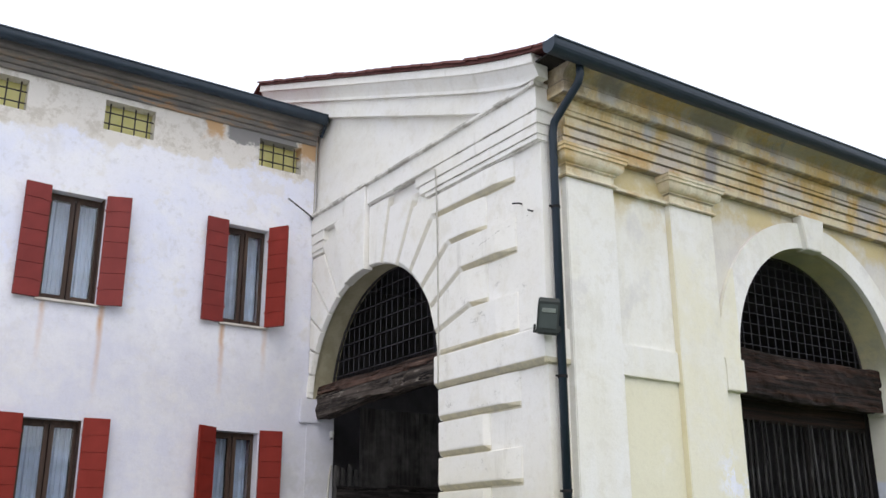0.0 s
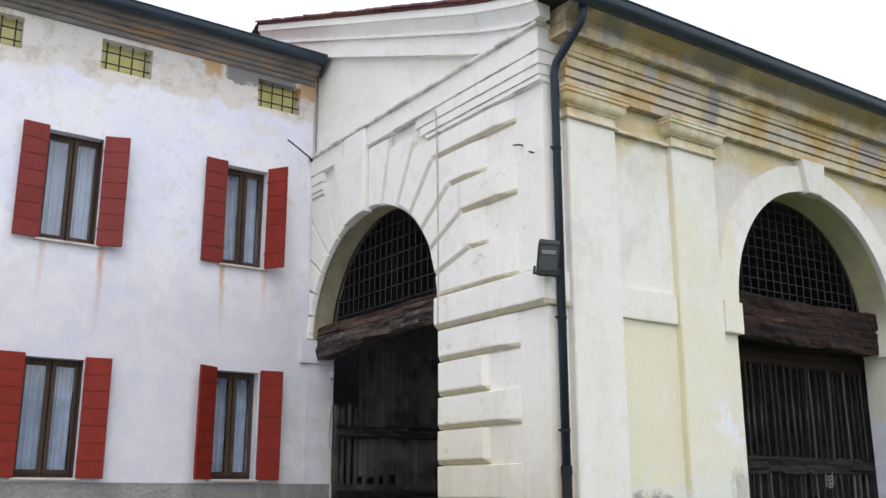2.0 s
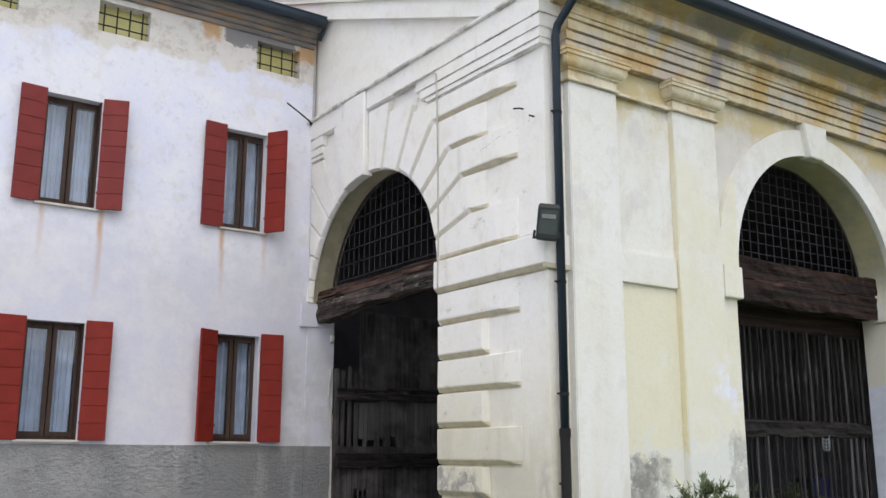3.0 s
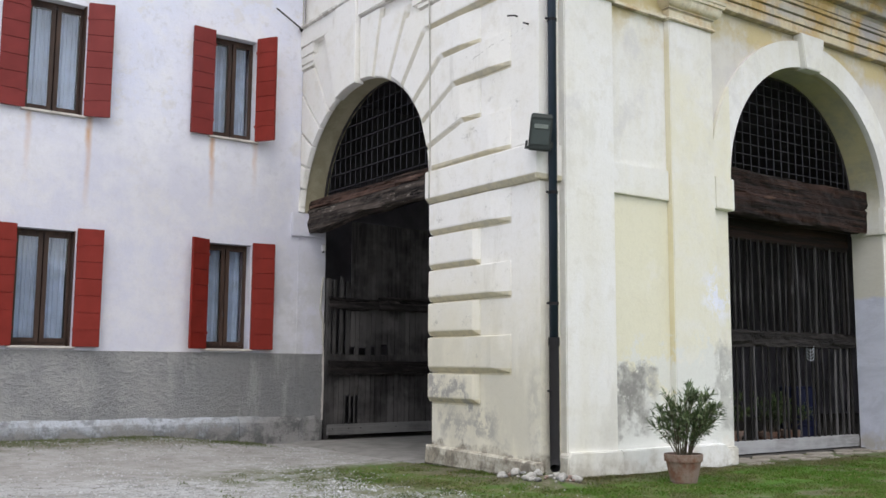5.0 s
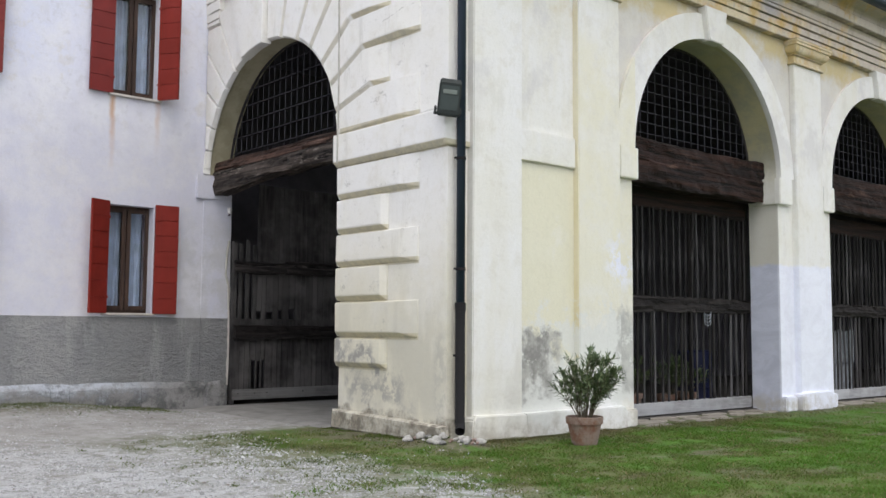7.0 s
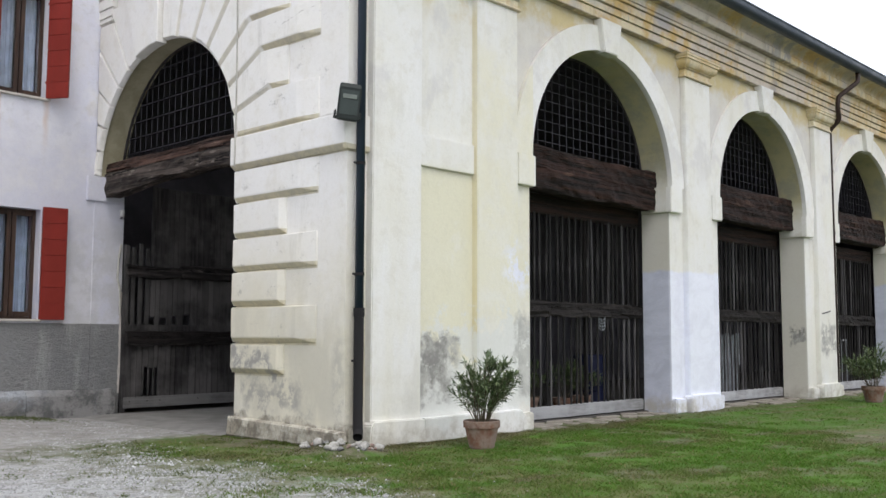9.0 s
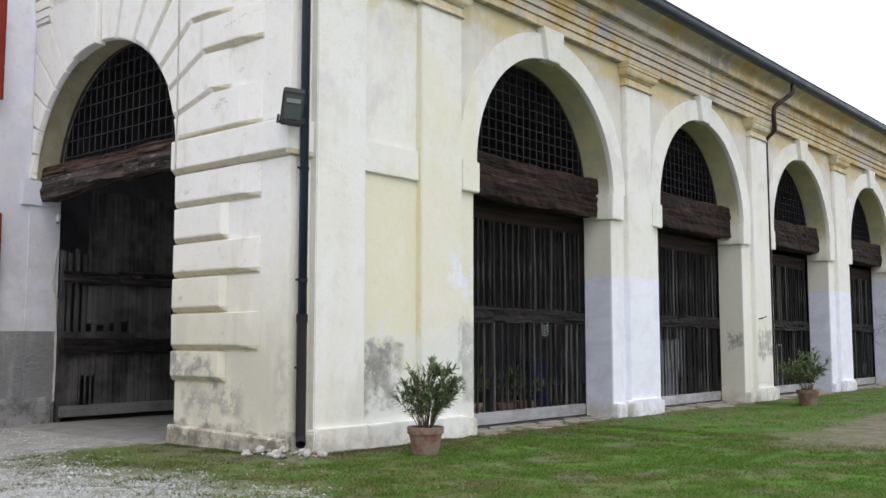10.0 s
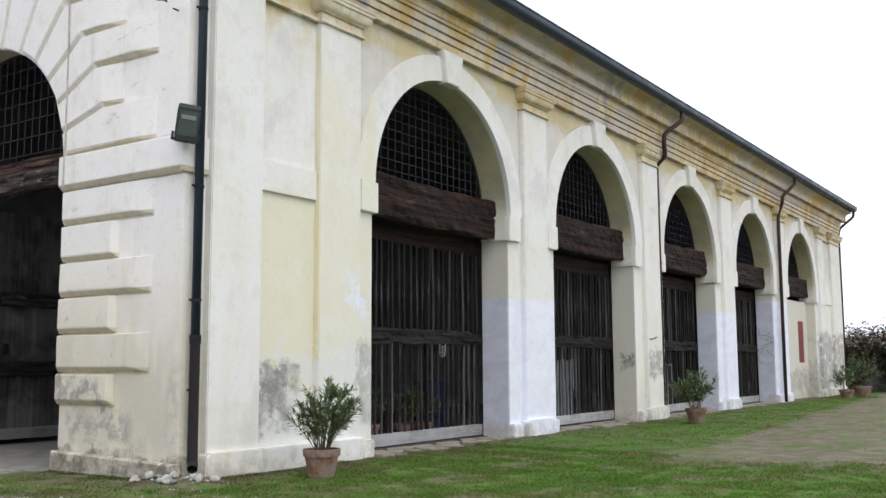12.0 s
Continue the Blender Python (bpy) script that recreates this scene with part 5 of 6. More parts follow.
tagged(Shape().box(HX0, HX0 + 0.4, HOUSE_Y + 0.42, 15, 0, 8.9).box(HX0, 0.0, 14.6, 15, 0, 11.5).part("wall_house_rear", HOUSE), "plain rear walls of the house", "wall", kind="structure")
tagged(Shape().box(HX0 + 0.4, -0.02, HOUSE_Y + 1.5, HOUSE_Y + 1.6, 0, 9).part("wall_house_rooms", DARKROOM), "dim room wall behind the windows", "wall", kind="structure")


def make_shutter(window, name, hinge_x, z0, z1, side, angle, mat):
    """One board shutter that hangs at hinge_x; side -1 opens to the left. angle: degrees off the wall."""
    w = 0.385
    a, b = sorted((side * 0.02, side * (w - 0.008)))
    sh = Shape().box(a, b, -0.028, -0.008, 0.01, z1 - z0 - 0.01).part(name, mat, window, "dull red board shutter")
    sh.matrix_basis = pose(hinge_x, -0.03, z0, 0, 0, side * -angle)
    n = 7
    step = (z1 - z0) / n
    for i in range(n):
        a, b = sorted((side * 0.012, side * w))
        b_ = Shape().box(a, b, -0.045, 0.0, i * step + 0.0015, (i + 1) * step - 0.0015)
        b_.part("board", mat, sh, bevel=0.006)
    for z in (0.25, z1 - z0 - 0.25):
        a, b = sorted((side * 0.0, side * 0.10))
        Shape().box(a, b, -0.052, -0.044, z - 0.018, z + 0.018).part("hinge", mat, sh)
    return sh


def window(cx, z0, z1, left, right, mats, W):
    win = base_of("window", cx, HOUSE_Y, 0)
    f0, f1 = 0.17, 0.22
    fr = Shape()
    fr.box(-W, -W + 0.025, f0, f1, z0, z1).box(W - 0.025, W, f0, f1, z0, z1)
    fr.box(-W + 0.025, W - 0.025, f0, f1, z1 - 0.05, z1).box(-W + 0.025, W - 0.025, f0, f1, z0, z0 + 0.045)
    fr.part("window_frame", FRAMEWOOD, win, "dark brown wooden frame", bevel=0.004)
    if cx < -2:
        Shape().box(W - 0.022, W - 0.002, 0.02, f0, z0, z1).part("lining", FRAMEWOOD, win)
    for s in (-1, 1):
        a, b = sorted((s * 0.008, s * (W - 0.028)))
        wa, wb = (0.032, 0.062) if s < 0 else (0.062, 0.032)
        c = Shape().box(a, a + wa, f0 - 0.015, f1 - 0.02, z0 + 0.047, z1 - 0.052).box(b - wb, b, f0 - 0.015, f1 - 0.02, z0 + 0.047, z1 - 0.052)
        c.box(a + wa, b - wb, f0 - 0.015, f1 - 0.02, z1 - 0.10, z1 - 0.052).box(a + wa, b - wb, f0 - 0.015, f1 - 0.02, z0 + 0.047, z0 + 0.115)
        casement = c.part("casement", FRAMEWOOD, win, bevel=0.004)
        pane = Shape().box(a + wa, b - wb, f0 + 0.002, f0 + 0.007, z0 + 0.115, z1 - 0.10).part("pane", GLASS, casement)
        pane.visible_shadow = False
        # net curtain with folds
        cu, n = Shape(), 40
        xs = [a + 0.03 + (b - a - 0.06) * i / n for i in range(n + 1)]
        off = [0.016 * math.sin(i * 0.55 + cx) + 0.006 * math.sin(i * 1.3) for i in range(n + 1)]
        for i in range(n):
            y0, y1 = f1 + 0.07 + off[i], f1 + 0.07 + off[i + 1]
            cu.add([(xs[i], y0, z0 + 0.06), (xs[i + 1], y1, z0 + 0.06), (xs[i + 1], y1, z1 - 0.09), (xs[i], y0, z1 - 0.09)], [(0, 1, 2, 3)])
        cu.part("curtain", CURTAIN, win, "white net curtain in soft folds", smooth=True)
    Shape().box(-W - 0.06, W + 0.05, -0.07, f0, z0 - 0.035, z0).part("window_sill", SILL, win, "thin pale stone sill", bevel=0.006)
    make_shutter(win, "shutter", -W, z0 - 0.01, z1 + 0.04, -1, left, mats[0])
    make_shutter(win, "shutter", W, z0 - 0.01, z1 + 0.04, 1, right, mats[1])
    return tagged(win, "brown casement window with open dull red board shutters", "window", group="shuttered house windows")


# the shutter turned outwards takes the brighter red: its light put into the colour
window(COLS[0], 4.93, 6.63, 4, 57, (REDPAINT, REDBRIGHT), HALF[0])
window(COLS[0], 1.52, 3.20, 28, 8, (REDBRIGHT, REDBRIGHT), HALF[0])
window(COLS[1], 4.93, 6.63, 5, 20, (REDPAINT, REDPAINT), HALF[1])
window(COLS[1], 1.52, 3.20, 5, 6, (REDBRIGHT, REDBRIGHT), HALF[1])
for c in COLS[2:]:
    window(c, 4.93, 6.63, 5, 6, (REDPAINT, REDPAINT), HALF[1])
    window(c, 1.52, 3.20, 5, 6, (REDPAINT, REDPAINT), HALF[1])

for cx in ATTIC:
    at = base_of("attic_window", cx, HOUSE_Y, 0)
    Shape().box(-0.405, 0.405, 0.22, 0.24, 7.80, 8.31).part("pane", YELLOW, at, "dull yellow translucent pane")
    for i in range(4):
        x = -0.405 + 0.81 * (i + 0.55) / 4
        Shape().tube([(x, 0.12, 7.80), (x, 0.12, 8.31)], 0.012, 6).part("bar", IRON, at)
    for z in (7.95, 8.14):
        Shape().tube([(-0.405, 0.10, z), (0.405, 0.10, z)], 0.012, 6).part("bar", IRON, at)
    tagged(at, "small barred attic window with yellow panes", "window", group="attic windows")

tie = base_of("iron_stay", 0, 0, 0)
Shape().tube([(-0.62, 6.02, 7.22), (-0.36, 6.08, 7.12), (-0.10, 6.15, 7.02)], 0.014, 8).part("rod", IRON, tie, smooth=True)
Shape().tube([(-0.10, 6.15, 7.02), (-0.05, 6.20, 7.0)], 0.03, 8).part("socket", IRON, tie)
tagged(tie, "bent rusty iron stay on the house wall", "iron bar")
Shape().tube([(-0.03, HOUSE_Y - 0.02, 8.55), (-0.035, HOUSE_Y - 0.02, 7.1)], 0.012, 6).part("corner_cable", CABLE, house_wall, "thin pale cable")
insul = base_of("insulator", 0.44, HOUSE_Y - 0.06, 3.2)
Shape().lathe([(0.0, 0.12), (0.035, 0.11), (0.045, 0.07), (0.03, 0.05), (0.04, 0.03), (0.03, 0.0), (0.0, 0.0)], sides=12).part("bell", WHITE, insul, smooth=True)
Shape().tube([(0, 0.06, -0.02), (0, 0, -0.02), (0, 0, 0.02)], 0.01, 6).part("pin", IRON, insul)
tagged(insul, "small white porcelain insulator on the jamb", "insulator")
Shape().tube([(0.46, HOUSE_Y - 0.03, 2.75), (0.42, HOUSE_Y - 0.05, 2.55), (0.40, HOUSE_Y - 0.05, 2.2), (0.46, HOUSE_Y - 0.04, 2.0), (0.47, HOUSE_Y - 0.04, 1.6)], 0.018, 8).part("jamb_pipe", CABLE, house_wall, "grey bent conduit")


# ---- beams, grilles and gates of the arches ----
def old_beam(length, y0, y1, z0, z1, along="X", sag=0.03, seed=0.0, belly=0.0, taper=0.0):
    """A rough squared timber along its first axis, waney at the edges; belly raises the middle of its underside."""
    s, n = Shape(), 70
    outline_ = [(-1, -0.82), (-0.86, -1), (-0.3, -1), (0.3, -1), (0.86, -1), (1, -0.82), (1, -0.25), (1, 0.3), (1, 0.84), (0.85, 1), (0.3, 1), (-0.3, 1), (-0.85, 1), (-1, 0.84), (-1, 0.3), (-1, -0.25)]
    ring = len(outline_)
    for i in range(n + 1):
        t = i / n
        u = t * length + (0.05 * noise.noise((seed, t * 3, 7.7)) if i in (0, n) else 0)
        for k, (p, q) in enumerate(outline_):
            w = 0.016 * noise.noise((u * 1.3 + seed, k * 0.9, 2.2)) + 0.022 * noise.noise((u * 2.2 + seed, k * 2.3, 5.5)) + 0.014 * noise.noise((u * 7.0 + seed, k * 1.7, 1.5))
            yy = (y0 + y1) / 2 + (y1 - y0) / 2 * p + w * 1.6
            zz = (z0 + z1) / 2 + (z1 - z0) / 2 * q - sag * math.sin(math.pi * t)
            zz += (0.05 if along == "Y" else 0.025) * noise.noise((u * 0.8 + seed, 9.0, 0.5 * k)) * (1.0 if q < 0 else 0.4) + w
            if q < -0.5:
                zz += belly * math.sin(math.pi * t) ** 2 + taper * (1 - t)
            s.v.append((u, yy, zz) if along == "X" else (yy, u, zz))
    for i in range(n):
        for k in range(ring):
            j = (k + 1) % ring
            s.f.append((i * ring + k, i * ring + j, (i + 1) * ring + j, (i + 1) * ring + k))
    s.f.append(tuple(range(ring)))
    s.f.append(tuple(n * ring + k for k in range(ring)))
    return s


def lunette(r, spacing_x, spacing_z, low, name, tilt_label):
    """Crossed iron bars that fill a half-circle of radius r above the height low; bars one by one."""
    gr = base_of(name)
    x = -r + spacing_x * 0.6
    while x < r:
        h = math.sqrt(max(r * r - x * x, 0.0))
        if h > low + 0.05:
            Shape().tube([(x, 0, low), (x, 0, h)], 0.007, 6).part("bar", GRILLE_IRON, gr)
        x += spacing_x
    z = low + spacing_z * 0.5
    while z < r - 0.03:
        w = math.sqrt(r * r - z * z)
        Shape().tube([(-w, 0.018, z), (w, 0.018, z)], 0.007, 6).part("bar", GRILLE_IRON, gr)
        z += spacing_z
    rim = [(p[0], 0, p[1]) for p in arc(0, 0, r - 0.012, -86, 86, 30)]
    Shape().tube(rim, 0.02, 6).part("rim", IRON, gr)
    return tagged(gr, tilt_label, "grille", group="arch grilles")


grille = lunette(ARCH_R - 0.01, 0.185, 0.163, 0.2, "lunette_grille", "dark iron lattice grille filling the arch head")
grille.matrix_basis = pose(ARCHES[0], 0.612, SPRING)
for cx in ARCHES[1:]:
    copy_thing(grille, pose(cx, 0.612, SPRING))

for i, cx in enumerate(ARCHES):
    bm_ = base_of("lintel_beam", cx - ARCH_R, 0, (0.0, 0.09, 0.13, 0.13, 0.13)[i])
    old_beam(2 * ARCH_R - 0.02, 0.33, 0.60, 3.80, 4.14, seed=i * 7.3).part("upper_timber", BEAMWOOD, bm_)
    old_beam(2 * ARCH_R - 0.02, 0.31, 0.60, 3.46, 3.82, sag=0.02, seed=i * 5.1 + 40).part("lower_timber", BEAMWOOD, bm_)
    bm_.location.x += 0.01
    tagged(bm_, "heavy dark brown split timber lintel across the arch", "beam", group="lintel beams")


def slat_gate(seed, label):
    """Two rows of uneven upright slats between rails, closing an arch below its beam."""
    rnd = random.Random(seed)
    gt = base_of("slat_gate")
    w = 2 * ARCH_R
    Shape().box(0.03, w - 0.03, -0.01, 0.06, 3.17, 3.48).part("top_rail", BEAMWOOD, gt, bevel=0.01, wear=0.008)
    old_beam(w, -0.05, 0.05, 1.60, 1.82, sag=0.0, seed=seed * 3.7).part("middle_rail", RAILOLD, gt, "weathered dark middle rail")
    Shape().box(0.0, w, -0.05, 0.07, 0.045, 0.225).part("bottom_board", GREYWOOD, gt, "bleached grey bottom board", bevel=0.01, wear=0.01)
    n = 25
    for a, b in ((0.2, 1.63), (1.78, 3.2)):
        for i in range(n):
            x = w * (i + 0.5) / n + rnd.uniform(-0.028, 0.028)
            t = rnd.choice((0.008, 0.010, 0.012, 0.013, 0.016, 0.020))
            lean, k = rnd.uniform(-0.03, 0.03), rnd.uniform(0, 40)
            d = rnd.uniform(0.010, 0.016)
            p = Shape()
            rows = 7
            for q in range(rows):
                f = q / (rows - 1)
                c = x + lean * f + 0.014 * noise.noise((k, f * 2.2, 1.0))
                h = t * (1 + 0.5 * noise.noise((k, f * 3.1, 8.0)))
                p.v += [(c - h, -d, a + (b - a) * f), (c + h, -d, a + (b - a) * f), (c + h, d, a + (b - a) * f), (c - h, d, a + (b - a) * f)]
            for q in range(rows - 1):
                p.f += [(q * 4 + j, q * 4 + (j + 1) % 4, q * 4 + 4 + (j + 1) % 4, q * 4 + 4 + j) for j in range(4)]
            p.f += [(3, 2, 1, 0), tuple(4 * rows - 4 + j for j in range(4))]
            p.part("slat", GATEWOOD, gt)
    for x in (0.035, w / 2 + 0.35, w - 0.035):
        Shape().box(x - 0.035, x + 0.035, 0.022, 0.075, 0.05, 3.3).part("stile", RAILWOOD, gt, bevel=0.008)
    return tagged(gt, label, "gate", group="slatted arch gates")


for i, cx in enumerate(ARCHES[:4]):
    gate = slat_gate(3 + i, "weathered wooden gate of upright slats, closed under an arch")
    gate.matrix_basis = pose(cx - ARCH_R, 0.70, 0)

infill = tagged(sheet(quad_wall(ARCHES[4] - ARCH_R, ARCHES[4] + ARCH_R, 0.0, 3.42, 0.42, 0.68, [(28.2, 29.0, 1.25, 2.72)]), "wall_infill", ARCADE), "plastered infill wall closing the last arch", "wall", kind="structure")
rw = base_of("red_window", 28.6, 0.45, 0)
Shape().box(-0.397, 0.397, 0.0, 0.04, 1.25, 2.72).part("red_panel", REDPAINT, rw, bevel=0.006)
for z in (1.6, 2.0, 2.4):
    Shape().box(-0.38, 0.38, -0.012, 0.0, z - 0.03, z + 0.03).part("batten", REDPAINT, rw)
tagged(rw, "closed red wooden shutter in the infill wall", "shutter")
rnd = random.Random(17)
for cx in ARCHES[:4]:
    th = base_of("threshold", cx - ARCH_R, 0, 0)
    for row in range(3):
        x = 0.02 + rnd.uniform(0, 0.2)
        while x < 2 * ARCH_R - 0.25:
            w = rnd.uniform(0.25, 0.75)
            x1 = min(x + w, 2 * ARCH_R - 0.03)
            y0, y1 = 0.62 - 0.27 * (row + 1), 0.62 - 0.27 * row - 0.03
            if row < 2 or rnd.random() < 0.55:
                cx_, cy_ = (x + x1) / 2, (y0 + y1) / 2
                pts = [(cx_ + (x1 - x) / 2 * math.cos(t) * rnd.uniform(0.85, 1.1), cy_ + (y1 - y0) / 2 * math.sin(t) * rnd.uniform(0.85, 1.15)) for t in [math.pi / 4 + i * math.pi / 4 * rnd.uniform(0.97, 1.03) for i in range(8)]]
                Shape().prism(pts, "Z", rnd.uniform(0.008, 0.03), -0.04, 0.008).part("flagstone", STEP, th)
            x = x1 + rnd.uniform(0.0, 0.12)
    tagged(th, "worn uneven flagstones before the gate", "threshold", group="thresholds")

# wheat-ear ornament on the first gate
ear = base_of("wheat_ear_sign", 6.01, 0.632, 1.41)
Shape().tube([(0, 0, -0.04), (0, 0, 0.16)], 0.004, 6).part("stalk", PALEBOARD, ear)
for i in range(4):
    for s in (-1, 1):
        z = -0.02 + 0.052 * i
        blade = [(s * 0.006, 0, z), (s * 0.05, 0, z + 0.012), (s * 0.085, 0, z + 0.04), (s * 0.10, 0, z + 0.082)]
        Shape().tube(blade, [0.003, 0.006, 0.005, 0.002], 6).part("grain", PALEBOARD, ear)
tagged(ear, "small pale grey wheat-ear ornament fixed to the gate", "ornament")

# the great arch of the end wall
g0 = lunette(CR - 0.01, 0.17, 0.25, 0.32, "lunette_grille", "dark iron lattice grille in the great arch head")
g0.matrix_basis = pose(0.44, CY, CZ, 0, 0, 90)
bm_ = base_of("lintel_beam", 0, CY - CR, 0)
old_beam(2 * CR - 0.02, 0.17, 0.42, 3.88, 4.04, "Y", 0.0, 11.0).part("upper_timber", BEAMRED, bm_)
old_beam(2 * CR - 0.02, 0.13, 0.42, 3.50, 3.88, "Y", 0.0, 23.0, 0.07, 0.17).part("lower_timber", BEAMGREY, bm_)
bm_.location.y += 0.01
tagged(bm_, "cracked grey timber lintel across the great arch", "beam")

# open door leaf that swings inwards
leaf = base_of("barn_door", 0.53, 6.13, 0.0, 2.7)
rnd = random.Random(8)
L = 2.42
Shape().box(0.0, L, -0.055, -0.018, 0.115, 0.29).part("bottom_board", DOORBOARD, leaf, "greyed bottom board", bevel=0.008, wear=0.012)
for x in (0.10, 0.42, 0.66, 1.4):
    Shape().tube([(x, -0.062, 0.215), (x, -0.05, 0.215)], 0.012, 6).part("nail", IRON, leaf)
old_beam(L, -0.10, -0.022, 1.125, 1.345, sag=0.0, seed=3.0).part("middle_rail", RAILOLD, leaf, "dark heavy rail")
Shape().box(0.0, L, -0.045, -0.021, 1.352, 1.46).part("ledge_board", DOORWOOD, leaf, bevel=0.006, wear=0.012)
old_beam(1.05, -0.085, -0.022, 2.25, 2.43, sag=0.03, seed=14.0).part("top_rail", DOORRAIL, leaf, "split old rail")
old_beam(L - 1.0, -0.095, -0.022, 2.24, 2.46, sag=-0.01, seed=29.0).part("top_rail", DOORRAIL, leaf).location.x = 1.0
for i in range(3):
    x0 = 0.09 + 0.135 * i
    Shape().box(x0, x0 + 0.068, -0.02, 0.012, 1.36, 2.74 + rnd.uniform(-0.05, 0.05)).part("plank", DOORWOOD, leaf, bevel=0.004, wear=0.012)
x, i = 0.0, 0
while x < L - 0.05:
    w = rnd.uniform(0.085, 0.15)
    x1 = min(x + w, L)
    back = rnd.uniform(-0.004, 0.006)
    broken = 0.30 < (x + x1) / 2 < 0.66
    if broken:
        Shape().box(x + 0.004, x1 - 0.004, -0.02 + back, 0.012, 0.76 + rnd.uniform(-0.02, 0.03), 1.2).part("plank", DOORWOOD, leaf, bevel=0.003, wear=0.008)
        Shape().box(x + 0.004, x + 0.3 * w, -0.02 + back, 0.012, 0.12, 0.76).part("plank", DOORWOOD, leaf, bevel=0.003, wear=0.008)
    else:
        Shape().box(x + 0.004, x1 - 0.004, -0.02 + back, 0.012, 0.12, 1.2).part("plank", DOORWOOD, leaf, bevel=0.003, wear=0.008)
    if x > 0.40:
        low = 1.36 if x > 1.30 or i % 2 else 1.46 + rnd.uniform(0.10, 0.22)
        Shape().box(x + 0.003, x1 - 0.003, -0.02 + back, 0.012, low, 3.75).part("plank", DOORWOOD, leaf, bevel=0.003, wear=0.008)
    x, i = x1, i + 1
Shape().box(-0.03, 0.05, -0.02, 0.05, 0.05, 2.75).part("hinge_post", DOORWOOD, leaf, bevel=0.01, wear=0.012)
tagged(leaf, "old grey plank barn door standing open inwards", "door")
tagged(Shape().prism([(-0.16, -0.03), (3.05, -0.03), (3.05, 0.036), (0.10, 0.036), (-0.16, 0.003)], "Y", 2.32, 6.12).part("threshold", PAVING), "pale worn cement paving under the great arch", "threshold")

# ---- floodlight at the corner ----
fl = base_of("floodlight", -0.145, -0.085, 3.735, -36)
fl.scale = (1.05, 1.05, 1.28)
fl.rotation_euler[1] += 0.10
Shape().prism([(-0.04, 0.0), (0.08, 0.015), (0.08, 0.33), (-0.085, 0.33), (-0.10, 0.28)], "X", -0.115, 0.115).part("housing", LAMPBODY, fl, bevel=0.01)
front = Shape().prism([(-0.048, 0.005), (-0.108, 0.28), (-0.122, 0.28), (-0.062, 0.005)], "X", -0.122, 0.122)
front = front.part("front_frame", LAMPBODY, fl, bevel=0.005)
Shape().prism([(-0.068, 0.045), (-0.116, 0.26), (-0.126, 0.26), (-0.078, 0.045)], "X", -0.098, 0.098).part("lens", LAMPGLASS, front, "grey-green lamp glass")
Shape().prism([(-0.105, 0.185), (-0.114, 0.222), (-0.129, 0.222), (-0.120, 0.185)], "X", -0.075, 0.075).part("tube", LAMPPALE, front)
for s in (-1, 1):
    a, b = sorted((s * 0.124, s * 0.15))
    Shape().box(a, b, -0.02, 0.03, 0.03, 0.09).part("knob", LAMPBODY, fl, bevel=0.006)
    a, b = sorted((s * 0.128, s * 0.145))
    Shape().box(a, b, 0.0, 0.17, 0.045, 0.07).part("bracket_arm", LAMPBODY, fl)
Shape().box(-0.145, 0.145, 0.17, 0.185, 0.045, 0.07).part("bracket", LAMPBODY, fl)
tagged(fl, "dark green floodlight clamped beside the downpipe", "floodlight")


# ---- potted plants ----
def leafy(shape, base, d, length, width):
    """One lance-shaped leaf from base along d, folded a little on its rib."""
    d = Vector(d).normalized()
    side = d.cross(Vector((0, 0, 1)))
    side = side.normalized() if side.length > 0.05 else Vector((1, 0, 0))
    up = side.cross(d)
    b = Vector(base)
    mid, tip = b + d * length * 0.5 - up * length * 0.02, b + d * length - up * length * 0.10
    shape.add([b, mid + side * width / 2 + up * width * 0.2, tip, mid - side * width / 2 + up * width * 0.2, mid], [(0, 1, 4), (1, 2, 4), (2, 3, 4), (3, 0, 4)])


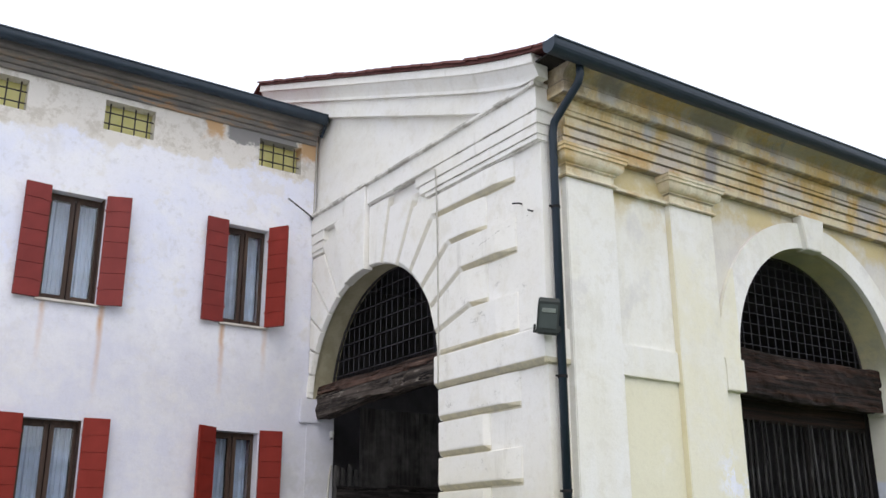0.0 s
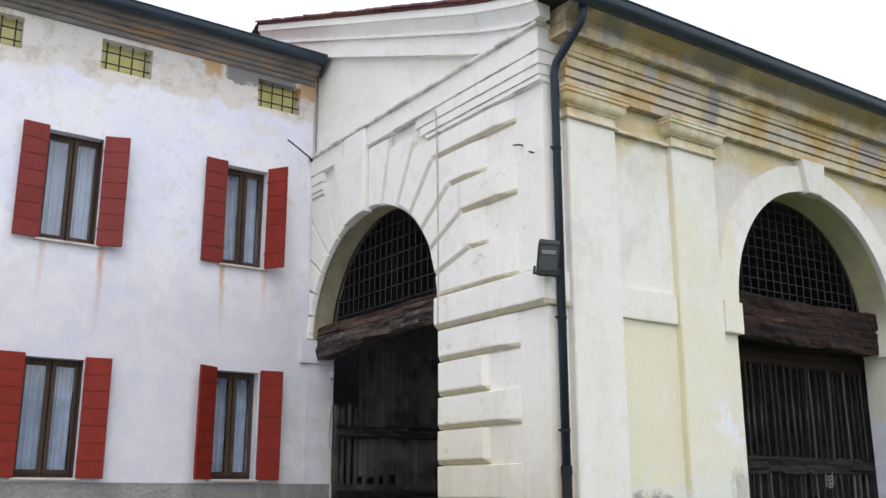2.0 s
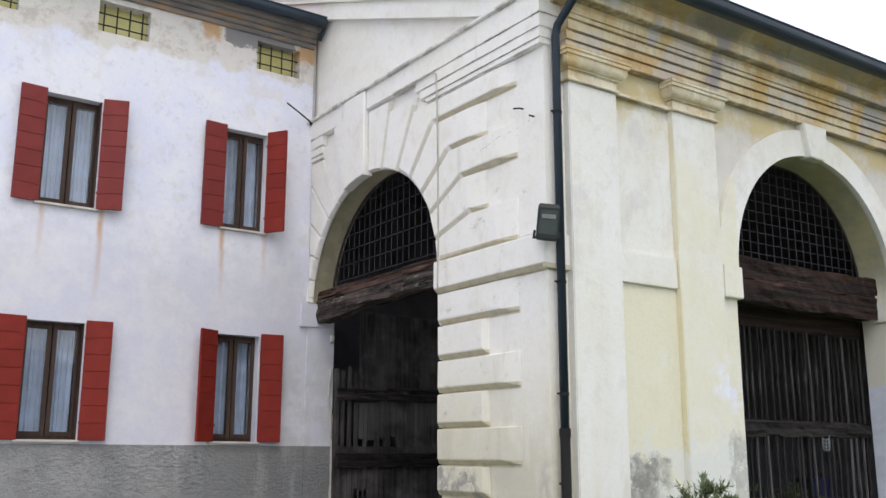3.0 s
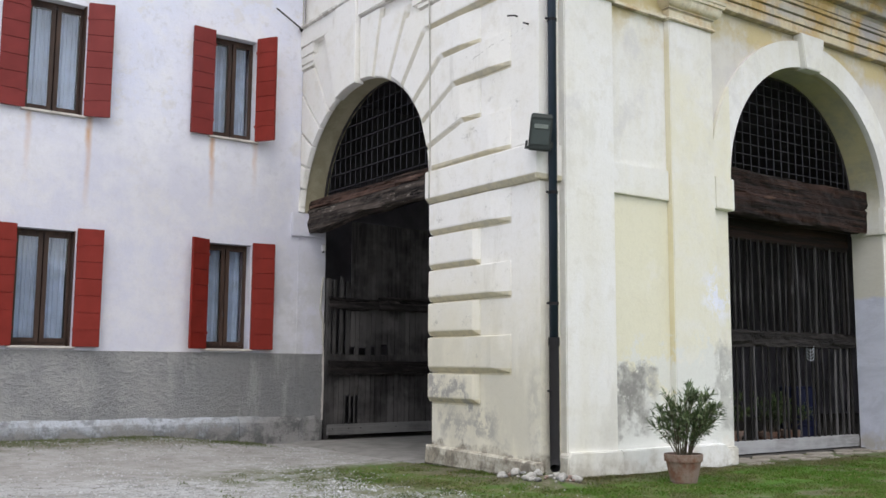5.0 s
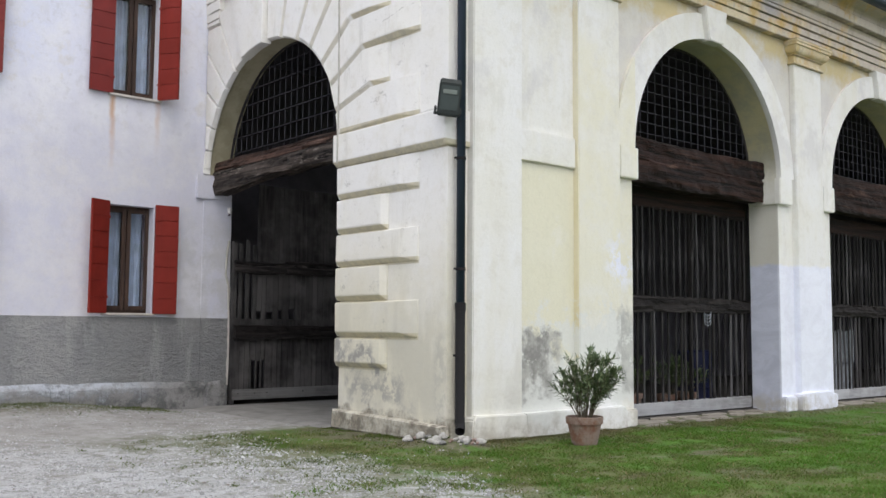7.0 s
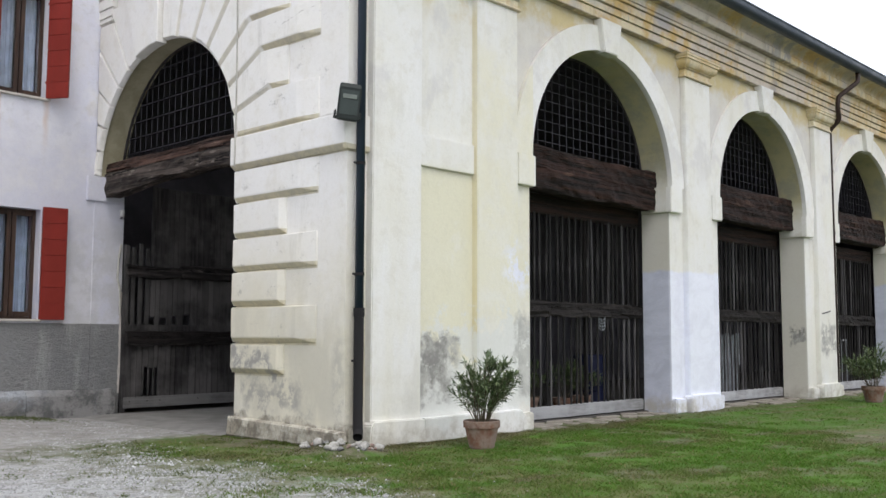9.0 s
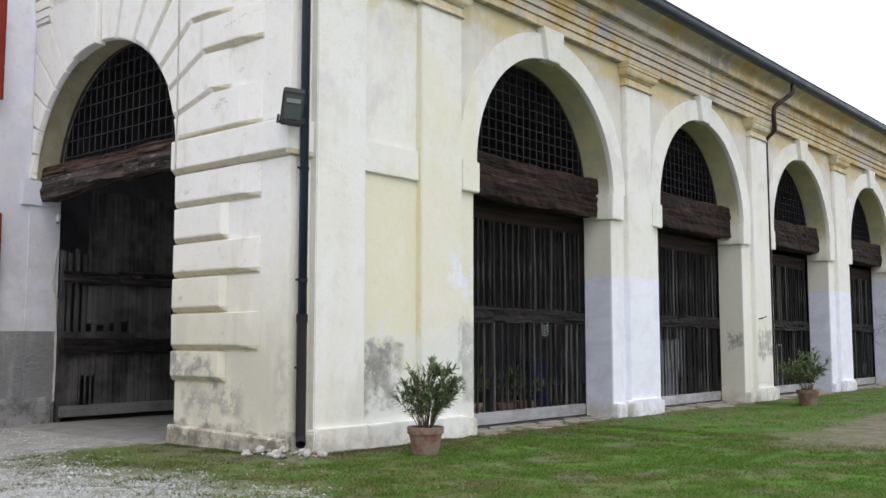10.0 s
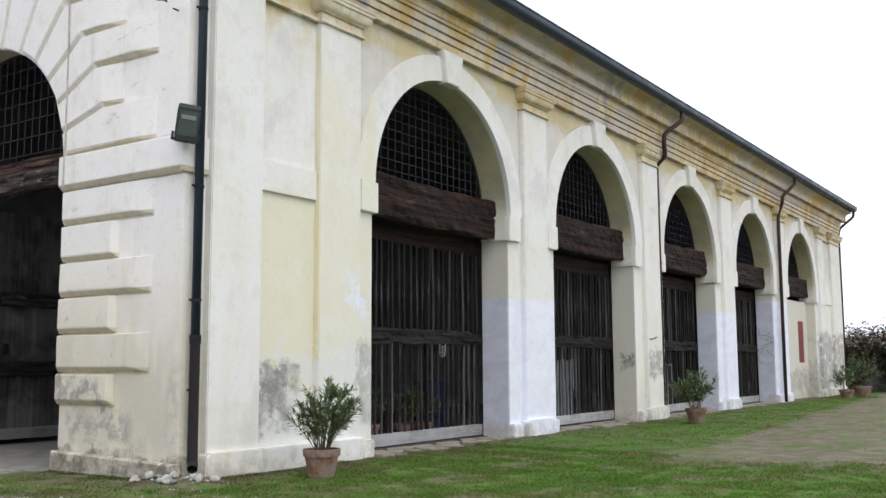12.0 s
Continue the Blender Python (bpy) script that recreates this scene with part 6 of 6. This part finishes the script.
def potted(x, y, z, r, h, height, spread, seed, label, stems=20, per=16, leaf_l=0.10, mat=None, drift=(0.0, 0.0)):
    """An oleander: long bent stems from the pot, each shoot ending in a rosette of lance leaves; drift moves the crown."""
    rnd = random.Random(seed)
    pl = base_of("potted_plant", x, y, z)
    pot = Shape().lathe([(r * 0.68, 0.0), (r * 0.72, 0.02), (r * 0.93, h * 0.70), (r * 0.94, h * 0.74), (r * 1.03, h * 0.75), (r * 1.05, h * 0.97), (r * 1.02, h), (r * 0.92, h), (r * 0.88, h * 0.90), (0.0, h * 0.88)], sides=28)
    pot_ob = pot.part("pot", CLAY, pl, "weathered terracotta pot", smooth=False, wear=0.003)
    Shape().lathe([(r * 0.9, h * 0.905), (r * 0.4, h * 0.93), (0.0, h * 0.94)], sides=20).part("soil", SOIL, pot_ob)
    lf = Shape()

    def rosette(line, count, start):
        """Leaves round the last part of a shoot, opening outwards below and upwards at the tip."""
        for _ in range(count):
            t = min(0.999, 1 - (1 - start) * rnd.random() ** 1.5)
            j = int(t * 6)
            q = line[j].lerp(line[j + 1], t * 6 - j)
            axis = (line[j + 1] - line[j]).normalized()
            turn = rnd.uniform(0, 2 * math.pi)
            u = axis.orthogonal().normalized()
            side_ = u * math.cos(turn) + axis.cross(u) * math.sin(turn)
            open_ = radians(rnd.uniform(18, 40) + 35 * (1 - t) / (1 - start + 1e-6))
            leafy(lf, q, axis * math.cos(open_) + side_ * math.sin(open_), leaf_l * rnd.uniform(0.7, 1.2), leaf_l * 0.23)

    for i in range(stems):
        a, lean = rnd.uniform(0, 2 * math.pi), math.sqrt(rnd.uniform(0.02, 1.0))
        top = height * (1.0 - 0.55 * lean * lean) * rnd.uniform(0.72, 1.0)
        p0 = Vector((0.35 * r * math.cos(a), 0.35 * r * math.sin(a), h * 0.9))
        p2 = Vector((spread * lean * math.cos(a) + drift[0] * top / height, spread * lean * math.sin(a) + drift[1] * top / height, h + top))
        p1 = p0.lerp(p2, 0.5) + Vector((0, 0, 0.13 * top)) - Vector((p2.x, p2.y, 0)) * 0.14
        pts = [(p0 * (1 - t) ** 2 + p1 * 2 * t * (1 - t) + p2 * t * t) for t in [k / 6 for k in range(7)]]
        stem = Shape().tube(pts, [0.0055 - 0.0006 * k for k in range(7)], 5)
        rosette(pts, int(per * 1.3), 0.42)
        for _ in range(rnd.choice((2, 2, 3))):
            k = rnd.randint(1, 5)
            b = a + rnd.gauss(0, 1.1)
            grow = Vector((math.cos(b) * 0.6, math.sin(b) * 0.6, rnd.uniform(0.35, 1.0)))
            tip = pts[k] + grow * rnd.uniform(0.16, 0.30) * height
            twig = [pts[k].lerp(tip, q / 6) + Vector((0, 0, 0.02 * math.sin(q * math.pi / 6))) for q in range(7)]
            stem.tube(twig, [0.0035 - 0.0003 * q for q in range(7)], 4)
            rosette(twig, int(per * 0.8), 0.25)
        stem.part("stem", STEMS, pl)
    tagged(lf.part("foliage", mat or OLEANDER, pl, "narrow dark green leaves"), kind="stuff")
    return tagged(pl, label, "potted plant", group="potted plants")


potted(1.235, -0.93, 0.0, 0.205, 0.32, 0.80, 0.43, 5, "bushy oleander in a weathered terracotta pot on the grass", 40, 19, 0.10, drift=(0.07, -0.06))
potted(12.75, -1.25, 0.0, 0.22, 0.32, 0.85, 0.62, 12, "loose oleander in a terracotta pot by the arcade", 24, 16, 0.14)
potted(28.9, -0.95, 0.0, 0.24, 0.30, 0.85, 0.55, 21, "small shrub in a terracotta pot at the far end", 16, 16, 0.14)
potted(30.3, -1.2, 0.0, 0.32, 0.40, 1.25, 0.8, 22, "large shrub in a wide terracotta pot at the far end", 20, 18, 0.16)
for i, (x, r, h) in enumerate(((4.25, 0.22, 0.34), (4.95, 0.20, 0.30), (5.75, 0.17, 0.26), (6.45, 0.18, 0.26))):
    potted(x, 1.25 + 0.12 * (i % 2), 0.025, r, h, 0.65, 0.42, 31 + i, "potted plant kept in the dark behind the slatted gate", 9, 14, 0.12)
barrel = Shape().lathe([(0.0, 0.0), (0.27, 0.0), (0.29, 0.03), (0.29, 0.3), (0.305, 0.32), (0.29, 0.34), (0.29, 0.6), (0.305, 0.62), (0.29, 0.64), (0.29, 0.92), (0.25, 0.95), (0.0, 0.95)])
br = barrel.part("barrel", BLUE)
br.matrix_basis = pose(6.95, 1.55, 0.025)
tagged(br, "dark blue plastic barrel behind the gate", "barrel")
for i in range(9):
    x = 10.35 + 0.15 * i
    tagged(Shape().box(x, x + 0.11, 1.05, 1.08, 0.70, 1.30 + 0.03 * (i % 3)).box(x + 0.03, x + 0.08, 1.081, 1.11, 0.025, 0.95).part("pale_board", PALEBOARD), "pale upright board stored behind the gate", "board", group="stored boards")

old_frame = base_of("old_window_frame", 17.42, 1.3, 0.025)
for x in (0.0, 0.36, 0.72):
    Shape().box(x, x + 0.05, 0.0, 0.035, 0.0, 1.22).part("upright", PALEBOARD, old_frame, bevel=0.004)
for z in (0.0, 0.58, 1.16):
    Shape().box(0.05, 0.72, 0.004, 0.031, z, z + 0.05).part("crossbar", PALEBOARD, old_frame, bevel=0.004)
tagged(old_frame, "pale old window frame stored upright behind the gate", "frame")

rnd = random.Random(9)
vine = base_of("dry_vine", 23.72, 0.0, 0.0)
for i in range(9):
    y, z = rnd.uniform(0.1, 0.5), rnd.uniform(1.55, 2.1)
    path = [(-0.02 - 0.03 * rnd.random(), y, z)]
    d = Vector((0, rnd.uniform(-1, 1), rnd.uniform(-1, 1)))
    for k in range(6):
        d = (d + Vector((0, rnd.uniform(-0.7, 0.7), rnd.uniform(-0.7, 0.7)))).normalized()
        p = path[-1]
        path.append((p[0] - 0.006 * rnd.random(), min(0.58, max(0.06, p[1] + d.y * 0.09)), p[2] + d.z * 0.09))
    Shape().tube(path, 0.005, 5).part("twig", STEMS, vine)
tagged(vine, "dry tangled vine hanging on the whitewashed pier", "vine")
hook = base_of("wall_hook", 13.40, 0.0, 1.80)
Shape().tube([(0.0, 0.03, 0.0), (0.0, -0.05, 0.0), (0.30, -0.06, 0.05)], 0.013, 6).part("rod", IRON, hook)
tagged(hook, "small bent iron hook on a pilaster", "hook")

# ---- stones at the corner ----
rnd = random.Random(4)


def cobble(r, rnd, flat):
    """A broken, water-worn stone: a ball pushed in along a few random planes, with a lumpy skin."""
    cuts = [(Vector((rnd.gauss(0, 1), rnd.gauss(0, 1), rnd.gauss(0, 1))).normalized(), rnd.uniform(0.55, 0.85)) for _ in range(7)]
    long_, k, s = rnd.uniform(0.75, 1.25), rnd.uniform(0, 50), Shape()
    rings, sides = 6, 10
    for i in range(rings + 1):
        for j in range(sides):
            u, w = math.pi * i / rings, 2 * math.pi * j / sides
            p = Vector((math.sin(u) * math.cos(w), math.sin(u) * math.sin(w), -math.cos(u)))
            for n, d in cuts:
                p -= n * max(0.0, p.dot(n) - d)
            p *= 1 + 0.12 * noise.noise((p.x * 1.7 + k, p.y * 1.7, p.z * 1.7))
            s.v.append((p.x * r * long_, p.y * r / long_, p.z * r * flat))
    s.f += [(i * sides + j, i * sides + (j + 1) % sides, (i + 1) * sides + (j + 1) % sides, (i + 1) * sides + j) for i in range(rings) for j in range(sides)]
    return s


for i in range(46):
    if i < 26:
        x, y = rnd.uniform(-0.36, -0.12), rnd.uniform(-0.30, 0.42)
    else:
        x, y = rnd.uniform(-0.24, 0.24), rnd.uniform(-0.42, -0.17)
    r = rnd.choice((0.018, 0.024, 0.030, 0.036, 0.042, 0.050))
    ob = cobble(r, rnd, 0.75).part("stone", STONE if rnd.random() < 0.55 else rnd.choice((BRICKSTONE, GREYSTONE)), smooth=True)
    ob.location = (x, y, ground_z(x, y) + r * 0.42)
    tagged(ob, "rounded stone lying at the wall foot", "stone", group="loose stones")
for x, y, r in ((0.12, -0.40, 0.066), (0.02, -0.26, 0.056), (-0.30, -0.12, 0.058), (-0.22, 0.24, 0.068), (-0.16, -0.06, 0.055), (-0.26, 0.44, 0.058)):
    ob = cobble(r, rnd, 0.85).part("stone", STONE, smooth=True)
    ob.location = (x, y, ground_z(x, y) + r * 0.45)
    tagged(ob, "large pale rounded stone lying at the wall foot", "stone", group="loose stones")

# ---- the far end: low wall and shrubs ----
far = base_of("boundary_wall", 38.0, 0, 0)
Shape().box(0.0, 0.35, -4.0, 9.0, 0.0, 1.55).part("body", SOCLE, far, bevel=0.03)
Shape().box(-0.06, 0.41, -4.0, 9.0, 1.55, 1.65).part("coping", SOCLE, far, bevel=0.02)
tagged(far, "low grey rendered boundary wall beyond the arcade", "wall")


def shrub(x, y, z, w, h, seed, label, count=5200, leaf_l=0.24):
    rnd = random.Random(seed)
    sh = base_of("shrub", x, y, z)
    st, lf = Shape(), Shape()
    tips = []
    for i in range(16):
        a = rnd.uniform(0, 6.28)
        p, d = Vector((0, 0, 0)), Vector((math.cos(a) * rnd.uniform(0.2, 0.9), math.sin(a) * rnd.uniform(0.2, 0.9), 1.0))
        pts = [p.copy()]
        for k in range(6):
            p = p + Vector((d.x * w / 6, d.y * w / 6, h / 6 * rnd.uniform(0.8, 1.1))) + Vector((rnd.uniform(-.1, .1), rnd.uniform(-.1, .1), 0)) * w * 0.3
            pts.append(p.copy())
            if k > 0:
                tips.append(p.copy())
        st.tube(pts, [0.04 * (1 - k / 8) for k in range(7)], 5)
    for _ in range(count):
        c = rnd.choice(tips) + Vector((rnd.gauss(0, 0.13), rnd.gauss(0, 0.13), rnd.gauss(0, 0.10))) * max(w, h) * 0.9
        if c.z < 0.1:
            continue
        b = rnd.uniform(0, 6.28)
        leafy(lf, c, (math.cos(b), math.sin(b), rnd.uniform(-0.3, 0.9)), leaf_l * rnd.uniform(0.6, 1.2), leaf_l * 0.5)
    st.part("trunk", STEMS, sh)
    tagged(lf.part("crown", BUSHLEAF, sh), kind="stuff")
    return tagged(sh, label, "shrub", group="far shrubs")


shrub(36.6, 0.6, 0.0, 1.5, 2.0, 1, "dense dark shrub beside the boundary wall")
shrub(37.0, -1.3, 0.0, 1.4, 1.8, 2, "dense reddish-green shrub beside the boundary wall")
shrub(39.5, -0.4, 0.0, 2.0, 2.5, 3, "tall ragged shrub beyond the boundary wall")
shrub(39.0, -3.2, 0.0, 1.8, 2.1, 6, "ragged shrub beyond the boundary wall")

# ---- gravel and grass as real pieces ----
rng = np.random.default_rng(5)


def scatter(name, material, label, pts, kind_of):
    """Many tiny pieces in one mesh, each a little different."""
    n = len(pts)
    if kind_of == "blade":
        ang, h = rng.uniform(0, 2 * np.pi, n), (rng.gamma(3.0, 0.0040, n) + 0.006) * np.clip(1.0 + 1.1 * patch_noise(pts, 2.2, 31.0), 0.5, 1.9)
        wid = rng.uniform(0.003, 0.0062, n)
        lean = rng.normal(0, 1.25, (n, 2)) * h[:, None]
        side = np.stack([np.cos(ang), np.sin(ang)], 1) * wid[:, None]
        z0 = np.zeros(n)
        a = np.c_[pts - side, z0]
        b = np.c_[pts + side, z0]
        m = np.c_[pts + lean * 0.4 + side * 0.8, h * 0.6]
        m2 = np.c_[pts + lean * 0.4 - side * 0.8, h * 0.6]
        c = np.c_[pts + lean, h]
        verts = np.stack([a, b, m, m2, c], 1).reshape(-1, 3)
        i = np.arange(n)[:, None] * 5
        faces = [tuple(f) for f in np.concatenate([i + [0, 1, 2], i + [0, 2, 3], i + [3, 2, 4]])]
    else:
        r = rng.gamma(2.4, 0.0026, n) + 0.003
        base = np.array([(1, 0, 0.0), (0.2, 0.9, 0.0), (-0.9, 0.3, 0.0), (-0.3, -0.9, 0.0), (0.1, 0, 0.75)])
        ang = rng.uniform(0, 2 * np.pi, n)
        co, si = np.cos(ang), np.sin(ang)
        jit = rng.uniform(0.7, 1.2, (n, 5))
        x = (base[:, 0] * co[:, None] - base[:, 1] * si[:, None]) * r[:, None] * jit
        y = (base[:, 0] * si[:, None] + base[:, 1] * co[:, None]) * r[:, None] * jit
        z = base[:, 2] * r[:, None] * jit
        verts = np.stack([x + pts[:, :1], y + pts[:, 1:], z + 0.001], 2).reshape(-1, 3)
        i = np.arange(n)[:, None] * 5
        faces = [tuple(f) for f in np.concatenate([i + [0, 1, 4], i + [1, 2, 4], i + [2, 3, 4], i + [3, 0, 4]])]
    verts[:, 2] += np.repeat(np.array([ground_z(x, y) for x, y in pts]), 5)
    me = bpy.data.meshes.new(name)
    me.from_pydata(verts.tolist(), [], [tuple(int(q) for q in f) for f in faces])
    me.materials.append(material)
    return tagged(new(name, me), label, "ground cover", kind="stuff")


def patch_noise(p, scale, seed):
    return np.array([noise.noise((x * scale + seed, y * scale, seed)) for x, y in p])


def keep_turf(p):
    edge = p[:, 0] + 1.75 + 0.5 * np.clip(-0.4 - p[:, 1], 0, 1) + 1.3 * patch_noise(p, 0.8, 3.0) + 0.6 * patch_noise(p, 2.5, 4.0)
    back = 2.45 - p[:, 1] + 0.4 * patch_noise(p, 1.3, 8.0)
    free = (p[:, 0] < -0.07) | (p[:, 1] < -0.07)
    dense = np.clip(edge / 1.1, 0, 1) * np.clip(back / 0.4, 0, 1) * (0.62 + 0.9 * patch_noise(p, 1.6, 5.0) + 1.0 * patch_noise(p, 4.5, 6.0))
    track = np.clip((p[:, 0] + 0.5 * p[:, 1] - 2.4 + 1.0 * patch_noise(p, 0.6, 1.0)) / 0.9, 0, 1) * np.clip((-3.75 - p[:, 1] + 0.08 * p[:, 0] + 0.6 * patch_noise(p, 0.7, 2.0)) / 0.4, 0, 1)
    dense = dense * (1 - 0.96 * track)
    mud = (p[:, 0] < 0.3) & (p[:, 0] > -0.75 + 0.5 * patch_noise(p, 1.7, 12.0)) & (p[:, 1] > -0.7)
    dense = np.where(mud, dense * np.clip(0.25 + 1.2 * patch_noise(p, 2.4, 19.0), 0.0, 1.0), dense)
    return free & (rng.uniform(0, 1, len(p)) < dense)


near = np.c_[rng.uniform(-3.5, 6.0, 330000), rng.uniform(-7.2, 2.7, 330000)]
mid = np.c_[rng.uniform(6.0, 34.0, 150000), rng.uniform(-7.5, 0.0, 150000)]
pts = np.concatenate([near[keep_turf(near)], mid[keep_turf(mid)]])
dry = rng.uniform(0, 1, len(pts)) < 0.06
scatter("grass", GRASS, "short uneven green grass", pts[~dry], "blade")
scatter("dry_grass", DRYGRASS, "straw-coloured dead grass among the turf", pts[dry], "blade")
edge_pts = np.c_[-0.7 - np.abs(rng.normal(0, 3.2, 7000)), HOUSE_Y - 0.1 - np.abs(rng.normal(0, 0.5, 7000))]
edge_pts = edge_pts[patch_noise(edge_pts, 1.4, 21.0) + rng.uniform(-0.3, 0.3, len(edge_pts)) > -0.1]
scatter("weeds", WEED, "sparse brownish weeds along the house footing", edge_pts, "blade")
tuft_at = np.c_[-1.3 - np.abs(rng.normal(0, 0.85, 260)), rng.uniform(-3.2, 2.6, 260)]
tufts = np.concatenate([c + rng.normal(0, rng.uniform(0.02, 0.12), (int(rng.integers(6, 30)), 2)) for c in tuft_at])
scatter("grass_tufts", WEED, "small tufts of grass coming up through the gravel", tufts, "blade")
foot_line = np.concatenate([np.c_[rng.uniform(0.3, 3.3, 2600), -0.10 - np.abs(rng.normal(0, 0.05, 2600))], np.c_[-0.08 - np.abs(rng.normal(0, 0.05, 1800)), rng.uniform(-0.1, 2.3, 1800)]])
foot_line = foot_line[patch_noise(foot_line, 3.0, 17.0) > -0.05]
scatter("wall_foot_grass", GRASS, "grass and weeds grown up against the plinths", foot_line, "blade")
gp = np.c_[rng.uniform(-8.0, -0.3, 190000), rng.uniform(-3.5, 5.9, 190000)]
side_of = gp[:, 0] + 1.75 + 0.5 * np.clip(-0.4 - gp[:, 1], 0, 1) + 1.3 * patch_noise(gp, 0.8, 3.0)
chance = np.where((side_of < 0.4) | (gp[:, 1] > 2.8), 0.45, 0.02) * np.clip(1.0 - (gp[:, 1] + 0.5) / 4.5, 0.3, 1.0) * np.clip(0.9 + 1.3 * patch_noise(gp, 0.9, 14.0), 0, 2) * np.clip(0.8 + 1.5 * patch_noise(gp, 2.6, 15.0) + 1.2 * patch_noise(gp, 6.0, 16.0), 0.1, 1.3)
keep = rng.uniform(0, 1, len(gp)) < chance
pale = rng.uniform(0, 1, len(gp)) < 0.03 + np.where(gp[:, 1] < -0.6, 0.05, 0.14) * np.exp(-(side_of + 0.4) ** 2 / 0.5)
scatter("gravel", PEBBLE, "loose grey gravel over the court", gp[keep & ~pale], "pebble")
scatter("white_gravel", WHITEPEBBLE, "white pebbles gathered along the edge of the grass", gp[keep & pale], "pebble")
lt = np.c_[rng.uniform(-7.5, 0.2, 900), rng.uniform(-3.5, 5.8, 900)]
lt = lt[patch_noise(lt, 0.8, 41.0) + rng.uniform(-0.25, 0.25, len(lt)) > 0.02]
litter = Shape()
for x, y in lt.tolist():
    if x > -0.1 and y > -0.15:
        continue
    a, w = rng.uniform(0, 6.28), rng.uniform(0.012, 0.03)
    leafy(litter, (x, y, ground_z(x, y) + 0.008), (math.cos(a), math.sin(a), rng.uniform(0.0, 0.35)), w * 2.2, w)
tagged(litter.part("leaf_litter", LITTER), "scattered dry brown leaves on the gravel", "leaves", kind="stuff")
